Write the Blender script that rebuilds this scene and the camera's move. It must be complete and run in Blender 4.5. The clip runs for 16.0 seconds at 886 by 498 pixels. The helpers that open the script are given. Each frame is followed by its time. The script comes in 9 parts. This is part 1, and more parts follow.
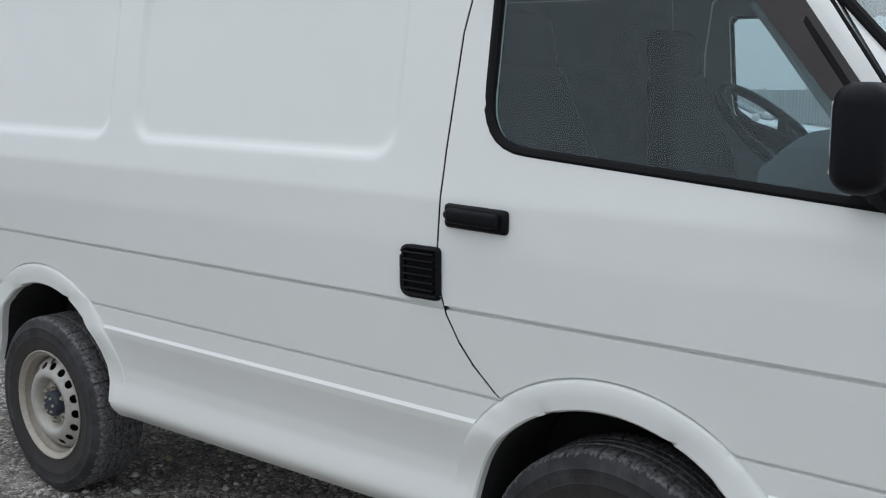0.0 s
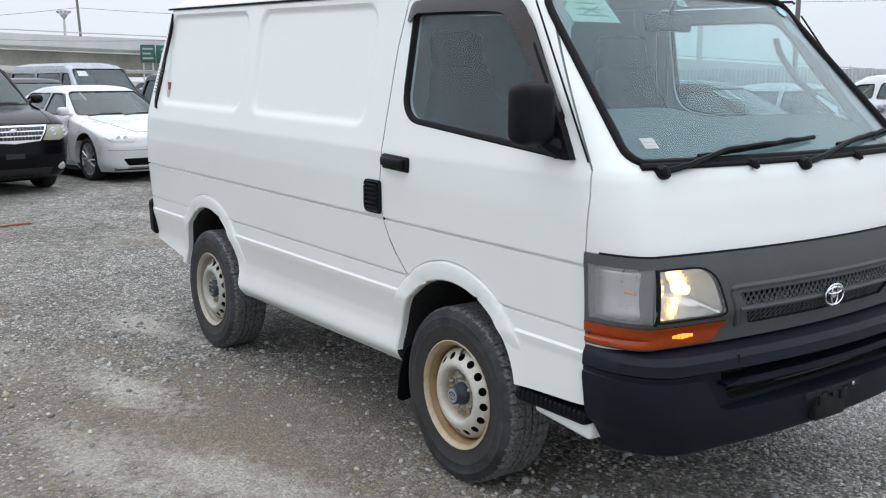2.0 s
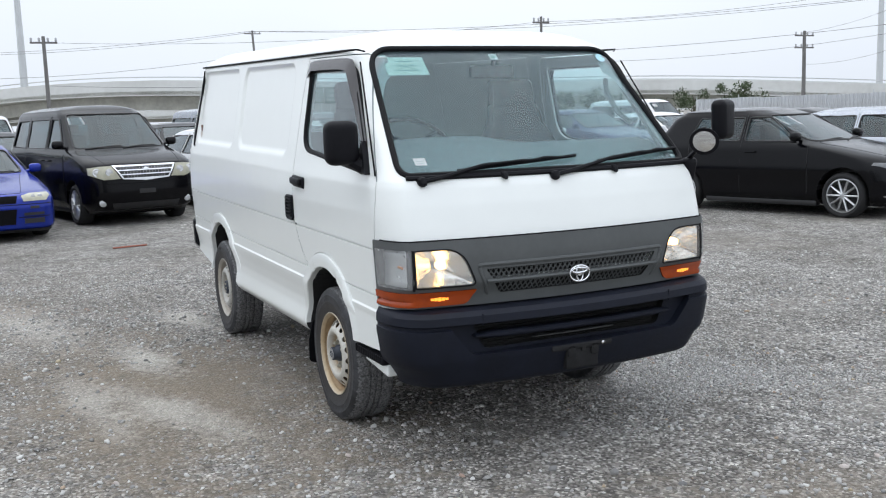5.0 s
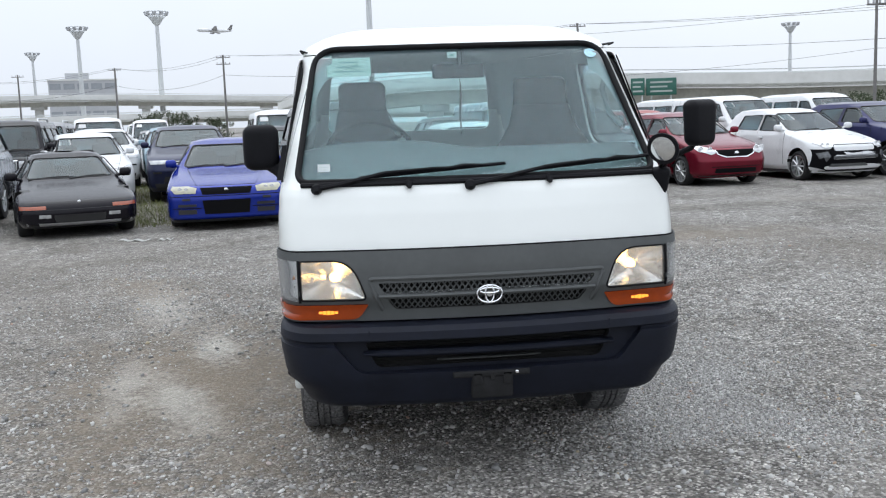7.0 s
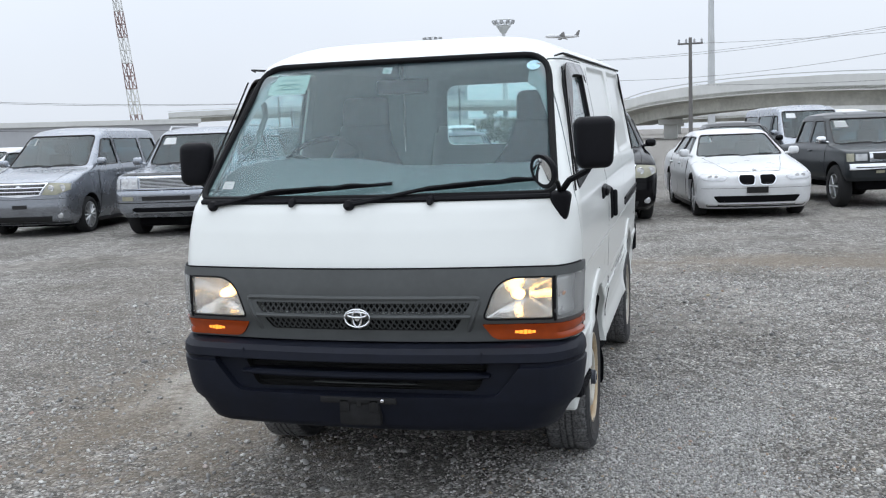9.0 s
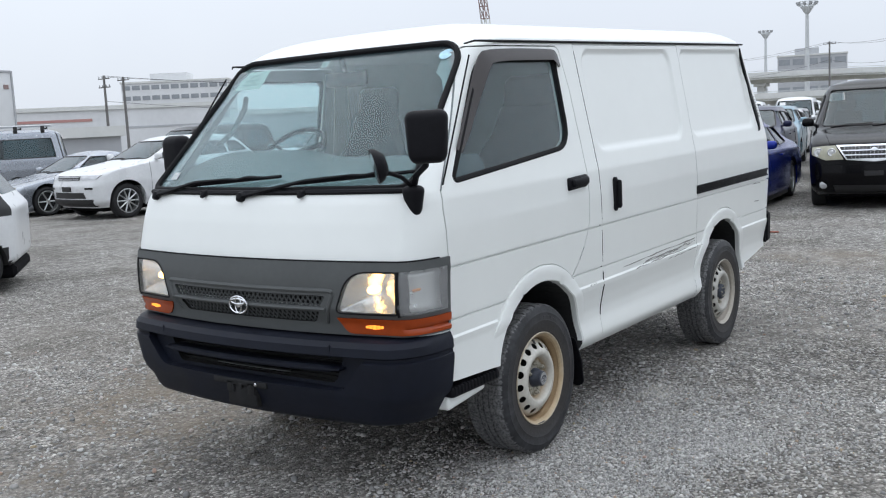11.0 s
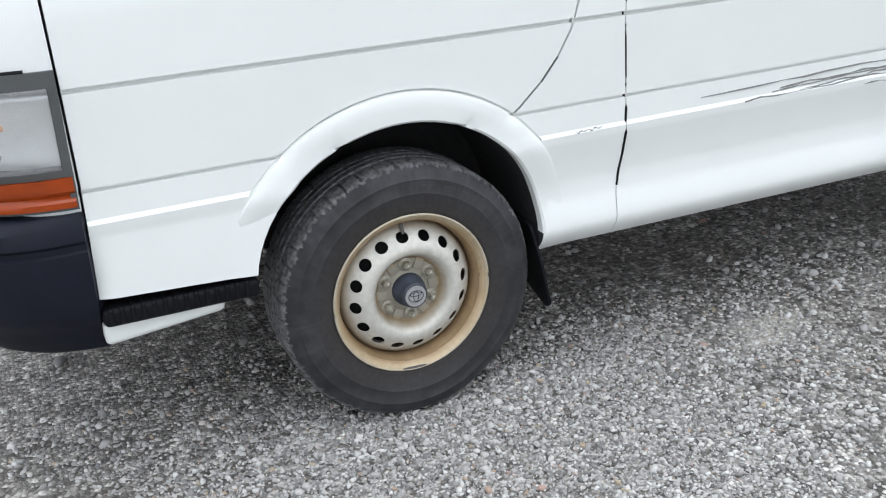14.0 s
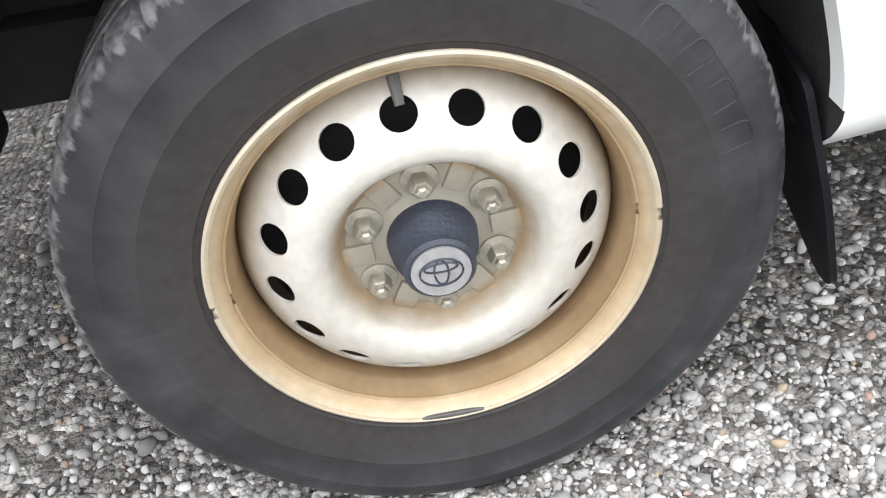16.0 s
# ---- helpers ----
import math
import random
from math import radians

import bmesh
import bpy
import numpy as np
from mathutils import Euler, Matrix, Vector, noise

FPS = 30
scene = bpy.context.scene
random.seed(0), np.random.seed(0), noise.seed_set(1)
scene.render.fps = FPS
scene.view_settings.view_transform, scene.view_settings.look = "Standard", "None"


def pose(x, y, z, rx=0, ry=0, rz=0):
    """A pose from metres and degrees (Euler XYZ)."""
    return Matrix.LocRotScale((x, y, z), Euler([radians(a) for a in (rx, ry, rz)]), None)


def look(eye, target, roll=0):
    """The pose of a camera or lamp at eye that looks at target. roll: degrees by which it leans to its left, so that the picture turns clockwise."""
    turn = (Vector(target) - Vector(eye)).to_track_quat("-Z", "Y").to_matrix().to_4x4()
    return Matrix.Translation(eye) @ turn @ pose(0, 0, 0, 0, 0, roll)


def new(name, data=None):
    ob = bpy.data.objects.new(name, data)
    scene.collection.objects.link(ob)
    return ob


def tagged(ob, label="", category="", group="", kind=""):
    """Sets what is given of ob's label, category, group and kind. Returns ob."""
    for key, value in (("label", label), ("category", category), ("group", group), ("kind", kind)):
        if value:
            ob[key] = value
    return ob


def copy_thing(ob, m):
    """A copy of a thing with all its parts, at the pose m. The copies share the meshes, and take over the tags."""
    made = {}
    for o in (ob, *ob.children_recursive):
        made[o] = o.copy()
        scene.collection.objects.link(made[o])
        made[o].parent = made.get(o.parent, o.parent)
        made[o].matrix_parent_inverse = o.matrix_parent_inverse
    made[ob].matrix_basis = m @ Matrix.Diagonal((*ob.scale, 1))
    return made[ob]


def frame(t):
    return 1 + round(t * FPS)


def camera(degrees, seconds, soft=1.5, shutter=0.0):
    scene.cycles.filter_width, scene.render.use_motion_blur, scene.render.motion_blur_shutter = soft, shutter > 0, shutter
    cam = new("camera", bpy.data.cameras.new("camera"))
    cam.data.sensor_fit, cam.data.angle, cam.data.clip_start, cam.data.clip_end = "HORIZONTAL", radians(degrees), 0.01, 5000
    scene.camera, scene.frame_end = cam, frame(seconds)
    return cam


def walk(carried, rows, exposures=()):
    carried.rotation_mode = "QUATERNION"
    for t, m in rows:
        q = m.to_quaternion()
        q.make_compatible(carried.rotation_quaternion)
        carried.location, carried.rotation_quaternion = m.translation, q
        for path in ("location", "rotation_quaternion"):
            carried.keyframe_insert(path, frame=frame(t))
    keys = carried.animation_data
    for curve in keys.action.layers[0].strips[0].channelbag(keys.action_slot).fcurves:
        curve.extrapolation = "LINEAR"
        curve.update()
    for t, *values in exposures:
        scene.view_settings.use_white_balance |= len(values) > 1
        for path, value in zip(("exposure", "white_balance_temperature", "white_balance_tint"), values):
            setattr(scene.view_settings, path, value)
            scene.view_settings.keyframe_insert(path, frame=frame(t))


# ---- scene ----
cam = camera(49.2, 16.0, soft=1.15, shutter=0.0)
PATH = [
    (0, (2.19, -2.78, 1.514), (0.983, -1.214, 1.209), -0.1),
    (0.5, (2.694, -2.835, 1.515), (1.35, -1.393, 1.176), 0.3),
    (1, (3.189, -2.902, 1.526), (1.703, -1.608, 1.184), 0.5),
    (1.5, (3.65, -2.924, 1.539), (2.107, -1.704, 1.174), 1.0),
    (2, (4.09, -2.961, 1.553), (2.485, -1.818, 1.208), -0.2),
    (2.5, (4.499, -2.923, 1.562), (2.838, -1.853, 1.251), -0.9),
    (3, (4.905, -2.971, 1.568), (3.223, -1.93, 1.273), -0.7),
    (3.5, (5.291, -2.939, 1.566), (3.595, -1.919, 1.277), -0.5),
    (4, (5.575, -2.957, 1.556), (3.866, -1.955, 1.286), -1.6),
    (4.2, (5.657, -2.901, 1.562), (3.937, -1.915, 1.297), -1.9),
    (6.3, (6.023, -1.256, 1.519), (4.102, -0.789, 1.218), -0.9),
    (6.5, (6.038, -1.071, 1.529), (4.101, -0.669, 1.232), -1.0),
    (7, (6.103, -0.57, 1.539), (4.13, -0.374, 1.274), -2.0),
    (7.5, (6.043, -0.111, 1.525), (4.059, -0.1, 1.272), -1.9),
    (8, (6.075, 0.383, 1.519), (4.098, 0.208, 1.273), -1.6),
    (8.5, (5.957, 0.832, 1.515), (3.998, 0.505, 1.274), -1.8),
    (8.7, (5.902, 1.007, 1.535), (3.955, 0.617, 1.298), -1.9),
    (10.8, (5.079, 2.893, 1.526), (3.434, 1.782, 1.278), -2.8),
    (11, (4.973, 3.04, 1.525), (3.363, 1.881, 1.273), -2.9),
    (11.5, (4.622, 3.406, 1.539), (3.092, 2.147, 1.263), -2.3),
    (12, (4.101, 3.522, 1.532), (2.645, 2.187, 1.218), -2.2),
    (12.5, (3.55, 3.602, 1.53), (2.189, 2.184, 1.16), -2.5),
    (13, (2.99, 3.489, 1.496), (1.774, 1.983, 0.993), -2.3),
    (13.5, (2.442, 3.311, 1.459), (1.477, 1.681, 0.82), -2.2),
    (14, (2.007, 2.915, 1.38), (1.255, 1.223, 0.625), -2.7),
    (14.5, (1.637, 2.49, 1.281), (1.112, 0.776, 0.395), -3.8),
    (15, (1.397, 2.004, 1.141), (1.067, 0.349, 0.068), -5.5),
    (15.5, (1.272, 1.716, 0.998), (1.076, 0.087, -0.146), -7.8),
    (16, (1.211, 1.522, 0.914), (1.096, -0.037, -0.333), -8.5),
]
EXPOSURES = [(0.0, -0.35, 6500, 10), (0.5, -0.25, 6500, 10), (1.0, -0.12, 6500, 10), (2.0, 0.06, 6500, 10), (3.5, 0.15, 6480, 10), (7.0, 0.13, 6470, 10), (10.8, -0.02, 6440, 10), (12.0, 0.06, 6440, 10), (13.0, 0.16, 6500, 10), (13.5, 0.35, 6520, 10), (14.0, 0.55, 6550, 10), (14.5, 0.72, 6620, 10), (15.0, 0.98, 6700, 11), (15.5, 1.24, 6830, 12), (16.0, 1.42, 6920, 13)]
walk(cam, [(t, look(eye, target, roll)) for t, eye, target, roll in PATH], EXPOSURES)

# ---- light: a bright overcast day ----
world = bpy.data.worlds.new("overcast_sky")
scene.world = world
world.use_nodes = True
wn, wl = world.node_tree.nodes, world.node_tree.links
sky = wn.new("ShaderNodeTexSky")
sky.sky_type, sky.sun_disc = "NISHITA", False
sky.sun_elevation, sky.sun_rotation = radians(58), radians(200)
sky.dust_density, sky.air_density, sky.ozone_density = 3.0, 1.0, 1.0
wtc = wn.new("ShaderNodeTexCoord")
wnoise = wn.new("ShaderNodeTexNoise")
wnoise.inputs["Scale"].default_value, wnoise.inputs["Detail"].default_value = 1.6, 5.0
wramp = wn.new("ShaderNodeValToRGB")
wramp.color_ramp.elements[0].position, wramp.color_ramp.elements[0].color = 0.3, (0.760, 0.82, 0.912, 1)
wramp.color_ramp.elements[1].position, wramp.color_ramp.elements[1].color = 0.7, (0.857, 0.915, 0.99, 1)
cloud = wn.new("ShaderNodeBackground")
cloud.inputs["Strength"].default_value = 1.0
clear = wn.new("ShaderNodeBackground")
clear.inputs["Strength"].default_value = 0.06
wmix = wn.new("ShaderNodeMixShader")
wmix.inputs["Fac"].default_value = 0.92
wl.new(wtc.outputs["Generated"], wnoise.inputs["Vector"])
wl.new(wnoise.outputs["Fac"], wramp.inputs["Fac"])
wl.new(wramp.outputs["Color"], cloud.inputs["Color"])
wsep, wgrad = wn.new("ShaderNodeSeparateXYZ"), wn.new("ShaderNodeMapRange")
wgrad.inputs["From Min"].default_value, wgrad.inputs["From Max"].default_value = 0.0, 1.0
wgrad.inputs["To Min"].default_value, wgrad.inputs["To Max"].default_value = 0.98, 2.08
wl.new(wtc.outputs["Generated"], wsep.inputs["Vector"])
wl.new(wsep.outputs["Z"], wgrad.inputs["Value"])
wl.new(wgrad.outputs["Result"], cloud.inputs["Strength"])
wl.new(sky.outputs["Color"], clear.inputs["Color"])
wl.new(clear.outputs["Background"], wmix.inputs[1])
wl.new(cloud.outputs["Background"], wmix.inputs[2])
wl.new(wmix.outputs["Shader"], wn["World Output"].inputs["Surface"])
sun = new("sun", bpy.data.lights.new("sun", "SUN"))
sun.data.energy, sun.data.angle, sun.data.color = 0.7, radians(76), (0.97, 0.98, 0.95)
sun.matrix_world = look((0, 0, 30), (4, 1.5, 12))


# ---- materials ----
def mat(name, col, rough=0.5, metal=0.0, vary=0.0, scale=8.0, bump=0.0, bscale=60.0, coat=0.0, col2=None, trans=0.0, emit=0.0, island=0.0, spec=0.5, rvary=0.25):
    """A principled material with colour variation at two scales and fine relief."""
    m = bpy.data.materials.new(name)
    m.use_nodes = True
    n, l = m.node_tree.nodes, m.node_tree.links
    p = n["Principled BSDF"]
    p.inputs["Roughness"].default_value, p.inputs["Metallic"].default_value = rough, metal
    p.inputs["Coat Weight"].default_value, p.inputs["Transmission Weight"].default_value = coat, trans
    p.inputs["Coat Roughness"].default_value = 0.06
    p.inputs["Specular IOR Level"].default_value = spec
    p.inputs["Base Color"].default_value = (*col, 1)
    if emit:
        p.inputs["Emission Color"].default_value, p.inputs["Emission Strength"].default_value = (*col, 1), emit
    tc = n.new("ShaderNodeTexCoord")
    if vary or col2:
        a, b = n.new("ShaderNodeTexNoise"), n.new("ShaderNodeTexNoise")
        a.inputs["Scale"].default_value, a.inputs["Detail"].default_value = scale, 6
        b.inputs["Scale"].default_value, b.inputs["Detail"].default_value = scale * 7.3, 3
        add = n.new("ShaderNodeMath")
        add.operation = "MULTIPLY_ADD"
        add.inputs[1].default_value, add.inputs[2].default_value = 0.35, 0.0
        mixf = n.new("ShaderNodeMath")
        mixf.operation = "MULTIPLY_ADD"
        mixf.inputs[1].default_value = 0.65
        ramp = n.new("ShaderNodeValToRGB")
        ramp.color_ramp.elements[0].position, ramp.color_ramp.elements[1].position = 0.35, 0.66
        lo = tuple(c * (1 - vary) for c in col)
        hi = tuple(min(1, c * (1 + vary)) for c in col)
        if col2:
            lo, hi = col, col2
        ramp.color_ramp.elements[0].color, ramp.color_ramp.elements[1].color = (*lo, 1), (*hi, 1)
        l.new(tc.outputs["Object"], a.inputs["Vector"])
        l.new(tc.outputs["Object"], b.inputs["Vector"])
        l.new(b.outputs["Fac"], add.inputs[0])
        l.new(a.outputs["Fac"], mixf.inputs[0])
        l.new(add.outputs[0], mixf.inputs[2])
        l.new(mixf.outputs[0], ramp.inputs["Fac"])
        l.new(ramp.outputs["Color"], p.inputs["Base Color"])
        rr = n.new("ShaderNodeMath")
        rr.operation = "MULTIPLY_ADD"
        rr.inputs[1].default_value, rr.inputs[2].default_value = rvary * (1 - metal), max(0.02, rough - 0.48 * rvary * (1 - metal))
        l.new(a.outputs["Fac"], rr.inputs[0])
        l.new(rr.outputs[0], p.inputs["Roughness"])
    if bump:
        t = n.new("ShaderNodeTexNoise")
        t.inputs["Scale"].default_value, t.inputs["Detail"].default_value = bscale, 4
        bm_ = n.new("ShaderNodeBump")
        bm_.inputs["Strength"].default_value, bm_.inputs["Distance"].default_value = bump, 0.01
        l.new(tc.outputs["Object"], t.inputs["Vector"])
        l.new(t.outputs["Fac"], bm_.inputs["Height"])
        l.new(bm_.outputs["Normal"], p.inputs["Normal"])
    return m


def glass_mat(name, tint, clear=0.8, rough=0.02, gloss=0.035, film=0.0):
    """Thin pane: a mix of see-through and mirror by Fresnel gloss, under a thin film of dust."""
    m = bpy.data.materials.new(name)
    m.use_nodes = True
    n, l = m.node_tree.nodes, m.node_tree.links
    n.remove(n["Principled BSDF"])
    tr, gl, mx, fr = n.new("ShaderNodeBsdfTransparent"), n.new("ShaderNodeBsdfGlossy"), n.new("ShaderNodeMixShader"), n.new("ShaderNodeLayerWeight")
    pw, ml = n.new("ShaderNodeMath"), n.new("ShaderNodeMath")
    pw.operation, ml.operation, pw.inputs[1].default_value = "POWER", "MULTIPLY_ADD", 4.0
    ml.inputs[1].default_value, ml.inputs[2].default_value = 0.8, gloss
    tr.inputs["Color"].default_value = (*[c * clear for c in tint], 1)
    gl.inputs["Roughness"].default_value = rough
    fr.inputs["Blend"].default_value = 0.5
    l.new(fr.outputs["Facing"], pw.inputs[0])
    l.new(pw.outputs[0], ml.inputs[0])
    l.new(ml.outputs[0], mx.inputs["Fac"])
    l.new(tr.outputs["BSDF"], mx.inputs[1])
    l.new(gl.outputs["BSDF"], mx.inputs[2])
    dust, over = n.new("ShaderNodeBsdfDiffuse"), n.new("ShaderNodeMixShader")
    dust.inputs["Color"].default_value = (0.54, 0.69, 0.76, 1)
    over.inputs["Fac"].default_value = film
    l.new(mx.outputs["Shader"], over.inputs[1])
    l.new(dust.outputs["BSDF"], over.inputs[2])
    l.new(over.outputs["Shader"], n["Material Output"].inputs["Surface"])
    return m


M_WHITE = mat("white_van_paint", (0.765, 0.785, 0.765), 0.32, vary=0.016, scale=1.1, coat=0.45, rvary=0.05)
M_ROOMTRIM = mat("grey_cab_trim", (0.24, 0.27, 0.275), 0.7, vary=0.15)
M_SEAT = mat("dark_seat_cloth", (0.024, 0.028, 0.033), 0.9, vary=0.2, bump=0.08, bscale=90)
M_WELL = mat("wheel_well_black", (0.015, 0.015, 0.016), 0.85, vary=0.3, bump=0.4, bscale=40)
M_GREYPL = mat("faded_grey_plastic", (0.070, 0.075, 0.076), 0.55, vary=0.10, scale=5, bump=0.12, bscale=500)
M_BUMPER = mat("navy_black_bumper_plastic", (0.007, 0.009, 0.017), 0.55, vary=0.25, scale=4, spec=0.22, bump=0.15, bscale=450)
M_BLACKPL = mat("black_plastic", (0.007, 0.007, 0.009), 0.5, vary=0.2, spec=0.12, bump=0.1, bscale=400)
M_BROWNPL = mat("smoked_brown_acrylic", (0.022, 0.016, 0.015), 0.15, vary=0.15)
M_RUBBER = mat("window_rubber", (0.008, 0.008, 0.009), 0.6, vary=0.2, spec=0.12)
M_GLASS = glass_mat("windscreen_glass", (0.885, 0.985, 0.985), 0.965, 0.10, gloss=0.018, film=0.048)
M_SIDEGLASS = glass_mat("tinted_side_glass", (0.90, 0.97, 0.98), 0.93, 0.06, gloss=0.022, film=0.025)


def lens_mat(name, haze):
    """Moulded lamp glass: mostly clear, with upright flutes and a milky, sun-aged bloom."""
    m = glass_mat(name, (0.97, 0.98, 0.98), 0.97, 0.05)
    n, l = m.node_tree.nodes, m.node_tree.links
    out = n["Material Output"]
    clear_part = out.inputs["Surface"].links[0].from_socket
    tc, wave, bmp, dif, mx = n.new("ShaderNodeTexCoord"), n.new("ShaderNodeTexWave"), n.new("ShaderNodeBump"), n.new("ShaderNodeBsdfDiffuse"), n.new("ShaderNodeMixShader")
    wave.bands_direction = "Y"
    wave.inputs["Scale"].default_value, wave.inputs["Distortion"].default_value = 26.0, 0.3
    bmp.inputs["Strength"].default_value, bmp.inputs["Distance"].default_value = 0.9, 0.004
    dif.inputs["Color"].default_value = (0.80, 0.81, 0.82, 1)
    mx.inputs["Fac"].default_value = haze
    l.new(tc.outputs["Object"], wave.inputs["Vector"])
    l.new(wave.outputs["Fac"], bmp.inputs["Height"])
    l.new(bmp.outputs["Normal"], dif.inputs["Normal"])
    l.new(clear_part, mx.inputs[1])
    l.new(dif.outputs["BSDF"], mx.inputs[2])
    l.new(mx.outputs["Shader"], out.inputs["Surface"])
    return m


M_LENS, M_CORNLENS = lens_mat("clear_lamp_lens", 0.08), lens_mat("milky_corner_lens", 0.14)
M_CHROME = mat("chrome", (0.75, 0.76, 0.78), 0.12, 1.0, vary=0.05)
M_REFLECT = mat("lamp_reflector", (0.92, 0.92, 0.91), 0.22, 0.85, bump=0.35, bscale=28)
M_AMBER = mat("amber_lens", (0.31, 0.044, 0.004), 0.2, vary=0.12, scale=30, coat=0.25, spec=0.3)


def tyre_material():
    """Weathered rubber: brown dust low on the sidewall, radial streaks, grey scuffs on shoulder and tread."""
    m = bpy.data.materials.new("tyre_rubber")
    m.use_nodes = True
    n, l = m.node_tree.nodes, m.node_tree.links
    p = n["Principled BSDF"]
    p.inputs["Roughness"].default_value = 0.62
    tc, flat, unit, big, ln = n.new("ShaderNodeTexCoord"), n.new("ShaderNodeVectorMath"), n.new("ShaderNodeVectorMath"), n.new("ShaderNodeVectorMath"), n.new("ShaderNodeVectorMath")
    flat.operation, unit.operation, big.operation, ln.operation = "MULTIPLY", "NORMALIZE", "SCALE", "LENGTH"
    flat.inputs[1].default_value = (1, 0, 1)
    big.inputs["Scale"].default_value = 22
    l.new(tc.outputs["Object"], flat.inputs[0])
    l.new(flat.outputs[0], unit.inputs[0])
    l.new(unit.outputs[0], big.inputs[0])
    l.new(flat.outputs[0], ln.inputs[0])

    def noise_tex(scale, detail, src):
        t = n.new("ShaderNodeTexNoise")
        t.inputs["Scale"].default_value, t.inputs["Detail"].default_value = scale, detail
        l.new(src, t.inputs["Vector"])
        return t.outputs["Fac"]

    def ramp(src, a, b, ca, cb):
        r = n.new("ShaderNodeValToRGB")
        for e, q, c in zip(r.color_ramp.elements, (a, b), (ca, cb)):
            e.position, e.color = q, (*c, 1)
        l.new(src, r.inputs["Fac"])
        return r.outputs["Color"]

    def mix(f, a, b):
        x = n.new("ShaderNodeMix")
        x.data_type = "RGBA"
        for s, v in ((0, f), (6, a), (7, b)):
            l.new(v, x.inputs[s])
        return x.outputs[2]

    streak, patch, fine = noise_tex(1.0, 4, big.outputs[0]), noise_tex(14, 4, tc.outputs["Object"]), noise_tex(90, 5, tc.outputs["Object"])
    rubber = mix(streak, ramp(patch, 0.35, 0.65, (0.006, 0.006, 0.008), (0.014, 0.014, 0.017)), ramp(patch, 0.35, 0.65, (0.016, 0.0165, 0.019), (0.060, 0.062, 0.067)))
    dust = ramp(fine, 0.3, 0.7, (0.019, 0.0165, 0.016), (0.032, 0.028, 0.026))
    scuff = ramp(fine, 0.30, 0.64, (0.026, 0.026, 0.027), (0.175, 0.175, 0.178))
    rad = n.new("ShaderNodeMath")
    rad.operation = "MULTIPLY_ADD"
    rad.inputs[1].default_value = 0.03
    l.new(patch, rad.inputs[0])
    l.new(ln.outputs["Value"], rad.inputs[2])
    col = mix(ramp(rad.outputs[0], 0.245, 0.318, (1, 1, 1), (0, 0, 0)), rubber, dust)
    wide = n.new("ShaderNodeVectorMath")
    wide.operation = "SCALE"
    wide.inputs["Scale"].default_value = 30
    l.new(unit.outputs[0], wide.inputs[0])
    chew = n.new("ShaderNodeMath")
    chew.operation, chew.inputs[1].default_value = "MULTIPLY_ADD", 0.034
    l.new(noise_tex(1.0, 6, wide.outputs[0]), chew.inputs[0])
    l.new(ln.outputs["Value"], chew.inputs[2])
    col = mix(ramp(chew.outputs[0], 0.3535, 0.3555, (0, 0, 0), (1, 1, 1)), col, scuff)
    l.new(col, p.inputs["Base Color"])
    b = n.new("ShaderNodeBump")
    b.inputs["Strength"].default_value, b.inputs["Distance"].default_value = 0.35, 0.003
    l.new(fine, b.inputs["Height"])
    l.new(b.outputs["Normal"], p.inputs["Normal"])
    return m


M_TYRE = tyre_material()


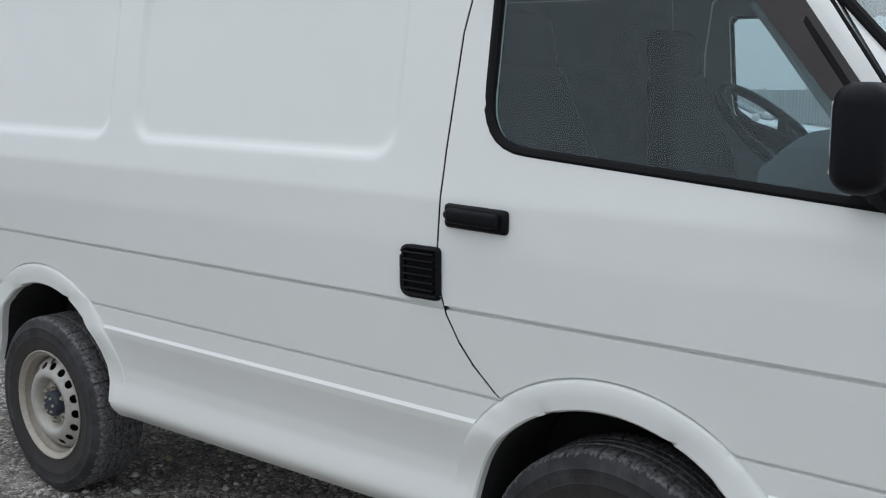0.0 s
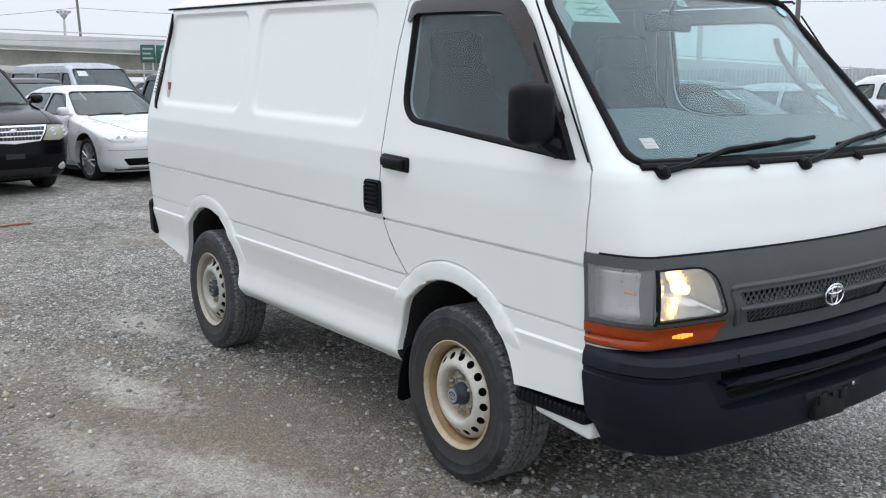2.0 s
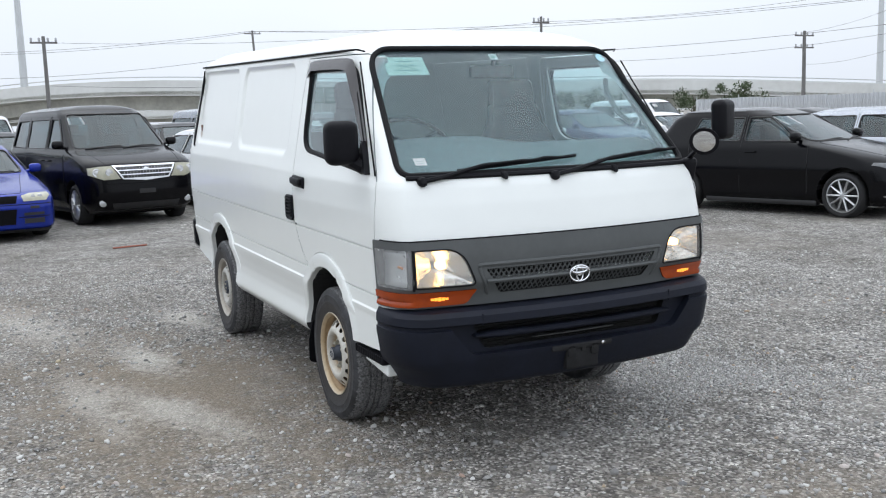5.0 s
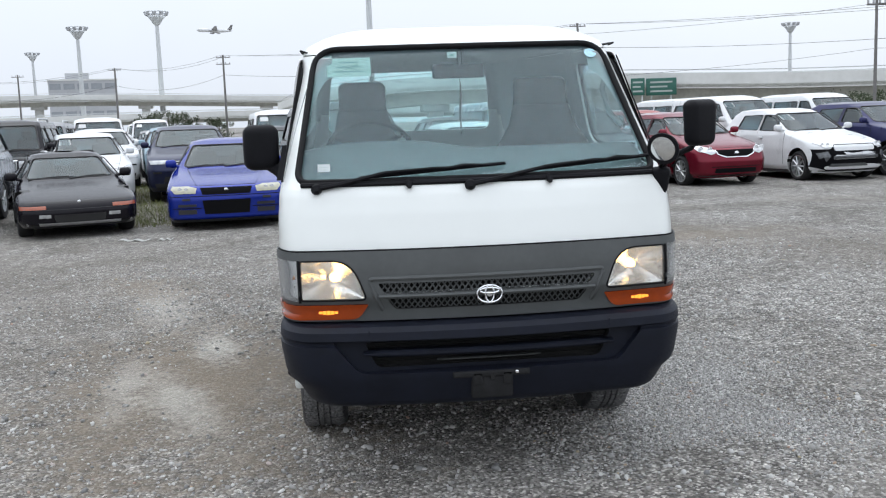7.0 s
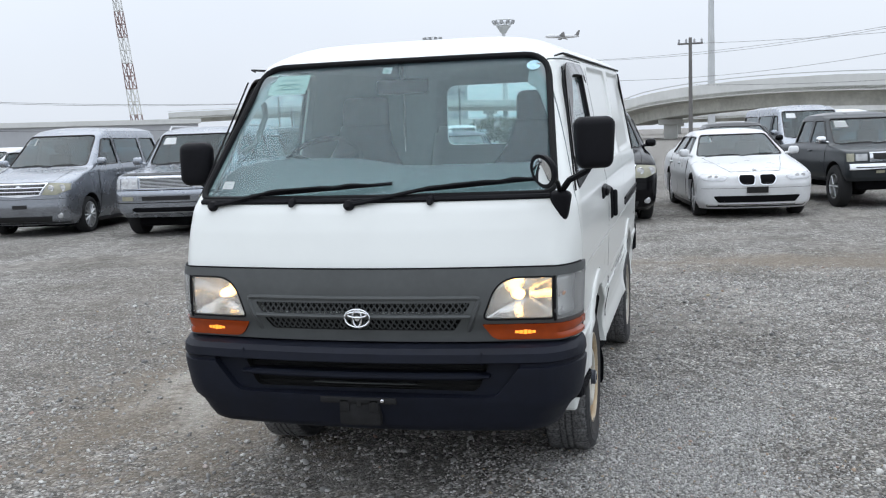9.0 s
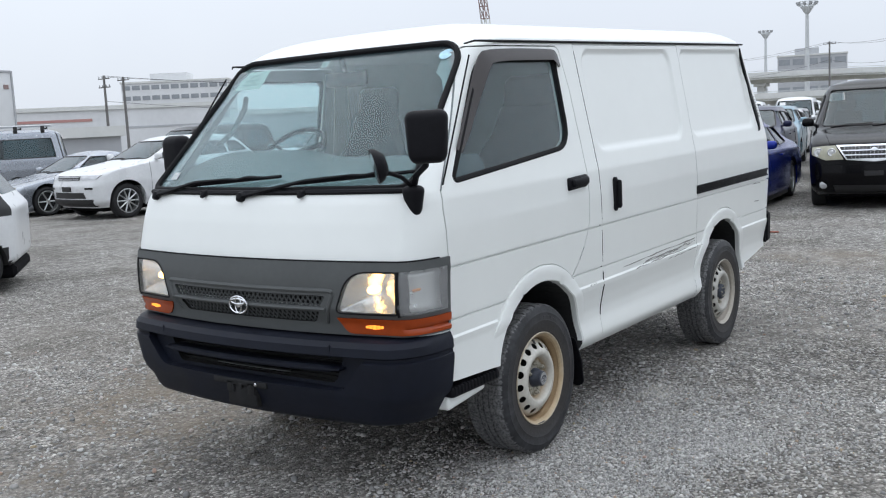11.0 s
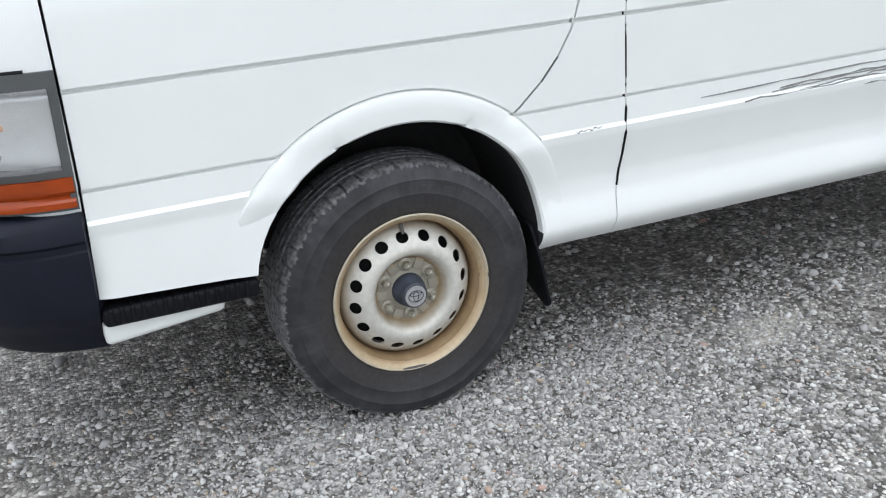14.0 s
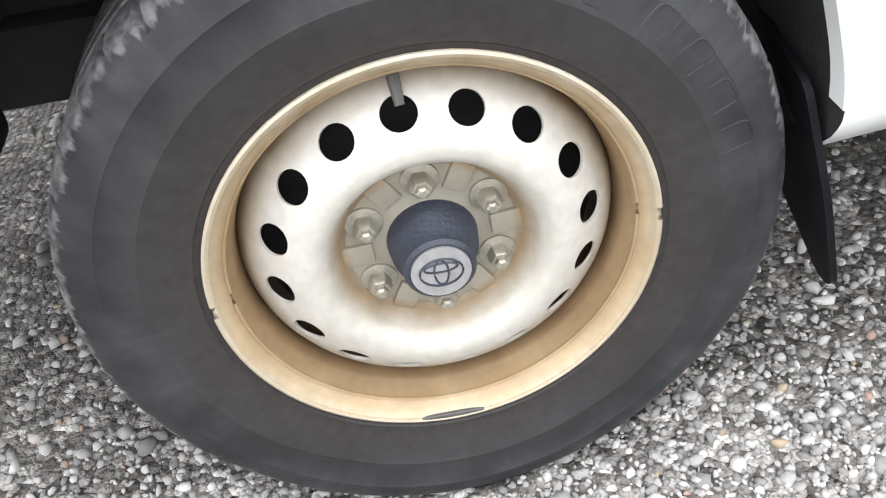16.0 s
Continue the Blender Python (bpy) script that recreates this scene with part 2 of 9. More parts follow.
def steel_wheel(name, tan):
    """Cream wheel paint with brown rust dust caught in the dish and the rim well; tan: how much of it."""
    m = bpy.data.materials.new(name)
    m.use_nodes = True
    n, l = m.node_tree.nodes, m.node_tree.links
    p = n["Principled BSDF"]
    p.inputs["Roughness"].default_value, p.inputs["Metallic"].default_value = 0.42, 0.15
    tc, flat, ln, ns, ad, sc, rp, spot, mx = n.new("ShaderNodeTexCoord"), n.new("ShaderNodeVectorMath"), n.new("ShaderNodeVectorMath"), n.new("ShaderNodeTexNoise"), n.new("ShaderNodeMath"), n.new("ShaderNodeMath"), n.new("ShaderNodeValToRGB"), n.new("ShaderNodeTexNoise"), n.new("ShaderNodeMix")
    flat.operation, ln.operation = "MULTIPLY", "LENGTH"
    flat.inputs[1].default_value = (1, 0, 1)
    ns.inputs["Scale"].default_value, ns.inputs["Detail"].default_value = 16, 5
    ad.operation, ad.inputs[1].default_value = "MULTIPLY_ADD", 0.016
    sc.operation, sc.inputs[1].default_value, sc.inputs[2].default_value = "MULTIPLY_ADD", 1 / 0.22, -0.008 / 0.22
    cream, pale = (0.60, 0.575, 0.51), (0.67, 0.65, 0.59)
    stops = [(0.0, (0.33, 0.305, 0.25)), (0.36, (0.40, 0.37, 0.30)), (0.405, (0.36, 0.26, 0.15)), (0.475, cream), (0.60, pale), (0.73, pale), (0.80, (0.52, 0.46, 0.36)), (0.845, (0.25, 0.16, 0.085)), (0.885, (0.40, 0.275, 0.15)), (0.935, (0.52, 0.40, 0.25)), (0.99, (0.60, 0.54, 0.43))]
    while len(rp.color_ramp.elements) < len(stops):
        rp.color_ramp.elements.new(0.5)
    for e, (q, c) in zip(rp.color_ramp.elements, stops):
        e.position, e.color = q, (*[a * tan + b * (1 - tan) for a, b in zip(c, (0.45, 0.44, 0.41))], 1)
    spot.inputs["Scale"].default_value, spot.inputs["Detail"].default_value = 70, 6
    mx.data_type, mx.blend_type = "RGBA", "MULTIPLY"
    mx.inputs[0].default_value = 0.35
    l.new(tc.outputs["Object"], flat.inputs[0])
    l.new(flat.outputs[0], ln.inputs[0])
    l.new(tc.outputs["Object"], ns.inputs["Vector"])
    l.new(tc.outputs["Object"], spot.inputs["Vector"])
    l.new(ns.outputs["Fac"], ad.inputs[0])
    l.new(ln.outputs["Value"], ad.inputs[2])
    l.new(ad.outputs[0], sc.inputs[0])
    l.new(sc.outputs[0], rp.inputs["Fac"])
    l.new(rp.outputs["Color"], mx.inputs[6])
    l.new(spot.outputs["Fac"], mx.inputs[7])
    l.new(mx.outputs[2], p.inputs["Base Color"])
    return m


M_STEELTAN, M_STEEL = steel_wheel("cream_wheel_rust_dust", 1.0), steel_wheel("grey_wheel_light_dust", 0.28)
M_CORNREF = mat("silvered_corner_reflector", (0.80, 0.80, 0.79), 0.28, 0.8, vary=0.1, scale=20, bump=0.10, bscale=25)
M_DARK = mat("gap_shade_black", (0.008, 0.008, 0.008), 0.9)


# ---- mesh helpers ----
def mesh_ob(name, verts, faces, material, smooth=True, parent=None, label=""):
    me = bpy.data.meshes.new(name)
    me.from_pydata([tuple(v) for v in verts], [], faces)
    me.validate()
    me.update()
    me.materials.append(material)
    if smooth:
        me.shade_smooth()
    ob = new(name, me)
    if parent:
        ob.parent = parent
    if label:
        ob["label"] = label
    return ob


def part(name, bm, material, parent=None, label="", smooth=True, auto=35):
    """Link a bmesh as one mesh object under a thing or part."""
    bmesh.ops.recalc_face_normals(bm, faces=bm.faces)
    me = bpy.data.meshes.new(name)
    if smooth:
        for f in bm.faces:
            f.smooth = True
        for e in bm.edges:
            if len(e.link_faces) == 2 and e.calc_face_angle(0) > radians(auto):
                e.smooth = False
    bm.to_mesh(me)
    bm.free()
    me.materials.append(material)
    ob = new(name, me)
    if parent:
        ob.parent = parent
    if label:
        ob["label"] = label
    return ob


def sharpen(ob, auto=35):
    """Smooth shading with hard edges where faces meet at more than auto degrees."""
    bm = bmesh.new()
    bm.from_mesh(ob.data)
    for f in bm.faces:
        f.smooth = True
    for e in bm.edges:
        e.smooth = not (len(e.link_faces) == 2 and e.calc_face_angle(0) > radians(auto))
    bm.to_mesh(ob.data)
    bm.free()


def cut(ob, cutter, op="DIFFERENCE", keep=False):
    """Apply a boolean to ob's mesh and drop the cutter."""
    md = ob.modifiers.new("b", "BOOLEAN")
    md.operation, md.solver, md.object = op, "MANIFOLD", cutter
    dg = bpy.context.evaluated_depsgraph_get()
    me = bpy.data.meshes.new_from_object(ob.evaluated_get(dg))
    ob.modifiers.clear()
    old = ob.data
    ob.data = me
    bpy.data.meshes.remove(old)
    if not keep:
        cd = cutter.data
        bpy.data.objects.remove(cutter)
        bpy.data.meshes.remove(cd)
    return ob


def prism(poly, a, b, axis="y"):
    """A closed prism over a polygon. axis y: polygon in (x, z); axis x: polygon in (y, z); axis z: polygon in (x, y)."""
    def at(p, h):
        return {"y": (p[0], h, p[1]), "x": (h, p[0], p[1]), "z": (p[0], p[1], h)}[axis]
    bm = bmesh.new()
    lo, hi = [bm.verts.new(at(p, a)) for p in poly], [bm.verts.new(at(p, b)) for p in poly]
    bm.faces.new(lo)
    bm.faces.new(hi)
    n = len(poly)
    for i in range(n):
        bm.faces.new((lo[i], lo[(i + 1) % n], hi[(i + 1) % n], hi[i]))
    return part("prism", bm, M_DARK, smooth=False)


def rounded(poly, r, n=5):
    """Round a polygon's corners; r is one radius or one for each corner."""
    out, k = [], len(poly)
    rs = r if isinstance(r, (list, tuple)) else [r] * k
    for i in range(k):
        p, a, b = Vector(poly[i]), Vector(poly[i - 1]), Vector(poly[(i + 1) % k])
        da, db = (a - p), (b - p)
        d = min(rs[i], da.length * 0.48, db.length * 0.48)
        s, e = p + da.normalized() * d, p + db.normalized() * d
        for j in range(n + 1):
            t = j / n
            out.append(tuple(s * (1 - t) ** 2 + p * 2 * t * (1 - t) + e * t * t))
    return out


def bm_box(bm, x0, x1, y0, y1, z0, z1, bevel=0.0, seg=2, m=None):
    got = bmesh.ops.create_cube(bm, size=1)["verts"]
    for v in got:
        v.co = Vector(((x0 + x1) / 2 + v.co.x * (x1 - x0), (y0 + y1) / 2 + v.co.y * (y1 - y0), (z0 + z1) / 2 + v.co.z * (z1 - z0)))
    if bevel:
        es = list({e for v in got for e in v.link_edges})
        res = bmesh.ops.bevel(bm, geom=es, offset=bevel, segments=seg, affect="EDGES", profile=0.5)
        got = list({v for f in res["faces"] for v in f.verts} | {v for v in got if v.is_valid})
    if m is not None:
        for v in got:
            v.co = m @ v.co
    return got


def bm_tube(bm, pts, r, n=8, closed=False, squash=1.0):
    """A tube along points; r is one radius or one for each point."""
    pts = [Vector(p) for p in pts]
    k = len(pts)
    rs = r if isinstance(r, (list, tuple)) else [r] * k
    rings, up = [], Vector((0, 0, 1))
    for i, p in enumerate(pts):
        a = pts[i - 1] if (i or closed) else p
        b = pts[(i + 1) % k] if (i < k - 1 or closed) else p
        d = (b - a).normalized()
        s = d.cross(up)
        if s.length < 0.05:
            s = d.cross(Vector((1, 0, 0)))
        s.normalize()
        u = s.cross(d).normalized()
        rings.append([bm.verts.new(p + (s * math.cos(2 * math.pi * j / n) + u * squash * math.sin(2 * math.pi * j / n)) * rs[i]) for j in range(n)])
    for i in range(k if closed else k - 1):
        a, b = rings[i], rings[(i + 1) % k]
        for j in range(n):
            bm.faces.new((a[j], a[(j + 1) % n], b[(j + 1) % n], b[j]))
    if not closed:
        bm.faces.new(rings[0])
        bm.faces.new(rings[-1])


def bm_lathe(bm, prof, n=48, axis="y", cx=0.0, cy=0.0, cz=0.0, close=False):
    """Revolve a profile of (radius, height) about an axis through (cx, cy, cz)."""
    rings = []
    for r, h in prof:
        ring = []
        for j in range(n):
            a = 2 * math.pi * j / n
            c, s = r * math.cos(a), r * math.sin(a)
            co = {"y": (cx + c, cy + h, cz + s), "z": (cx + c, cy + s, cz + h), "x": (cx + h, cy + c, cz + s)}[axis]
            ring.append(bm.verts.new(co))
        rings.append(ring)
    k = len(rings)
    for i in range(k if close else k - 1):
        a, b = rings[i], rings[(i + 1) % k]
        for j in range(n):
            bm.faces.new((a[j], a[(j + 1) % n], b[(j + 1) % n], b[j]))
    if not close:
        if prof[0][0] > 1e-4:
            bm.faces.new(rings[0])
        if prof[-1][0] > 1e-4:
            bm.faces.new(rings[-1])
    bmesh.ops.remove_doubles(bm, verts=bm.verts, dist=1e-5)


def lerp(table, v):
    return float(np.interp(v, [a for a, _ in table], [b for _, b in table]))


M_BULB = mat("headlamp_bulb", (1.0, 0.58, 0.18), 0.4, emit=7.5)
M_AMBERBULB = mat("amber_bulb", (0.9, 0.35, 0.08), 0.3, coat=0.5)
M_AMBERLIT = mat("lit_amber", (0.95, 0.30, 0.03), 0.3, emit=1.5)
M_DASH = mat("grey_dashboard", (0.10, 0.118, 0.122), 0.65, vary=0.12, bump=0.05, bscale=90)
M_NUT = mat("dull_nut_steel", (0.38, 0.36, 0.30), 0.4, 0.6, vary=0.25, scale=80)
M_HUB = mat("blue_black_hub", (0.030, 0.036, 0.052), 0.5, vary=0.4, scale=40, bump=0.2, bscale=200)
M_CAPFACE = mat("cap_silver", (0.42, 0.42, 0.42), 0.45, 0.5, vary=0.15, scale=90)
M_VALVE = mat("grey_rubber", (0.09, 0.085, 0.08), 0.6, vary=0.2, scale=80)


# ---- ground ----
def gravel_material():
    m = bpy.data.materials.new("grey_gravel")
    m.use_nodes = True
    n, l = m.node_tree.nodes, m.node_tree.links
    p = n["Principled BSDF"]
    p.inputs["Roughness"].default_value = 0.9
    tc = n.new("ShaderNodeTexCoord")

    def tex(kind, scale, detail=4.0):
        t = n.new(kind)
        t.inputs["Scale"].default_value = scale
        if kind == "ShaderNodeTexNoise":
            t.inputs["Detail"].default_value = detail
        l.new(tc.outputs["Object"], t.inputs["Vector"])
        return t

    def ramp(src, stops):
        r = n.new("ShaderNodeValToRGB")
        while len(r.color_ramp.elements) < len(stops):
            r.color_ramp.elements.new(0.5)
        for e, (q, c) in zip(r.color_ramp.elements, stops):
            e.position, e.color = q, (*c, 1)
        l.new(src, r.inputs["Fac"])
        return r

    def mix(f, a, b, mode="MIX"):
        x = n.new("ShaderNodeMix")
        x.data_type, x.blend_type = "RGBA", mode
        for s, v in ((0, f), (6, a), (7, b)):
            if isinstance(v, (int, float)):
                x.inputs[s].default_value = v
            elif isinstance(v, tuple):
                x.inputs[s].default_value = (*v, 1)
            else:
                l.new(v, x.inputs[s])
        return x.outputs[2]

    v1 = tex("ShaderNodeTexVoronoi", 74)
    v2 = tex("ShaderNodeTexVoronoi", 210)
    big, mid = tex("ShaderNodeTexNoise", 0.45, 5), tex("ShaderNodeTexNoise", 2.4, 6)
    sep = n.new("ShaderNodeSeparateColor")
    l.new(v1.outputs["Color"], sep.inputs["Color"])
    stones = ramp(sep.outputs["Red"], [(0.0, (0.085, 0.081, 0.076)), (0.45, (0.215, 0.207, 0.197)), (0.8, (0.37, 0.36, 0.345)), (1.0, (0.66, 0.65, 0.63))])
    # shade in the gaps between stones, painted into the colour by cell distance
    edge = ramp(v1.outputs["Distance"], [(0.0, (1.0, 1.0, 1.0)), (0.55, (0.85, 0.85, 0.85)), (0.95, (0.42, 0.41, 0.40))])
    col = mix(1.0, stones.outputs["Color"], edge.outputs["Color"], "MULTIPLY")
    fines = ramp(mid.outputs["Fac"], [(0.35, (0.17, 0.160, 0.148)), (0.65, (0.25, 0.235, 0.215))])
    cover = ramp(big.outputs["Fac"], [(0.52, (0, 0, 0)), (0.66, (0.7, 0.7, 0.7))])
    col = mix(cover.outputs["Color"], col, fines.outputs["Color"])
    # damp, trodden stretches: darker and browner than the raked stone
    damp = tex("ShaderNodeTexNoise", 0.85, 6)
    worn = ramp(damp.outputs["Fac"], [(0.36, (0.78, 0.755, 0.72)), (0.52, (1.08, 1.065, 1.045)), (0.70, (1.24, 1.23, 1.21))])
    col = mix(1.0, col, worn.outputs["Color"], "MULTIPLY")
    mott = tex("ShaderNodeTexNoise", 6.5, 3)
    blot = ramp(mott.outputs["Fac"], [(0.30, (0.66, 0.65, 0.64)), (0.70, (1.28, 1.28, 1.27))])
    col = mix(1.0, col, blot.outputs["Color"], "MULTIPLY")
    mott2 = tex("ShaderNodeTexNoise", 21, 2)
    blot2 = ramp(mott2.outputs["Fac"], [(0.33, (0.70, 0.695, 0.69)), (0.67, (1.26, 1.26, 1.255))])
    col = mix(1.0, col, blot2.outputs["Color"], "MULTIPLY")
    # bare sandy patches with their own outlines
    geo = n.new("ShaderNodeNewGeometry")
    grit = tex("ShaderNodeTexNoise", 19, 5)
    grain = ramp(sep.outputs["Red"], [(0.0, (0.80, 0.80, 0.80)), (0.6, (1.0, 1.0, 1.0)), (1.0, (1.30, 1.30, 1.30))])

    def patch(cx, cy, rx, ry, turn, col, tint, strength):
        mp = n.new("ShaderNodeMapping")
        mp.vector_type = "TEXTURE"
        mp.inputs["Location"].default_value, mp.inputs["Rotation"].default_value, mp.inputs["Scale"].default_value = (cx, cy, 0), (0, 0, radians(turn)), (rx, ry, 1)
        l.new(geo.outputs["Position"], mp.inputs["Vector"])
        ln = n.new("ShaderNodeVectorMath")
        ln.operation = "LENGTH"
        l.new(mp.outputs["Vector"], ln.inputs[0])
        wob = n.new("ShaderNodeMath")
        wob.operation = "MULTIPLY_ADD"
        wob.inputs[1].default_value = 1.6
        l.new(mid.outputs["Fac"], wob.inputs[0])
        frayed = n.new("ShaderNodeMath")
        frayed.operation, frayed.inputs[1].default_value = "MULTIPLY_ADD", 1.5
        l.new(grit.outputs["Fac"], frayed.inputs[0])
        l.new(ln.outputs["Value"], frayed.inputs[2])
        shiftback = n.new("ShaderNodeMath")
        shiftback.operation, shiftback.inputs[1].default_value = "SUBTRACT", 0.75
        l.new(frayed.outputs[0], shiftback.inputs[0])
        l.new(shiftback.outputs[0], wob.inputs[2])
        k = ramp(wob.outputs[0], [(0.0, (strength,) * 3), (1.0, (0, 0, 0))])
        k.color_ramp.elements[0].position, k.color_ramp.elements[1].position = 0.55, 1.0
        half = n.new("ShaderNodeMath")
        half.operation = "MULTIPLY"
        half.inputs[1].default_value = 0.55
        l.new(wob.outputs[0], half.inputs[0])
        l.new(half.outputs[0], k.inputs["Fac"])
        return mix(k.outputs["Color"], col, mix(1.0, grain.outputs["Color"], tint, "MULTIPLY"))

    for q in PATCHES:
        col = patch(*q[:5], col, q[5], q[6])
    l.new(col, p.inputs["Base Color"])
    b1, b2 = n.new("ShaderNodeBump"), n.new("ShaderNodeBump")
    b1.inputs["Strength"].default_value, b1.inputs["Distance"].default_value = 1.0, 0.010
    b2.inputs["Strength"].default_value, b2.inputs["Distance"].default_value = 0.6, 0.005
    b1.invert = b2.invert = True
    l.new(v1.outputs["Distance"], b1.inputs["Height"])
    l.new(v2.outputs["Distance"], b2.inputs["Height"])
    l.new(b1.outputs["Normal"], b2.inputs["Normal"])
    l.new(b2.outputs["Normal"], p.inputs["Normal"])
    return m


SAND, DUST, CLAY = (0.205, 0.170, 0.130), (0.42, 0.395, 0.355), (0.17, 0.148, 0.122)
PATCHES = [(-2.6, -3.2, 8.0, 3.6, 8, CLAY, 0.45), (0.30, -1.50, 2.3, 1.15, 8, SAND, 1.0), (0.60, -1.58, 1.00, 0.24, 20, DUST, 0.75), (0.20, -1.95, 0.9, 0.16, 8, DUST, 0.6), (-0.75, -1.52, 0.70, 0.20, 10, DUST, 0.9), (-1.9, -1.0, 0.75, 0.22, 10, DUST, 0.9), (-2.6, -2.2, 1.3, 0.30, 14, DUST, 0.7), (0.05, 0.92, 0.22, 0.11, 20, DUST, 0.9), (-5.6, 2.6, 2.8, 0.9, 95, SAND, 0.85), (-3.5, -2.5, 1.2, 0.5, 30, SAND, 0.6), (3.6, 0.6, 2.0, 0.9, 80, SAND, 0.6), (-4.5, 4.6, 3.5, 1.6, 20, CLAY, 0.45)]
M_GRAVEL = gravel_material()
N = 90


def reach(i, c, far):
    u = 2 * i / N - 1
    return c + math.copysign(12 * abs(u) + (far - 12) * abs(u) ** 6, u)


verts, faces = [], []
for i in range(N + 1):
    for j in range(N + 1):
        x, y = reach(i, 0, 1600), reach(j, 0, 1600)
        verts.append((x, y, 0.012 * noise.noise((x * 0.7, y * 0.7, 3.1)) - 0.004 if math.hypot(x, y) < 40 else 0.0))
for i in range(N):
    for j in range(N):
        a = i * (N + 1) + j
        faces.append((a, a + N + 1, a + N + 2, a + 1))
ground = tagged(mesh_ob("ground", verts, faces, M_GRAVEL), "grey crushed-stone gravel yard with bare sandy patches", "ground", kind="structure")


# ---- loose stones ----
def stone_material():
    m = bpy.data.materials.new("loose_grey_stone")
    m.use_nodes = True
    n, l = m.node_tree.nodes, m.node_tree.links
    p = n["Principled BSDF"]
    p.inputs["Roughness"].default_value = 0.88
    g, r, tc, ns, mx = n.new("ShaderNodeNewGeometry"), n.new("ShaderNodeValToRGB"), n.new("ShaderNodeTexCoord"), n.new("ShaderNodeTexNoise"), n.new("ShaderNodeMix")
    stops = [(0.0, (0.20, 0.20, 0.20)), (0.2, (0.29, 0.283, 0.272)), (0.45, (0.39, 0.381, 0.366)), (0.70, (0.50, 0.490, 0.471)), (0.90, (0.61, 0.60, 0.58)), (0.975, (0.70, 0.69, 0.67)), (0.985, (0.40, 0.27, 0.22)), (1.0, (0.44, 0.38, 0.26))]
    while len(r.color_ramp.elements) < len(stops):
        r.color_ramp.elements.new(0.5)
    for e, (q, c) in zip(r.color_ramp.elements, stops):
        e.position, e.color = q, (*c, 1)
    ns.inputs["Scale"].default_value, ns.inputs["Detail"].default_value = 180, 3
    mx.data_type, mx.blend_type = "RGBA", "MULTIPLY"
    mx.inputs[0].default_value = 0.3
    l.new(g.outputs["Random Per Island"], r.inputs["Fac"])
    l.new(tc.outputs["Object"], ns.inputs["Vector"])
    l.new(r.outputs["Color"], mx.inputs[6])
    l.new(ns.outputs["Fac"], mx.inputs[7])
    l.new(mx.outputs[2], p.inputs["Base Color"])
    return m


def loose_stones(label, x0, x1, y0, y1, count, size, seed, edge, skip=None, keep=None):
    """Many crushed stones, half sunk in the ground, as one mesh of small uneven lumps."""
    rng = np.random.default_rng(seed)
    ico = bmesh.new()
    bmesh.ops.create_icosphere(ico, subdivisions=1, radius=1.0)
    bv, bf = np.array([v.co[:] for v in ico.verts]), np.array([[v.index for v in f.verts] for f in ico.faces])
    ico.free()
    kinds = np.array([bv * (1 + rng.uniform(-0.34, 0.30, (12, 1))) for _ in range(24)])
    px, py = rng.uniform(x0, x1, count), rng.uniform(y0, y1, count)
    if skip:
        ok = ~((px > skip[0]) & (px < skip[1]) & (py > skip[2]) & (py < skip[3]))
        px, py = px[ok], py[ok]
    soft = np.minimum(np.minimum(px - x0, x1 - px), np.minimum(py - y0, y1 - py)) / edge
    wob = np.array([noise.noise((a * 2.3, b * 2.3, 1.3)) for a, b in zip(px, py)])
    ok = rng.random(len(px)) < np.clip(soft + 0.5 * wob, 0, 1)
    px, py = px[ok], py[ok]
    if keep:
        w = np.array([0.5 + 0.5 * noise.noise((a * keep, b * keep, 7.7)) for a, b in zip(px, py)])
        bare = np.clip(1.25 - np.hypot((px - 0.3) / 1.5, (py + 1.45) / 0.62), 0, 1)
        ok = rng.random(len(px)) < np.clip(2.2 * w - 0.35, 0.06, 1) * (1 - 0.9 * bare)
        px, py = px[ok], py[ok]
    n = len(px)
    r = np.clip(size * np.exp(rng.normal(0, 0.36, n)), size * 0.45, size * 2.6)
    q = rng.normal(size=(n, 4))
    q /= np.linalg.norm(q, axis=1)[:, None]
    a, b, c, d = q.T
    R = np.stack([1 - 2 * (c * c + d * d), 2 * (b * c - a * d), 2 * (b * d + a * c), 2 * (b * c + a * d), 1 - 2 * (b * b + d * d), 2 * (c * d - a * b), 2 * (b * d - a * c), 2 * (c * d + a * b), 1 - 2 * (b * b + c * c)], 1).reshape(n, 3, 3)
    S = np.stack([r * rng.uniform(0.9, 1.35, n), r * rng.uniform(0.75, 1.05, n), r * rng.uniform(0.5, 0.9, n)], 1)
    V = np.einsum("nij,nkj->nki", R, kinds[rng.integers(0, 24, n)] * S[:, None, :])
    V[:, :, 2] *= 0.8
    pz = np.array([0.012 * noise.noise((i * 0.7, j * 0.7, 3.1)) - 0.004 for i, j in zip(px, py)]) + r * rng.uniform(-0.05, 0.35, n)
    V += np.stack([px, py, pz], 1)[:, None, :]
    F = (bf[None] + 12 * np.arange(n)[:, None, None]).reshape(-1, 3)
    me = bpy.data.meshes.new("gravel")
    me.vertices.add(12 * n)
    me.vertices.foreach_set("co", V.reshape(-1))
    me.loops.add(3 * len(F))
    me.loops.foreach_set("vertex_index", F.reshape(-1))
    me.polygons.add(len(F))
    me.polygons.foreach_set("loop_start", np.arange(0, 3 * len(F), 3))
    me.update(calc_edges=True)
    me.materials.append(M_STONE)
    return tagged(new("gravel", me), label, "gravel", kind="stuff")


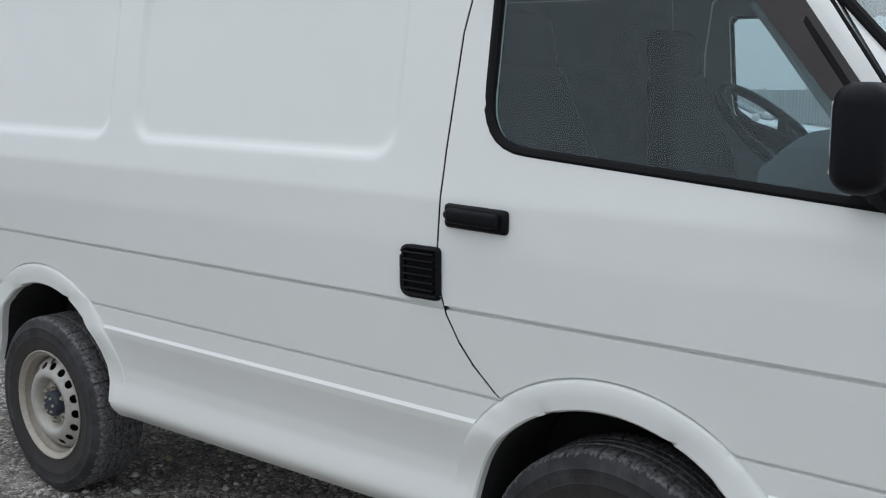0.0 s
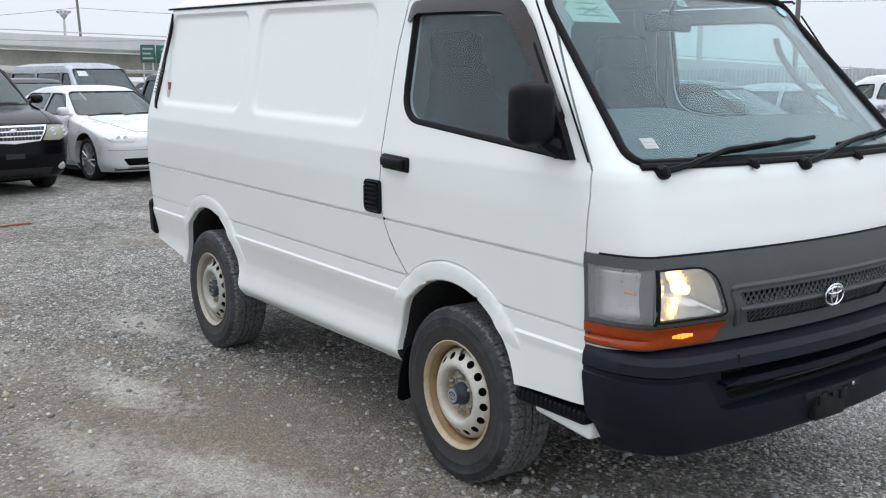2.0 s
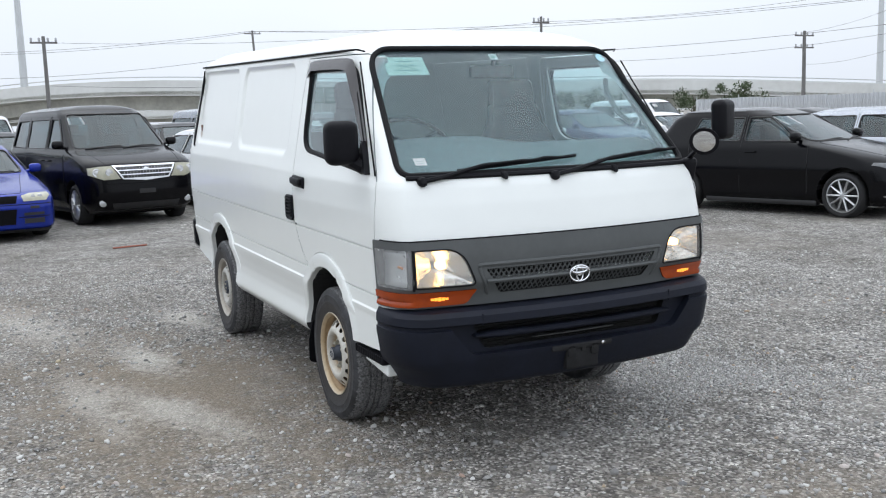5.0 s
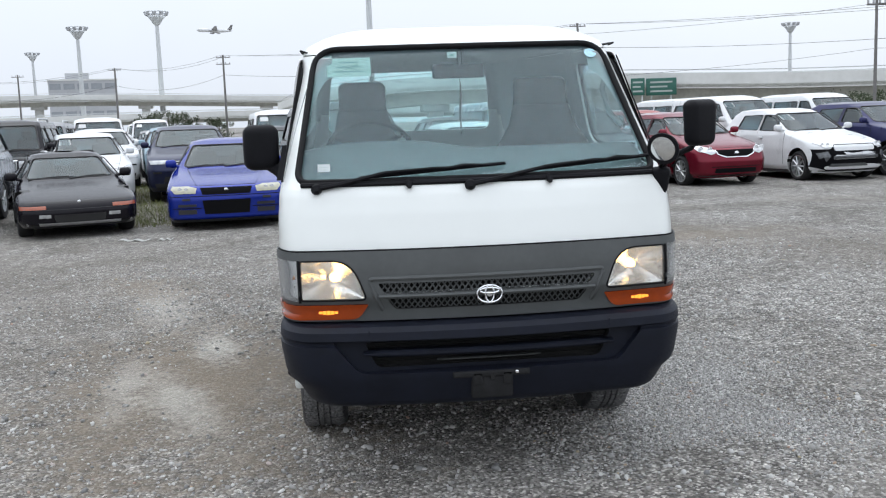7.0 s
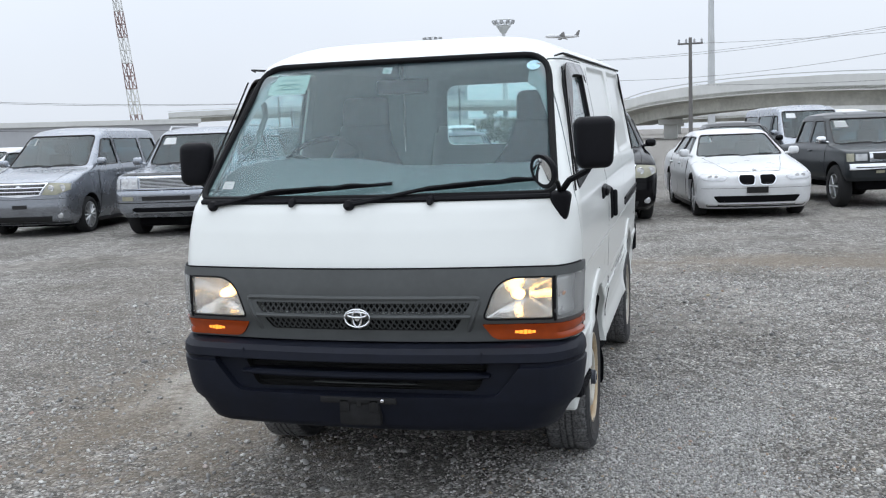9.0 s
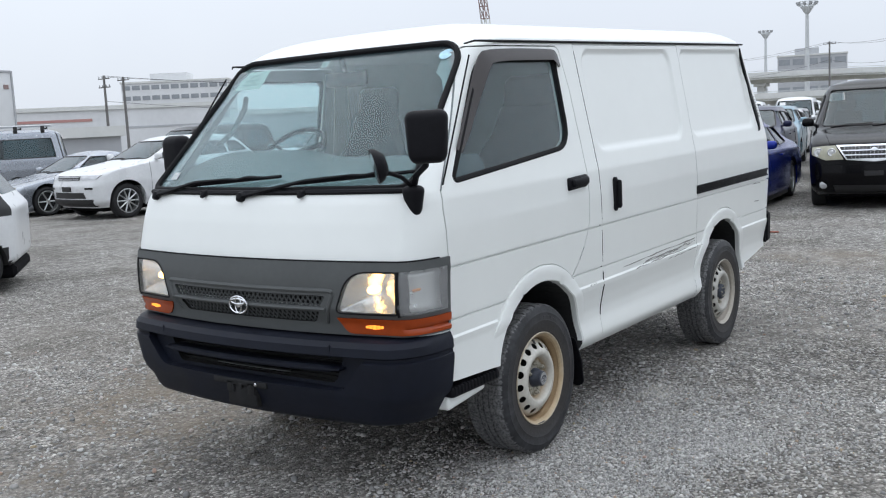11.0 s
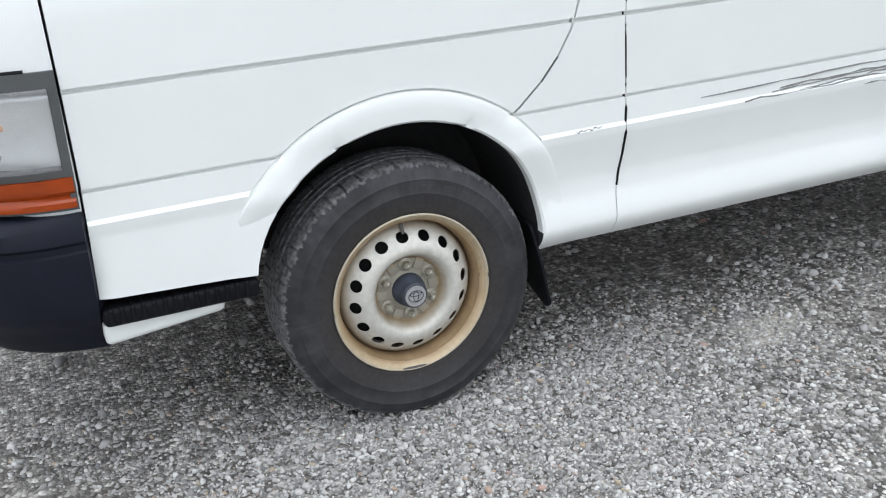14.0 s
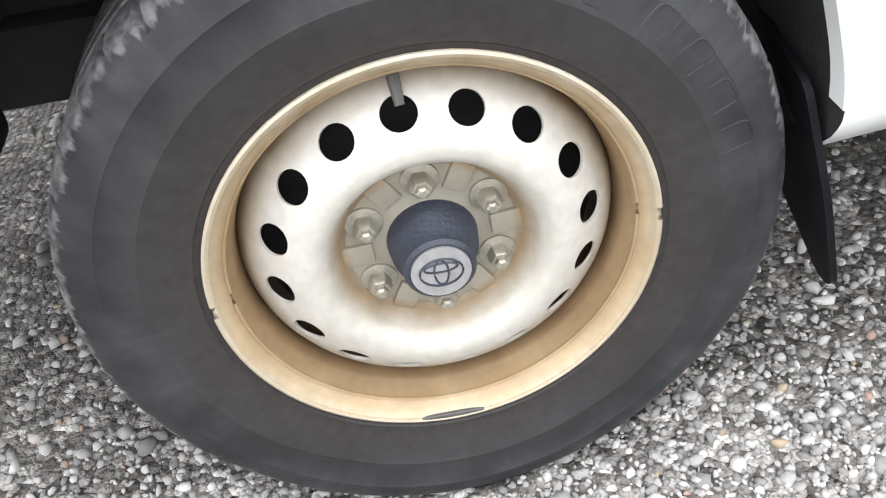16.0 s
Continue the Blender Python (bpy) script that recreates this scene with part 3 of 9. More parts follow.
M_STONE = stone_material()
loose_stones("pale loose crushed stones round a van wheel", -0.6, 2.4, 0.20, 2.3, 44000, 0.0054, 11, 1.0)
loose_stones("fine pale chippings beside a van wheel", 0.35, 2.05, 0.62, 1.75, 26000, 0.0036, 13, 0.25)
loose_stones("loose grey crushed stones over the yard", -5.5, 6.0, -4.6, 5.6, 42000, 0.0090, 12, 2.0, skip=(-0.1, 1.9, 0.5, 1.9), keep=0.8)
# ---- the white van: x forward, y to its left, front axle at x = 1.165 ----
XF = [(0.38, 2.12), (0.775, 2.135), (0.80, 2.185), (0.86, 2.212), (0.97, 2.208), (1.08, 2.190), (1.2, 2.160), (1.28, 2.133), (1.31, 2.117), (1.33, 2.097), (1.885, 1.568), (1.92, 1.532), (1.94, 1.505)]
XR = [(0.38, -2.16), (0.5, -2.19), (1.0, -2.225), (1.34, -2.212), (1.88, -1.995), (1.94, -1.96)]
WZ = [(0.38, 0.805), (0.41, 0.834), (0.435, 0.846), (0.465, 0.843), (0.52, 0.831), (0.57, 0.830), (0.63, 0.840), (0.686, 0.853), (0.706, 0.8555), (0.716, 0.8490), (0.779, 0.850), (0.7805, 0.839), (0.7875, 0.839), (0.789, 0.851), (0.992, 0.860), (0.9935, 0.847), (1.0025, 0.847), (1.004, 0.862), (1.15, 0.862), (1.28, 0.853), (1.35, 0.839), (1.91, 0.741), (1.94, 0.730)]
ARCH = [(1.182, 0.385, 0.365), (-1.205, 0.390, 0.365)]
XN = [(0.70, 2.175), (0.80, 2.185)] + XF[3:]
PANELS = [(-0.618, 0.525, 1.375, 1.885), (-1.90, -0.765, 1.375, 1.885)]


def smooth(a, b, v):
    t = min(1.0, max(0.0, (v - a) / (b - a)))
    return t * t * (3 - 2 * t)


def press(x, z):
    """Pressed-steel relief of the van's side: recessed panels and wheel-arch lips."""
    d = max(0.0, 0.851 - lerp(WZ, z)) * smooth(1.28, 1.42, x) if z < 0.68 else 0.0
    for cx, a, b in ARCH:
        e = math.hypot((x - cx) / a, max(0.0, z - 0.45) / b)
        d += 0.006 * (1 - smooth(1.00, 1.20, e)) if e < 1.3 else 0.0
    for x0, x1, z0, z1 in PANELS:
        lean = -0.10 * (1.885 - z) if x0 < -1 else 0.0
        cx, cz, hx, hz, r = (x0 + x1) / 2, (z0 + z1) / 2, (x1 - x0) / 2, (z1 - z0) / 2, 0.09
        xx = x - lean * (1 if x < cx else 0)
        qx, qz = abs(xx - cx) - hx + r, abs(z - cz) - hz + r
        s = math.hypot(max(qx, 0), max(qz, 0)) + min(max(qx, qz), 0) - r
        d -= 0.015 * (1 - smooth(-0.020, 0.012, s))
    return d


def rake(x, y, z):
    """The van stands slightly nose-down."""
    return (x, y, z - 0.013 * x * smooth(0.40, 0.80, z) - 0.019 * x * max(0.0, z - 1.0) / 0.9)


def tilt(x, y, z):
    return (x, y, z)


def van_slice(z, off, n_side=330, xf=XF, relief=True, r=0.10, R=0.20, wid=WZ):
    """Half outline of a level slice, front centre to rear centre, on the left."""
    w, f, b = lerp(wid, z) + off, lerp(xf, z) + off, lerp(XR, z) - off
    pts = [(f - 0.132 * y * y, y) for y in np.linspace(0, w - r, 14)]
    for th in np.linspace(0, math.pi / 2, 12)[1:]:
        y = w - r + r * math.sin(th)
        pts.append((f - 0.132 * y * y - R * (1 - math.cos(th)), y))
    x0, x1 = pts[-1][0], b + 0.07
    for x in np.linspace(x0, x1, n_side)[1:]:
        fade = smooth(x0 + 0.02, x0 - 0.06, x)
        pts.append((x, w + (press(x, z) * fade if relief else 0.0)))
    for th in np.linspace(0, math.pi / 2, 6)[1:]:
        pts.append((x1 - 0.07 * math.sin(th), w - 0.07 + 0.07 * math.cos(th)))
    pts += [(b, y) for y in np.linspace(w - 0.07, 0, 7)[1:]]
    return pts


def van_loft(name, off, fine=True, z0=0.38):
    """The closed outer form of the van, offset outwards by off."""
    step = 0.0125 if fine else 0.05
    base = [z for z in np.arange(z0, 1.935, step)]
    if fine:
        base = [z for z in base if not (0.775 < z < 0.793 or 0.988 < z < 1.008)] + [0.686, 0.706, 0.716, 0.779, 0.7805, 0.7875, 0.789, 0.992, 0.9935, 1.0025, 1.004, 1.31, 1.33]
    levels = sorted({round(float(z), 4) for z in base} | {1.94})
    rings = []
    ns = 330 if fine else 40
    for z in levels:
        h = van_slice(z, off, ns, relief=fine, R=0.10 if z < 0.785 else 0.20)
        rings.append([tilt(x, y, z) for x, y in h] + [tilt(x, -y, z) for x, y in h[-2:0:-1]])
    w, f, b = lerp(WZ, 1.94) + off, lerp(XF, 1.94) + off, lerp(XR, 1.94) - off
    top = van_slice(1.94, off, ns, relief=False)
    for d in (0.02, 0.05, 0.09, 0.14, 0.2, 0.28, 0.38, 0.5, 0.62, 0.70):
        z = 1.94 + off + 0.106 * (1 - (1 - d / 0.71) ** 5.0)
        s = (w - d) / w
        ring = []
        for x, y in top:
            u = (x - b) / (f - b)
            ring.append((b + 0.5 * d + u * (f - b - 1.5 * d), y * s))
        rings.append([tilt(x, y, z) for x, y in ring] + [tilt(x, -y, z) for x, y in ring[-2:0:-1]])
    n = len(rings[0])
    verts = [v for ring in rings for v in ring]
    faces = [tuple(range(n - 1, -1, -1)), tuple(range(n * (len(rings) - 1), n * len(rings)))]
    for i in range(len(rings) - 1):
        for j in range(n):
            a, c = i * n + j, i * n + (j + 1) % n
            faces.append((a, c, c + n, a + n))
    return mesh_ob(name, verts, faces, M_WHITE)


def band(name, z0, z1, off_in, off_out, xmin, material, step=0.02, xf=XF, r=0.10, R=0.20, wid=WZ, levels=None, parent=None, label=""):
    """A solid band that wraps the nose between two heights, back to x = xmin on both sides."""
    levels = levels or [float(z) for z in np.linspace(z0, z1, max(2, int((z1 - z0) / step) + 1))]
    grid = []
    for z in levels:
        row = []
        for off in (off_out, off_in):
            h = van_slice(z, off, 60, xf=xf, relief=False, r=r, R=R, wid=wid)[:25]
            end = h[-1]
            k = max(0.0, end[0] - xmin)
            h = h + [(end[0] - k * t, end[1]) for t in (0.5, 1.0)]
            row.append([tilt(x, -y, z) for x, y in h[:0:-1]] + [tilt(x, y, z) for x, y in h])
        grid.append(row)
    n, m = len(grid[0][0]), len(levels)
    verts = [v for row in grid for side in row for v in side]
    ix = lambda i, s, j: (i * 2 + s) * n + j
    faces = []
    for i in range(m - 1):
        for j in range(n - 1):
            faces.append((ix(i, 0, j), ix(i, 0, j + 1), ix(i + 1, 0, j + 1), ix(i + 1, 0, j)))
            faces.append((ix(i, 1, j), ix(i + 1, 1, j), ix(i + 1, 1, j + 1), ix(i, 1, j + 1)))
        faces.append((ix(i, 0, 0), ix(i + 1, 0, 0), ix(i + 1, 1, 0), ix(i, 1, 0)))
        faces.append((ix(i, 0, n - 1), ix(i, 1, n - 1), ix(i + 1, 1, n - 1), ix(i + 1, 0, n - 1)))
    for j in range(n - 1):
        faces.append((ix(0, 0, j), ix(0, 1, j), ix(0, 1, j + 1), ix(0, 0, j + 1)))
        faces.append((ix(m - 1, 0, j), ix(m - 1, 0, j + 1), ix(m - 1, 1, j + 1), ix(m - 1, 1, j)))
    return mesh_ob(name, verts, faces, material, parent=parent, label=label)


def grow(poly, d):
    """Offset a polygon outwards by d."""
    area = sum(p[0] * q[1] - q[0] * p[1] for p, q in zip(poly, poly[1:] + poly[:1]))
    s = 1 if area > 0 else -1
    out, k = [], len(poly)
    for i in range(k):
        p, a, b = Vector(poly[i]), Vector(poly[i - 1]), Vector(poly[(i + 1) % k])
        u, v = (p - a).normalized(), (b - p).normalized()
        nrm = Vector((u.y + v.y, -u.x - v.x))
        if nrm.length < 1e-6:
            nrm = Vector((u.y, -u.x))
        nrm.normalize()
        out.append(tuple(p + nrm * d * s / max(0.5, nrm.dot(Vector((u.y, -u.x))))))
    return out


def arch_poly(cx, a, b, k=1.0):
    pts = [(cx + a * k * math.cos(t), 0.45 + b * k * math.sin(t)) for t in np.linspace(0, math.pi, 33)]
    return [(cx + a * k * 1.0, 0.2)] + pts + [(cx - a * k * 1.0, 0.2)]


def surf_y(x, z, off=0.0, relief=True):
    return lerp(WZ, z) + off + (press(x, z) if relief else 0.0)


def nose_x(y, z, off=0.0, xf=XF):
    w, f, y = lerp(WZ, z) + off, lerp(xf, z) + off, abs(y)
    x = f - 0.132 * y * y
    if y > w - 0.10:
        s = min(1.0, (y - w + 0.10) / 0.10)
        x -= 0.20 * (1 - math.sqrt(max(0.0, 1 - s * s)))
    return x


van = tagged(new("van"), "white panel van with black bumper and dusty steel wheels on gravel", "van")
body = van_loft("body", 0.0)
body["label"] = "white painted steel body with pressed side panels"

# cab and load space, open inside
cavity = van_loft("cavity", -0.035, fine=False, z0=0.86)
room = prism([(-2.2, 0.9), (1.72, 0.9), (1.72, 1.22), (2.2, 1.22), (2.2, 2.2), (-2.2, 2.2)], -1, 1)
cut(cavity, room, "INTERSECT")
cut(body, cavity)
for cx, a, b in ARCH:
    for s in (-1, 1):
        y0, y1 = sorted((s * (0.50 if cx > 0 else 0.56), s * 1.1))
        cut(body, prism(arch_poly(cx, a, b), y0, y1))
        # pressed groove that runs round the arch from crease to crease
        ths = [t for t in np.linspace(0.62, math.pi - 0.62, 40)]
        ring = [(cx + a * 1.213 * math.cos(t), 0.45 + b * 1.213 * math.sin(t)) for t in ths] + [(cx + a * 1.197 * math.cos(t), 0.45 + b * 1.197 * math.sin(t)) for t in ths[::-1]]
        cut(body, prism(ring, *sorted((s * 0.846, s * 1.1))))
cut(body, prism([(0.72, 0.2), (1.70, 0.2), (1.70, 0.452), (0.72, 0.452)], -0.62, 0.62))
# lower edges: shorter skirt ahead of the front wheel and behind the rear wheel
cut(body, prism([(1.22, 0.2), (2.4, 0.2), (2.4, 0.515), (1.9, 0.515), (1.4, 0.49), (1.22, 0.49)], -1.2, 1.2))
cut(body, prism([(-2.4, 0.2), (-1.2, 0.2), (-1.2, 0.43), (-1.5, 0.45), (-2.4, 0.56)], -1.2, 1.2))

WIN_SIDE = rounded([(0.81, 1.838), (0.815, 1.42), (1.818, 1.342), (1.458, 1.842)], [0.03, 0.12, 0.03, 0.09], 7)
WIN_FRONT = rounded([(-0.765, 1.340), (0.765, 1.340), (0.672, 1.924), (-0.672, 1.924)], [0.05, 0.05, 0.10, 0.10], 6)
WIN_REAR = rounded([(-0.69, 1.405), (0.69, 1.405), (0.635, 1.875), (-0.635, 1.875)], 0.08, 5)
DOOR = [(0.75, 1.885), (0.715, 1.70), (0.698, 1.40), (0.693, 1.15), (0.700, 1.05), (0.720, 0.980), (0.757, 0.915), (0.803, 0.858), (0.866, 0.800), (0.94, 0.745), (1.2, 0.60), (1.55, 0.49), (1.916, 0.49), (1.910, 0.80), (1.914, 1.04), (1.918, 1.23), (1.910, 1.31), (1.51, 1.888), (1.47, 1.904), (0.775, 1.904)]
SLIDE = [(0.595, 1.912), (0.588, 1.75), (0.570, 1.4), (0.562, 1.0), (0.545, 0.75), (0.546, 0.62), (0.560, 0.50), (0.565, 0.30), (-0.750, 0.30), (-0.750, 1.912)]

# doors are lifted out of the body with a real gap round them
solid = body.data.copy()


def lift(poly, side, name, label, gap=0.003):
    d = new(name, solid.copy())
    y0, y1 = sorted((side * 0.60, side * 1.2))
    cut(d, prism(grow(poly, -gap), y0, y1), "INTERSECT")
    cut(body, prism(grow(poly, gap), y0, y1))
    d.parent, d["label"] = van, label
    return d


door_r = lift(DOOR, -1, "front_door", "white front door with a faint scuff")
door_l = lift(DOOR, 1, "front_door", "white front door")
slide = lift(SLIDE, 1, "sliding_door", "white sliding door scraped along its lower crease", 0.0014)
cut(door_r, prism(WIN_SIDE, -1.2, -0.5))
cut(door_l, prism(WIN_SIDE, 0.5, 1.2))
cut(body, prism(WIN_FRONT, 1.3, 2.4, "x"))
cut(body, prism(WIN_REAR, -2.4, -1.6, "x"))
body.parent = van


def paint_by_place(ob):
    """Cab trim inside, black in the wheel wells, white outside."""
    me = ob.data
    me.materials.clear()
    for m in (M_WHITE, M_ROOMTRIM, M_WELL):
        me.materials.append(m)
    for p in me.polygons:
        c, nn = p.center, p.normal
        y = abs(c.y)
        inner = y < lerp(WZ, c.z) - 0.030 and -2.08 < c.x < nose_x(y, min(c.z, 1.94)) - 0.028
        if c.z > 0.89 and inner and c.z < 1.92 and c.x < 1.99:
            p.material_index = 1
        elif c.z >= 1.92 and nn.z < -0.3:
            p.material_index = 1
        elif c.z < 0.84 and y < 0.84:
            for cx, a, b in ARCH:
                if math.hypot((c.x - cx) / a, max(0.0, c.z - 0.45) / b) < 1.06 and y < lerp(WZ, c.z) - 0.012:
                    p.material_index = 2
            if nn.z < -0.7:
                p.material_index = 2


for ob in (body, door_r, door_l, slide):
    paint_by_place(ob)
    sharpen(ob, 28)

# glass
pane_shell = van_loft("pane_shell", -0.010, fine=False, z0=1.2)
cut(pane_shell, van_loft("pane_core", -0.015, fine=False, z0=1.1))
for nm, poly, a, b, ax, m, own, lab in (("windscreen", WIN_FRONT, 1.3, 2.4, "x", M_GLASS, van, "clear greenish windscreen glass"), ("rear_window", WIN_REAR, -2.4, -1.6, "x", M_GLASS, van, ""), ("side_window", WIN_SIDE, -1.2, -0.5, "y", M_SIDEGLASS, door_r, "grey tinted glass"), ("side_window", WIN_SIDE, 0.5, 1.2, "y", M_SIDEGLASS, door_l, "grey tinted glass")):
    g = new(nm, pane_shell.data.copy())
    cut(g, prism(grow(poly, 0.004), a, b, ax), "INTERSECT")
    g.data.materials.clear()
    g.data.materials.append(m)
    g.parent, g.visible_shadow = own, False
    sharpen(g, 40)
    if lab:
        g["label"] = lab
bpy.data.objects.remove(pane_shell)


def densify(poly, step=0.03):
    out = []
    for p, q in zip(poly, poly[1:] + poly[:1]):
        k = max(1, int(math.hypot(q[0] - p[0], q[1] - p[1]) / step))
        out += [(p[0] + (q[0] - p[0]) * t / k, p[1] + (q[1] - p[1]) * t / k) for t in range(k)]
    return out


bm = bmesh.new()
bm_tube(bm, [tilt(nose_x(y, z, 0.0), y, z) for y, z in densify(grow(WIN_FRONT, 0.004))], 0.0145, 8, True)
part("windscreen_seal", bm, M_RUBBER, van)
for s, d in ((-1, door_r), (1, door_l)):
    bm = bmesh.new()
    bm_tube(bm, [tilt(x, s * surf_y(x, z, -0.010, False), z) for x, z in densify(grow(WIN_SIDE, 0.004))], 0.0145, 8, True)
    part("window_seal", bm, M_RUBBER, d)


# black rubber strips deep in the door gaps
def gap_strip(poly, side, own, xmin=-9.0, deep=0.0045):
    pts = []
    for (ax, az), (bx, bz) in zip(poly, poly[1:] + poly[:1]):
        cnt = max(1, int(math.hypot(bx - ax, bz - az) / 0.03))
        pts += [(ax + (bx - ax) * k / cnt, az + (bz - az) * k / cnt) for k in range(cnt)]
    keep = [p for p in pts if p[0] > xmin and 0.50 < p[1] < 1.88 and p[0] < 1.90 and all(math.hypot((p[0] - cx) / a, max(0.0, p[1] - 0.45) / b) > 1.22 for cx, a, b in ARCH)]
    run = []
    for p in keep + [None]:
        if p is None or (run and math.hypot(p[0] - run[-1][0], p[1] - run[-1][1]) > 0.08):
            if len(run) > 3:
                bm = bmesh.new()
                bm_tube(bm, [(x, side * (surf_y(x, z) - deep + (0.0022 if z < 0.79 else 0.0)), z) for x, z in run], 0.0040, 6)
                part("door_seal", bm, M_RUBBER, own)
            run = []
        if p:
            run.append(p)


gap_strip(DOOR, -1, van)
gap_strip(DOOR, 1, van, 1.3)
gap_strip(SLIDE, 1, van, 0.3, 0.0026)


# ---- van: nose, lamps, bumper ----
def lozenge(cy, cz, ry, rz, n=24):
    return [(cy + ry * math.cos(2 * math.pi * k / n), cz + rz * math.sin(2 * math.pi * k / n)) for k in range(n)]


LAMP = {s: [(s * y, z) for y, z in rounded([(0.503, 0.848), (0.766, 0.848), (0.766, 1.006), (0.563, 1.006)], [0.022, 0.010, 0.010, 0.085], 6)] for s in (-1, 1)}
CORNER = {s: [(s * y, z) for y, z in [(0.782, 0.842), (1.1, 0.842), (1.1, 1.014), (0.782, 1.012)]] for s in (-1, 1)}
AMBER = {s: [(s * y, z) for y, z in rounded([(0.535, 0.760), (1.1, 0.757), (1.1, 0.826), (0.493, 0.826)], [0.03, 0.008, 0.008, 0.008], 4)] for s in (-1, 1)}
MOUTH = [rounded([(-0.455, 0.912), (-0.425, 0.868), (0.425, 0.868), (0.455, 0.912)], 0.012, 3), rounded([(-0.418, 0.847), (-0.385, 0.800), (0.385, 0.800), (0.418, 0.847)], 0.012, 3)]

grille = band("grille_panel", 0.752, 1.047, -0.004, 0.011, 1.918, M_GREYPL, xf=XN, parent=van, label="faded grey plastic grille panel")
for q in MOUTH:
    cut(grille, prism(q, 1.9, 2.5, "x"))
    cut(body, prism(grow(q, 0.004), 2.13, 2.5, "x"))
for s in (-1, 1):
    cut(grille, prism(LAMP[s], 1.7, 2.5, "x"))
    cut(grille, prism(CORNER[s], 1.936, 2.5, "x"))
    cut(grille, prism(AMBER[s], 1.930, 2.5, "x"))
    cut(body, prism(grow(LAMP[s], 0.003), 2.04, 2.5, "x"))
    cut(body, prism([(s * 0.778, 0.840), (s * 1.0, 0.840), (s * 1.0, 1.014), (s * 0.778, 1.012)], 1.928, 2.5, "x"))
cut(grille, prism([(1.5, 0.6), (1.917, 0.6), (1.917, 1.2), (1.5, 1.2)], -1.2, 1.2))
sharpen(grille, 30)
sharpen(body, 28)

bm = bmesh.new()
for z0, z1, h0, h1 in ((0.866, 0.914, 0.43, 0.46), (0.798, 0.849, 0.39, 0.42)):
    for dirn in (-1, 1):
        y = -0.50
        while y < 0.50:
            a, b = y, y + dirn * 0.036
            if max(abs(a), abs(b)) < h1:
                bm_tube(bm, [(nose_x(a, z0, -0.004), a, z0), (nose_x(b, z1, -0.004), b, z1)], 0.0032, 5)
            y += 0.0245
part("grille_mesh", bm, M_GREYPL, grille, "dark diamond mesh")
# black sheets behind the mesh, added to stand for the shade inside
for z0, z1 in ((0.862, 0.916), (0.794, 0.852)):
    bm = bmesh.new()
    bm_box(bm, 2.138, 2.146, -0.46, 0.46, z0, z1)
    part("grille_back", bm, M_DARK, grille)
# raised rim round both mesh rows, and the dark joint under the bonnet edge
bm = bmesh.new()
RIM = rounded([(-0.498, 0.936), (-0.436, 0.778), (0.436, 0.778), (0.498, 0.936)], 0.03, 4)
bm_tube(bm, [(nose_x(y, z, 0.008), y, z) for y, z in densify(grow(RIM, -0.004), 0.04)], 0.0105, 8, True)
bm_tube(bm, [(nose_x(y, 0.8575, 0.009), y, 0.8575) for y in np.linspace(-0.452, 0.452, 26)], 0.0095, 8, squash=0.9)
part("grille_rim", bm, M_GREYPL, grille)
bm = bmesh.new()
bm_tube(bm, [(nose_x(y, 1.049, 0.004), y, 1.049) for y in 0.8595 * np.sin(np.linspace(-math.pi / 2, math.pi / 2, 120))], 0.0048, 6)
part("panel_joint", bm, M_RUBBER, grille)
bm = bmesh.new()
ex = nose_x(0, 0.855, 0.026)
for ry, rz, cz in ((0.052, 0.036, 0.855), (0.018, 0.034, 0.855), (0.040, 0.011, 0.869)):
    bm_tube(bm, [(ex, y, z) for y, z in lozenge(0, cz, ry, rz, 28)], 0.0042, 6, True)
bm_lathe(bm, [(0.012, -0.03), (0.012, 0.0)], 12, "x", ex, 0, 0.855)
part("emblem", bm, M_CHROME, grille, "chrome oval emblem of plain rings")

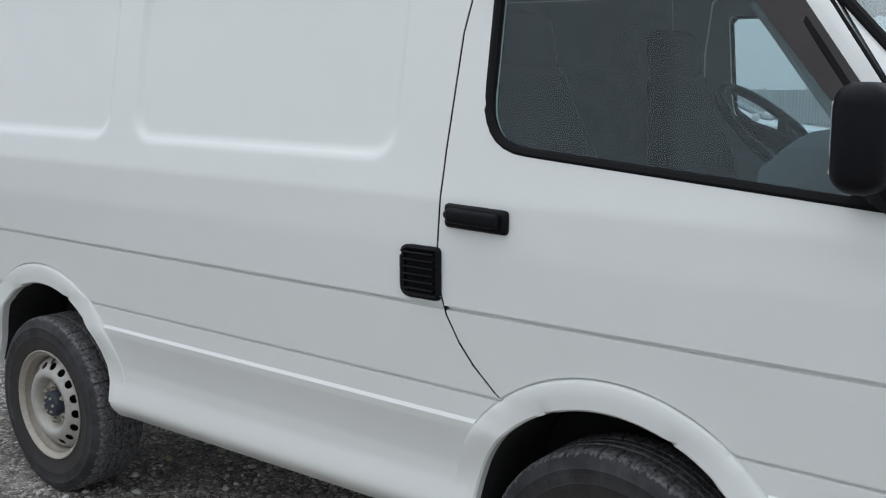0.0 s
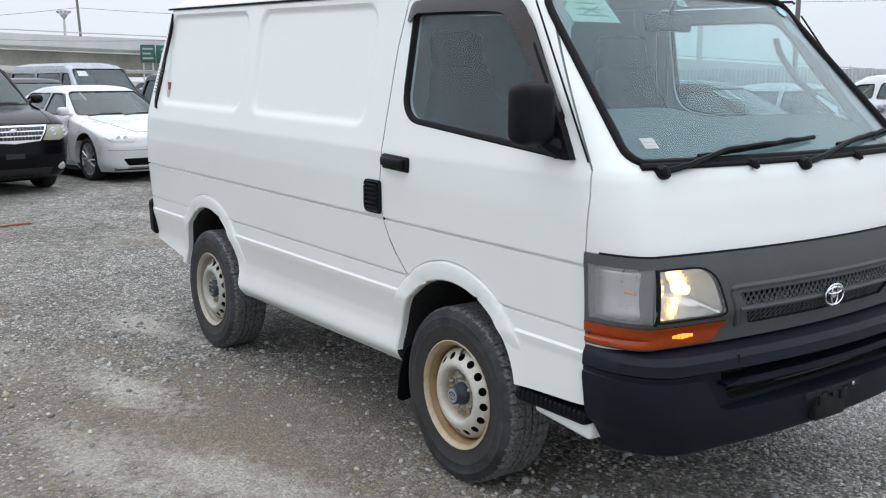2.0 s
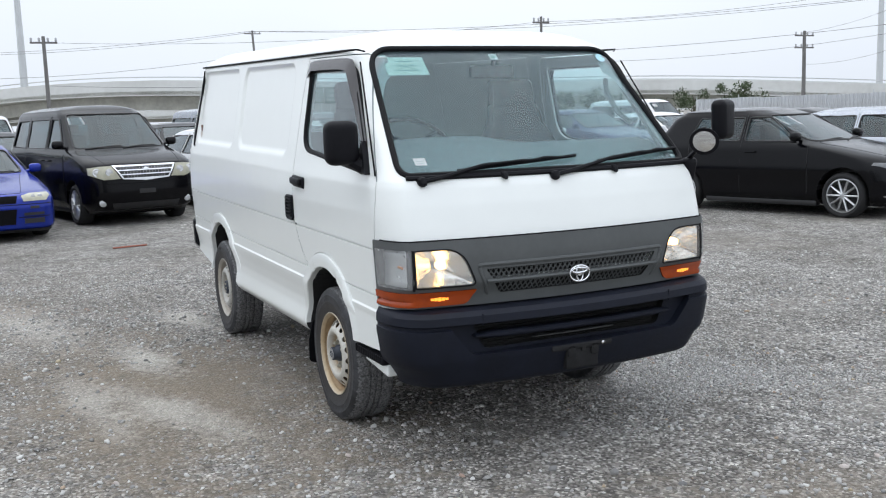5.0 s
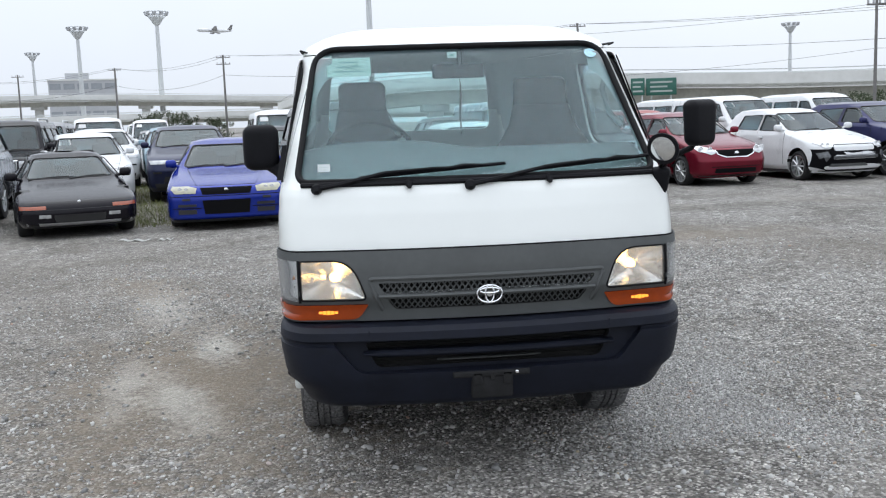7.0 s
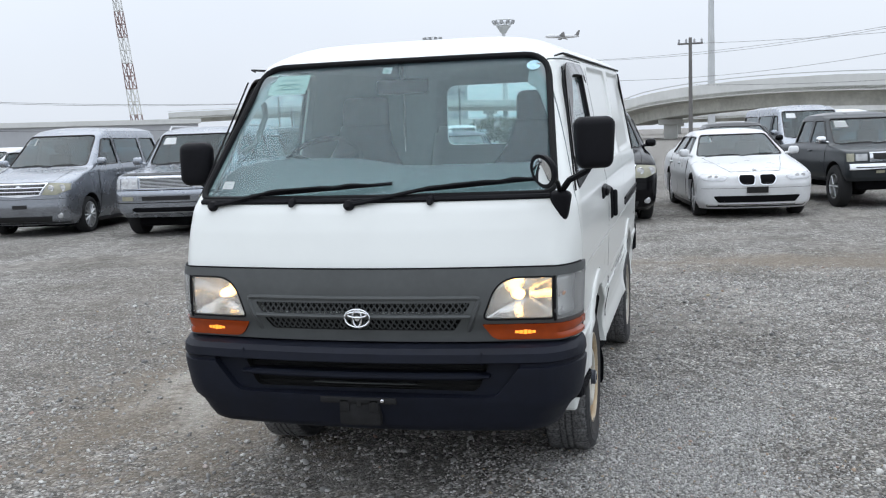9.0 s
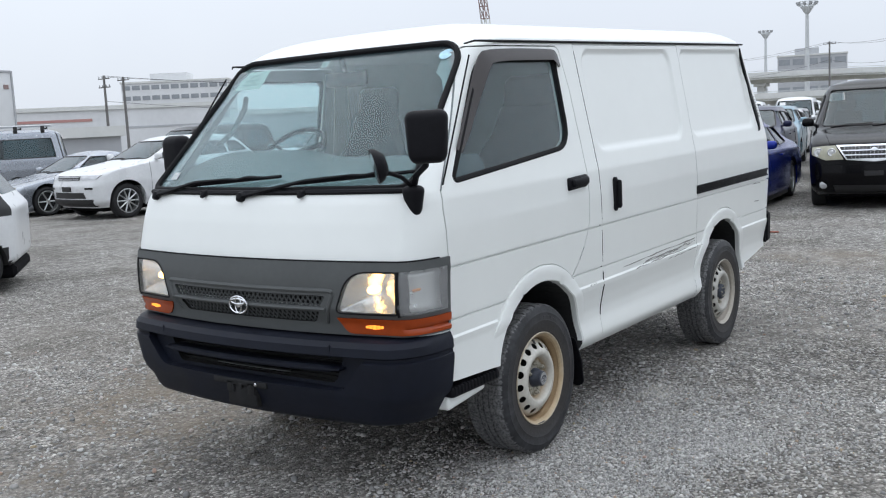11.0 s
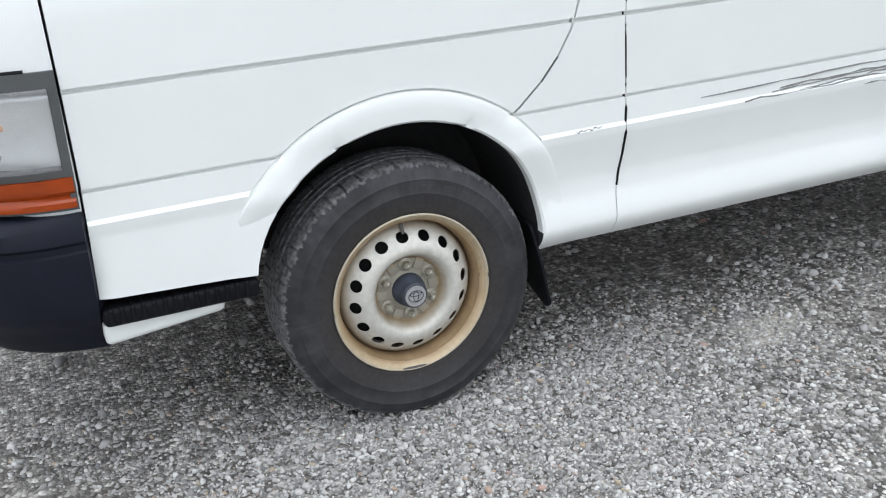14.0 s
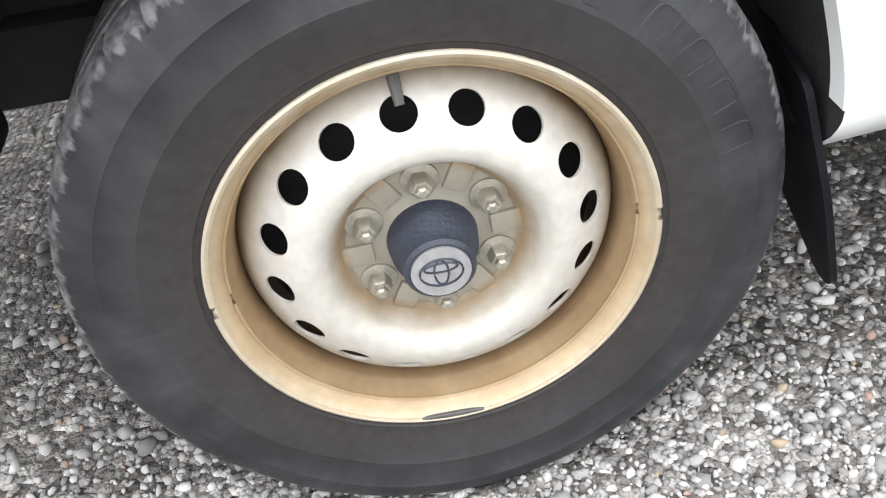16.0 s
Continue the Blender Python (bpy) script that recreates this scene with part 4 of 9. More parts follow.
LAMP_R = {}
for s in (-1, 1):
    lens = band("headlamp", 0.82, 1.03, 0.004, 0.012, 1.95, M_LENS, parent=van, label="lit headlamp with clear lens")
    cut(lens, prism(LAMP[s], 2.0, 2.5, "x"), "INTERSECT")
    lens.visible_shadow = False
    sharpen(lens, 30)
    # a deep faceted bowl that meets the lens all round
    bm = bmesh.new()
    outline = LAMP[s]
    edge = []
    for i in range(len(outline)):
        (y0, z0), (y1, z1) = outline[i], outline[(i + 1) % len(outline)]
        cnt = max(1, int(math.hypot(y1 - y0, z1 - z0) / 0.02))
        edge += [(y0 + (y1 - y0) * k / cnt, z0 + (z1 - z0) * k / cnt) for k in range(cnt)]
    rings = []
    for q in (1.0, 0.92, 0.78, 0.6, 0.4, 0.2):
        rings.append([bm.verts.new((nose_x(y, z, -0.001) - 0.006 - 0.060 * (1 - q * q), s * 0.640 + (y - s * 0.640) * q, 0.930 + (z - 0.930) * q)) for y, z in edge])
    for a, b in zip(rings, rings[1:]):
        for j in range(len(edge)):
            bm.faces.new((a[j], a[(j + 1) % len(edge)], b[(j + 1) % len(edge)], b[j]))
    bm.faces.new(rings[-1])
    part("reflector", bm, M_REFLECT, lens)
    bm = bmesh.new()
    bx = nose_x(0.64, 0.94, -0.05)
    bm_lathe(bm, [(0.002, 0.030), (0.014, 0.024), (0.019, 0.0), (0.019, -0.03)], 12, "x", bx, s * 0.632, 0.932)
    part("bulb", bm, M_BULB, lens, "glowing warm bulb")
    bm = bmesh.new()
    bm_tube(bm, [(nose_x(y, z, 0.010), y, z) for y, z in densify(grow(LAMP[s], 0.003), 0.03)], 0.0042, 6, True)
    bm_tube(bm, [(nose_x(s * 0.774, z, 0.008), s * 0.774, z) for z in np.linspace(0.838, 1.012, 8)], 0.0075, 6)
    part("lamp_gasket", bm, M_RUBBER, lens)
    corner = band("corner_lamp", 0.82, 1.03, 0.004, 0.012, 1.925, M_CORNLENS, parent=van, label="clear corner lamp lens")
    cut(corner, prism(CORNER[s], 1.937, 2.5, "x"), "INTERSECT")
    corner.visible_shadow = False
    sharpen(corner, 30)
    back = band("reflector", 0.82, 1.03, -0.030, -0.024, 1.9, M_CORNREF, step=0.01, parent=corner)
    cut(back, prism(CORNER[s], 1.925, 2.5, "x"), "INTERSECT")
    for v in back.data.vertices:
        f = max(0.0, 1 - ((v.co.z - 0.925) / 0.094) ** 2)
        v.co.x, v.co.y = v.co.x - 0.008 * f, v.co.y - s * 0.008 * f
    sharpen(back, 60)
    bm = bmesh.new()
    bm_lathe(bm, [(0.002, 0.016), (0.006, 0.011), (0.006, -0.03)], 10, "x", 2.06, s * 0.80, 0.93)
    part("bulb", bm, M_AMBERBULB, corner, "amber bulb")
    amber = band("turn_signal", 0.750, 0.83, -0.003, 0.017, 1.918, M_AMBER, step=0.01, xf=XN, parent=van, label="orange turn signal lens")
    cut(amber, prism(grow(AMBER[s], -0.001), 1.9205, 2.5, "x"), "INTERSECT")
    sharpen(amber, 40)
    for py, hw in ((0.660, 0.040),):
        bm = bmesh.new()
        for k in range(5):
            y0 = (k / 5 - 0.5) * 2 * hw
            h = 0.0095 - 0.0022 * abs(k - 2)
            bm_box(bm, 0, 0.003, y0, y0 + hw * 0.36, -h, h, 0.0012, 1)
        for v in bm.verts:
            v.co = Vector((nose_x(s * py + v.co.y, 0.80, 0.0155) + v.co.x, s * py + v.co.y, 0.792 + v.co.z))
        part("lit_patch", bm, M_AMBERLIT, amber, "glowing orange flutes over the lit bulb")

XB = [(0.36 + (z - 0.36) * 0.90, x - 0.018) for z, x in [(0.36, 2.20), (0.375, 2.225), (0.40, 2.24), (0.455, 2.252), (0.49, 2.268), (0.53, 2.276), (0.66, 2.290), (0.685, 2.290), (0.690, 2.280), (0.705, 2.282), (0.715, 2.292), (0.755, 2.288), (0.778, 2.268), (0.785, 2.24)]]
WB = [(0.36 + (z - 0.36) * 0.90, w - 0.02) for z, w in [(0.36, 0.785), (0.40, 0.803), (0.45, 0.828), (0.478, 0.852), (0.50, 0.874), (0.66, 0.892), (0.685, 0.892), (0.692, 0.884), (0.705, 0.886), (0.715, 0.892), (0.76, 0.890), (0.785, 0.878)]]
bumper = band("front_bumper", 0.36, 0.7425, -0.10, 0.0, 1.919, M_BUMPER, xf=XB, wid=WB, r=0.15, R=0.20, levels=[z for z, _ in XB], parent=van, label="dull navy-black plastic front bumper, scuffed")
POCKET = rounded([(-0.545, 0.520), (0.545, 0.520), (0.655, 0.676), (-0.655, 0.676)], [0.04, 0.04, 0.025, 0.025], 5)
SLOT = rounded([(-0.47, 0.536), (0.47, 0.536), (0.52, 0.662), (-0.52, 0.662)], [0.03, 0.03, 0.02, 0.02], 4)
cut(bumper, prism(POCKET, 2.178, 2.5, "x"))
cut(bumper, prism(SLOT, 2.02, 2.5, "x"))
sharpen(bumper, 30)


def louvre(name, z, half, high, deep, setback, material, label=""):
    """A bar across the intake that follows the bumper's curve and thins out at its ends."""
    bm = bmesh.new()
    rows = []
    for u in np.linspace(-1, 1, 31):
        y, e = u * half, 1 - 0.6 * smooth(0.86, 1.0, abs(u))
        x, h = nose_x(y, z, -setback, xf=XB), high * e
        rows.append([bm.verts.new((x + dx, y, z + dz * h)) for dx, dz in ((-deep, -0.3), (-0.008, -0.5), (0, -0.2), (0, 0.2), (-0.010, 0.5), (-deep, 0.45))])
    for a, b in zip(rows, rows[1:]):
        for j in range(6):
            bm.faces.new((a[j], a[(j + 1) % 6], b[(j + 1) % 6], b[j]))
    bm.faces.new(rows[0]), bm.faces.new(rows[-1])
    return part(name, bm, material, bumper, label)


louvre("bumper_bar", 0.612, 0.525, 0.030, 0.07, 0.016, M_BUMPER)
louvre("inner_bar", 0.560, 0.22, 0.010, 0.02, 0.075, M_GREYPL, "thin grey cross member inside the intake")
# near-black finned sheet hides the white nose and stands for intake shade
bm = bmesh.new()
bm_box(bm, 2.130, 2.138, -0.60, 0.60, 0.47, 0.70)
intake_sheet = part("radiator_back", bm, M_DARK, bumper, "black finned sheet standing for the shade inside the intake")
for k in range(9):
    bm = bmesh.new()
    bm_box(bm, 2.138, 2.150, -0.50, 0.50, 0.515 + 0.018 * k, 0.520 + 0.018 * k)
    part("fin", bm, M_DARK, intake_sheet)
# fine moulding lines along the bumper's face
for y in (-0.50, 0.50):
    bm = bmesh.new()
    bm_box(bm, nose_x(y, 0.70, -0.004, xf=XB), nose_x(y, 0.70, 0.0012, xf=XB), y - 0.002, y + 0.002, 0.668, 0.725)
    part("moulding_line", bm, M_BUMPER, bumper)
M_BRACKET = mat("bare_bracket", (0.016, 0.016, 0.017), 0.7, vary=0.4, scale=20, spec=0.2)
bm = bmesh.new()
bm_box(bm, 2.215, 2.262, -0.165, 0.155, 0.488, 0.517, 0.006)
bm_box(bm, 2.215, 2.254, -0.088, 0.086, 0.392, 0.492, 0.010)
for y in (-0.062, 0.062):
    bm_box(bm, 2.250, 2.262, y - 0.020, y + 0.020, 0.452, 0.508, 0.004)
bracket = part("plate_bracket", bm, M_BRACKET, bumper, "empty dark number plate bracket")
for y in (-0.062, 0.0, 0.062):
    bm = bmesh.new()
    bm_box(bm, 2.256, 2.2632, y - 0.010, y + 0.010, 0.475, 0.500, 0.002, 1)
    part("bracket_slot", bm, M_DARK, bracket)
bm = bmesh.new()
bm_lathe(bm, [(0.008, 0.0), (0.008, 0.007), (0.004, 0.009)], 8, "x", 2.262, 0.100, 0.506)
part("bolt", bm, M_CHROME, bumper)

# rear bumper corner pieces
bm = bmesh.new()
prof = [(-2.13, 0.55), (-2.15, 0.75), (-2.212, 0.76), (-2.226, 0.73), (-2.208, 0.56)]
lo, hi = [bm.verts.new((x, -0.858, z)) for x, z in prof], [bm.verts.new((x, 0.858, z)) for x, z in prof]
bm.faces.new(lo), bm.faces.new(hi)
for i in range(5):
    bm.faces.new((lo[i], lo[(i + 1) % 5], hi[(i + 1) % 5], hi[i]))
bmesh.ops.bevel(bm, geom=list(bm.edges), offset=0.012, segments=2, affect="EDGES")
part("rear_bumper", bm, M_BLACKPL, van)

# ---- van: pressed lips round the wheel arches ----
for s in (-1, 1):
    for cx, a, b in ARCH:
        bm = bmesh.new()
        rows = []
        for th in np.linspace(0.17 if cx > 0 else -0.02, math.pi + 0.02, 64):
            row = []
            for e, o in ((0.995, -0.02), (0.995, 0.006), (1.01, 0.012), (1.09, 0.0125), (1.170, 0.0115), (1.193, 0.008), (1.200, -0.006)):
                ux, uz = cx + a * e * math.cos(th), 0.45 + b * e * math.sin(th)
                f = smooth(0.0, 0.5, math.sin(th)) if e > 1.05 else 1.0
                lim = min(1.0, max(0.0, (1.905 - ux) / 0.05))
                row.append(bm.verts.new((ux, s * (lerp(WZ, max(uz, 0.40)) + (o if o < 0 else o * (0.15 + 0.85 * f) * lim - 0.004 * (1 - f))), uz)))
            rows.append(row)
        for r0, r1 in zip(rows, rows[1:]):
            for j in range(6):
                bm.faces.new((r0[j], r0[j + 1], r1[j + 1], r1[j]))
        part("arch_lip", bm, M_WHITE, van, auto=35)

# ---- van: trim on the sides ----
for s in (-1, 1):
    own = door_r if s < 0 else door_l
    bm = bmesh.new()
    pts = [tilt(x, s * (surf_y(x, 1.92, 0.006, False)), 1.925) for x in np.linspace(1.48, -1.965, 30)]
    bm_tube(bm, [tilt(1.512, s * 0.712, 1.914)] + pts, [0.004, 0.005] + [0.0062] * (len(pts) - 1), 6)
    part("roof_gutter", bm, M_RUBBER, van, "black rain gutter strip")
    # smoked visor over the door window
    outer = [(0.765, 1.81), (0.78, 1.878), (0.83, 1.892), (1.40, 1.892), (1.475, 1.862), (1.568, 1.735), (1.688, 1.572), (1.762, 1.472)]
    inner = [(0.80, 1.80), (0.83, 1.835), (0.86, 1.838), (1.36, 1.836), (1.415, 1.805), (1.518, 1.68), (1.645, 1.525), (1.730, 1.45)]
    for _ in range(2):
        outer, inner = [[ends[0]] + [(p[0] * (1 - t) + q[0] * t, p[1] * (1 - t) + q[1] * t) for p, q in zip(ends, ends[1:]) for t in (0.25, 0.75)] + [ends[-1]] for ends in (outer, inner)]
    bm = bmesh.new()
    rows = []
    for (ax, az), (bx, bz) in zip(outer, inner):
        rows.append([bm.verts.new(tilt(px, s * surf_y(px, pz, o * (1 - 0.80 * smooth(1.42, 1.60, px)), False), pz)) for px, pz, o in ((ax, az, 0.006), (ax * 0.6 + bx * 0.4, az * 0.6 + bz * 0.4, 0.013), (bx, bz, 0.016), (bx, bz, 0.012), (ax * 0.6 + bx * 0.4, az * 0.6 + bz * 0.4, 0.009), (ax, az, 0.002))])
    for a, b in zip(rows, rows[1:]):
        for j in range(6):
            bm.faces.new((a[j], a[(j + 1) % 6], b[(j + 1) % 6], b[j]))
    bm.faces.new(rows[0]), bm.faces.new(rows[-1])
    part("rain_visor", bm, M_BROWNPL, own, "smoked brown acrylic rain visor")
    # door handle: recessed cup and pull
    bm = bmesh.new()
    y = surf_y(0.8, 1.24)
    bm_box(bm, 0.718, 0.908, y - 0.01, y + 0.016, 1.208, 1.270, 0.012, 3)
    bm_box(bm, 0.733, 0.893, y + 0.012, y + 0.034, 1.222, 1.262, 0.012, 3)
    bm_lathe(bm, [(0.010, 0.0), (0.010, 0.020)], 10, "y", 0.733, y + 0.002, 1.242)
    for v in bm.verts:
        v.co.y *= s
        v.co.z += 0.05 * (0.8 - v.co.x) * 0.6
    part("door_handle", bm, M_BLACKPL, own, "black plastic door handle")
    # black louvre strip set flush in the rear pillar
    def pillar(x, z, off):
        w, x1 = lerp(WZ, z), lerp(XR, z) + 0.07
        q = min(0.07, max(0.0, x1 - x))
        return tilt(x - (off * q / 0.07), s * (w - 0.07 + math.sqrt(0.0049 - q * q) + off * math.sqrt(max(0.0, 1 - (q / 0.07) ** 2))), z)

    strip = [(0.085, 1.900, 0.010), (0.105, 1.86, 0.024), (0.122, 1.76, 0.030), (0.138, 1.64, 0.038), (0.148, 1.58, 0.050), (0.155, 1.50, 0.056), (0.160, 1.43, 0.052), (0.166, 1.385, 0.040), (0.182, 1.352, 0.026), (0.212, 1.340, 0.008)]
    bm = bmesh.new()
    rows = []
    for dx, z, wd in strip:
        xc = lerp(XR, z) + dx
        rows.append([bm.verts.new(pillar(xc + u * wd, z + (0.35 * wd * u if z < 1.37 else 0), o)) for u, o in ((-0.5, -0.006), (-0.5, 0.007), (0, 0.010), (0.5, 0.007), (0.5, -0.006))])
    for r0, r1 in zip(rows, rows[1:]):
        for j in range(5):
            bm.faces.new((r0[j], r0[(j + 1) % 5], r1[(j + 1) % 5], r1[j]))
    bm.faces.new(rows[0]), bm.faces.new(rows[-1])
    vent = part("pillar_vent", bm, M_BLACKPL, van, "black louvred rear pillar strip")
    for k in range(8):
        z = 1.432 + k * 0.019
        xc = lerp(XR, z) + 0.155
        bm = bmesh.new()
        q = [bm.verts.new(pillar(xc + u * 0.050, z + dz, o)) for dz, o in ((0, 0.006), (0.004, 0.018), (0.010, 0.016), (0.010, 0.006)) for u in (-0.5, 0.5)]
        for i in range(4):
            bm.faces.new((q[2 * i], q[2 * i + 1], q[(2 * i + 3) % 8], q[(2 * i + 2) % 8]))
        bm.faces.new(q[0::2]), bm.faces.new(q[1::2])
        part("louvre", bm, M_GREYPL, vent)
    # ribbed entry step under the front of the door
    bm = bmesh.new()
    bm_box(bm, 1.560, 1.914, *sorted((s * 0.60, s * 0.852)), 0.440, 0.488, 0.014, 3)
    step = part("entry_step", bm, M_BLACKPL, van, "black ribbed plastic entry step")
    for x in np.arange(1.585, 1.900, 0.0235):
        bm = bmesh.new()
        bm_box(bm, x, x + 0.011, *sorted((s * 0.70, s * 0.856)), 0.480, 0.4885, 0.003, 1)
        bm_box(bm, x, x + 0.011, *sorted((s * 0.848, s * 0.8565)), 0.450, 0.486, 0.003, 1)
        part("rib", bm, M_BLACKPL, step)
    bm = bmesh.new()
    bm_box(bm, 1.640, 1.916, *sorted((s * 0.55, s * 0.828)), 0.384, 0.445, 0.015, 3)
    for v in bm.verts:
        if v.co.z < 0.41:
            v.co.z += 0.10 * (1.916 - v.co.x) if v.co.x > 1.5 else 0.0
    part("step_skirt", bm, M_WHITE, van)
    # mud flap behind the front wheel
    bm = bmesh.new()
    poly = rounded([(0.60, 0.46), (0.822, 0.46), (0.842, 0.34), (0.835, 0.215), (0.80, 0.20), (0.58, 0.24)], 0.02, 3)
    f, g = [], []
    for py, pz in poly:
        sx = 0.805 - 0.22 * (0.46 - pz) + 0.02 * math.sin(9 * py)
        f.append(bm.verts.new((sx, s * py, pz)))
        g.append(bm.verts.new((sx - 0.008, s * py, pz)))
    bm.faces.new(f), bm.faces.new(g)
    for i in range(len(f)):
        bm.faces.new((f[i], f[(i + 1) % len(f)], g[(i + 1) % len(f)], g[i]))
    bm_lathe(bm, [(0.010, 0), (0.010, 0.012)], 8, "x", 0.795, s * 0.805, 0.40)
    part("mud_flap", bm, M_BLACKPL, van, "black rubber mud flap")

# cab air outlet, on the driver's side only
bm = bmesh.new()
y = -surf_y(0.62, 1.08)
ring = rounded([(0.582, 1.022), (0.699, 1.022), (0.699, 1.147), (0.582, 1.147)], [0.025, 0.006, 0.006, 0.025], 4)
bm_tube(bm, [(x, y - 0.004, z) for x, z in ring], 0.009, 6, True)
bm_box(bm, 0.585, 0.696, y - 0.003, y + 0.004, 1.026, 1.144)
outlet = part("air_outlet", bm, M_BLACKPL, van, "black slatted air outlet")
for k in range(6):
    z = 1.036 + k * 0.0190
    bm = bmesh.new()
    bm_box(bm, 0.590, 0.690, y - 0.018, y - 0.002, z, z + 0.006, 0.002, 1)
    part("slat", bm, M_BLACKPL, outlet)
# sliding door handle and its rail
bm = bmesh.new()
y = surf_y(0.4, 1.14)
bm_box(bm, 0.384, 0.426, y - 0.01, y + 0.014, 1.052, 1.228, 0.016, 3)
bm_box(bm, 0.388, 0.416, y + 0.01, y + 0.036, 1.066, 1.214, 0.012, 3)
part("slide_handle", bm, M_BLACKPL, slide, "black upright pull handle")
bm = bmesh.new()
y = surf_y(-1.4, 1.06, relief=False)
bm_box(bm, -2.125, -0.735, y - 0.01, y + 0.003, 1.026, 1.074, 0.004)
bm_box(bm, -2.125, -0.735, y + 0.0, y + 0.012, 1.062, 1.076, 0.004)
bm_box(bm, -2.125, -0.735, y + 0.0, y + 0.010, 1.024, 1.034, 0.004)
part("slide_rail", bm, M_BLACKPL, van, "black sliding door rail")

# scrapes along the sliding door's lower crease
M_SCRAPE = mat("scraped_paint", (0.20, 0.20, 0.19), 0.7, vary=0.4, scale=60)
rng = random.Random(4)
for x0, x1, z0, z1, r in ((-0.72, 0.30, 0.758, 0.742, 0.0022), (-0.66, 0.05, 0.735, 0.720, 0.0020), (-0.45, -0.05, 0.726, 0.712, 0.0016), (-0.72, 0.02, 0.742, 0.728, 0.0022), (-0.60, 0.15, 0.716, 0.708, 0.0016), (-0.73, -0.30, 0.700, 0.690, 0.0018), (-0.70, -0.55, 0.755, 0.750, 0.0025), (0.62, 0.70, 0.712, 0.708, 0.0014), (-1.95, -1.86, 0.860, 0.862, 0.002), (-1.98, -1.80, 0.985, 0.990, 0.0016), (-0.86, -0.82, 0.712, 0.70, 0.003)):
    k = 14
    pts = [(x0 + (x1 - x0) * t / k, 0, z0 + (z1 - z0) * t / k + rng.uniform(-0.003, 0.003)) for t in range(k + 1)]
    bm = bmesh.new()
    bm_tube(bm, [(x, surf_y(x, z, 0.0005), z) for x, _, z in pts], [1.6 * r * rng.uniform(0.2, 1.0) for _ in pts], 5)
    part("scrape", bm, M_SCRAPE, slide if -0.75 < x0 < 0.5 else van, "dark scrape mark in the paint")
bm = bmesh.new()
bm_box(bm, -1.885, -1.845, -surf_y(-1.865, 1.46) - 0.0015, -surf_y(-1.865, 1.46) + 0.004, 1.452, 1.50)
st = part("sticker", bm, mat("brown_sticker", (0.20, 0.09, 0.07), 0.5, vary=0.2), van, "small brown and white sticker")
bm = bmesh.new()
bm_box(bm, -1.885, -1.845, -surf_y(-1.865, 1.42) - 0.0015, -surf_y(-1.865, 1.42) + 0.004, 1.405, 1.450)
part("sticker", bm, mat("pale_sticker", (0.6, 0.52, 0.48), 0.5, vary=0.2), van)

# ---- van: cowl, wipers, mirrors ----
bm = bmesh.new()
bm_tube(bm, [tilt(nose_x(y, 1.325, 0.002), y, 1.326) for y in np.linspace(-0.75, 0.75, 40)], 0.016, 8, squash=0.8)
part("cowl_strip", bm, M_BLACKPL, van)
for py in (-0.305, 0.285):
    bm = bmesh.new()
    x = nose_x(py, 1.312)
    bm_tube(bm, [(x - 0.03, py, 1.332), (x + 0.012, py, 1.322), (x + 0.024, py, 1.308)], [0.018, 0.016, 0.008], 8)
    part("washer_jet", bm, M_BLACKPL, van)
for py, elbow, a, b in ((-0.686, (-0.40, 1.372), (-0.51, 1.352), (0.11, 1.392)), (-0.052, (0.28, 1.374), (0.22, 1.362), (0.76, 1.398))):
    x = nose_x(py, 1.308)
    bm = bmesh.new()
    bm_tube(bm, [(x - 0.03, py, 1.318), (x + 0.015, py, 1.308), (x + 0.03, py, 1.298)], [0.022, 0.024, 0.010], 10)
    mid = ((a[0] + b[0]) / 2, (a[1] + b[1]) / 2)
    wp = lambda q, o: Vector(tilt(nose_x(q[0], q[1], o), q[0], q[1]))
    bm_tube(bm, [(x + 0.012, py, 1.312), wp((py + 0.10, 1.330), 0.030), wp(elbow, 0.040), wp((mid[0], mid[1] + 0.012), 0.034)], [0.012, 0.010, 0.009, 0.006], 6)
    wiper = part("wiper", bm, M_BLACKPL, van, "black windscreen wiper arm")
    bm = bmesh.new()
    bm_tube(bm, [wp((a[0] + (b[0] - a[0]) * t, a[1] + (b[1] - a[1]) * t), 0.010) for t in np.linspace(0, 1, 12)], 0.0085, 6)
    for t0, t1 in ((0.12, 0.46), (0.54, 0.88), (0.3, 0.7)):
        q = [(a[0] + (b[0] - a[0]) * t, a[1] + (b[1] - a[1]) * t) for t in (t0, (t0 + t1) / 2, t1)]
        bm_tube(bm, [wp(q[0], 0.014), wp((q[1][0], q[1][1] + 0.011), 0.030), wp(q[2], 0.014)], [0.006, 0.009, 0.006], 6)
    part("blade", bm, M_BLACKPL, wiper)

M_MIRROR = mat("mirror_glass", (0.85, 0.87, 0.88), 0.03, 1.0)


def mirror_head(cx, cy, cz, hx, hy, hz):
    bm = bmesh.new()
    bm_box(bm, cx - hx, cx + hx, cy - hy, cy + hy, cz - hz, cz + hz, min(hx, hy) * 0.85, 5)
    return bm


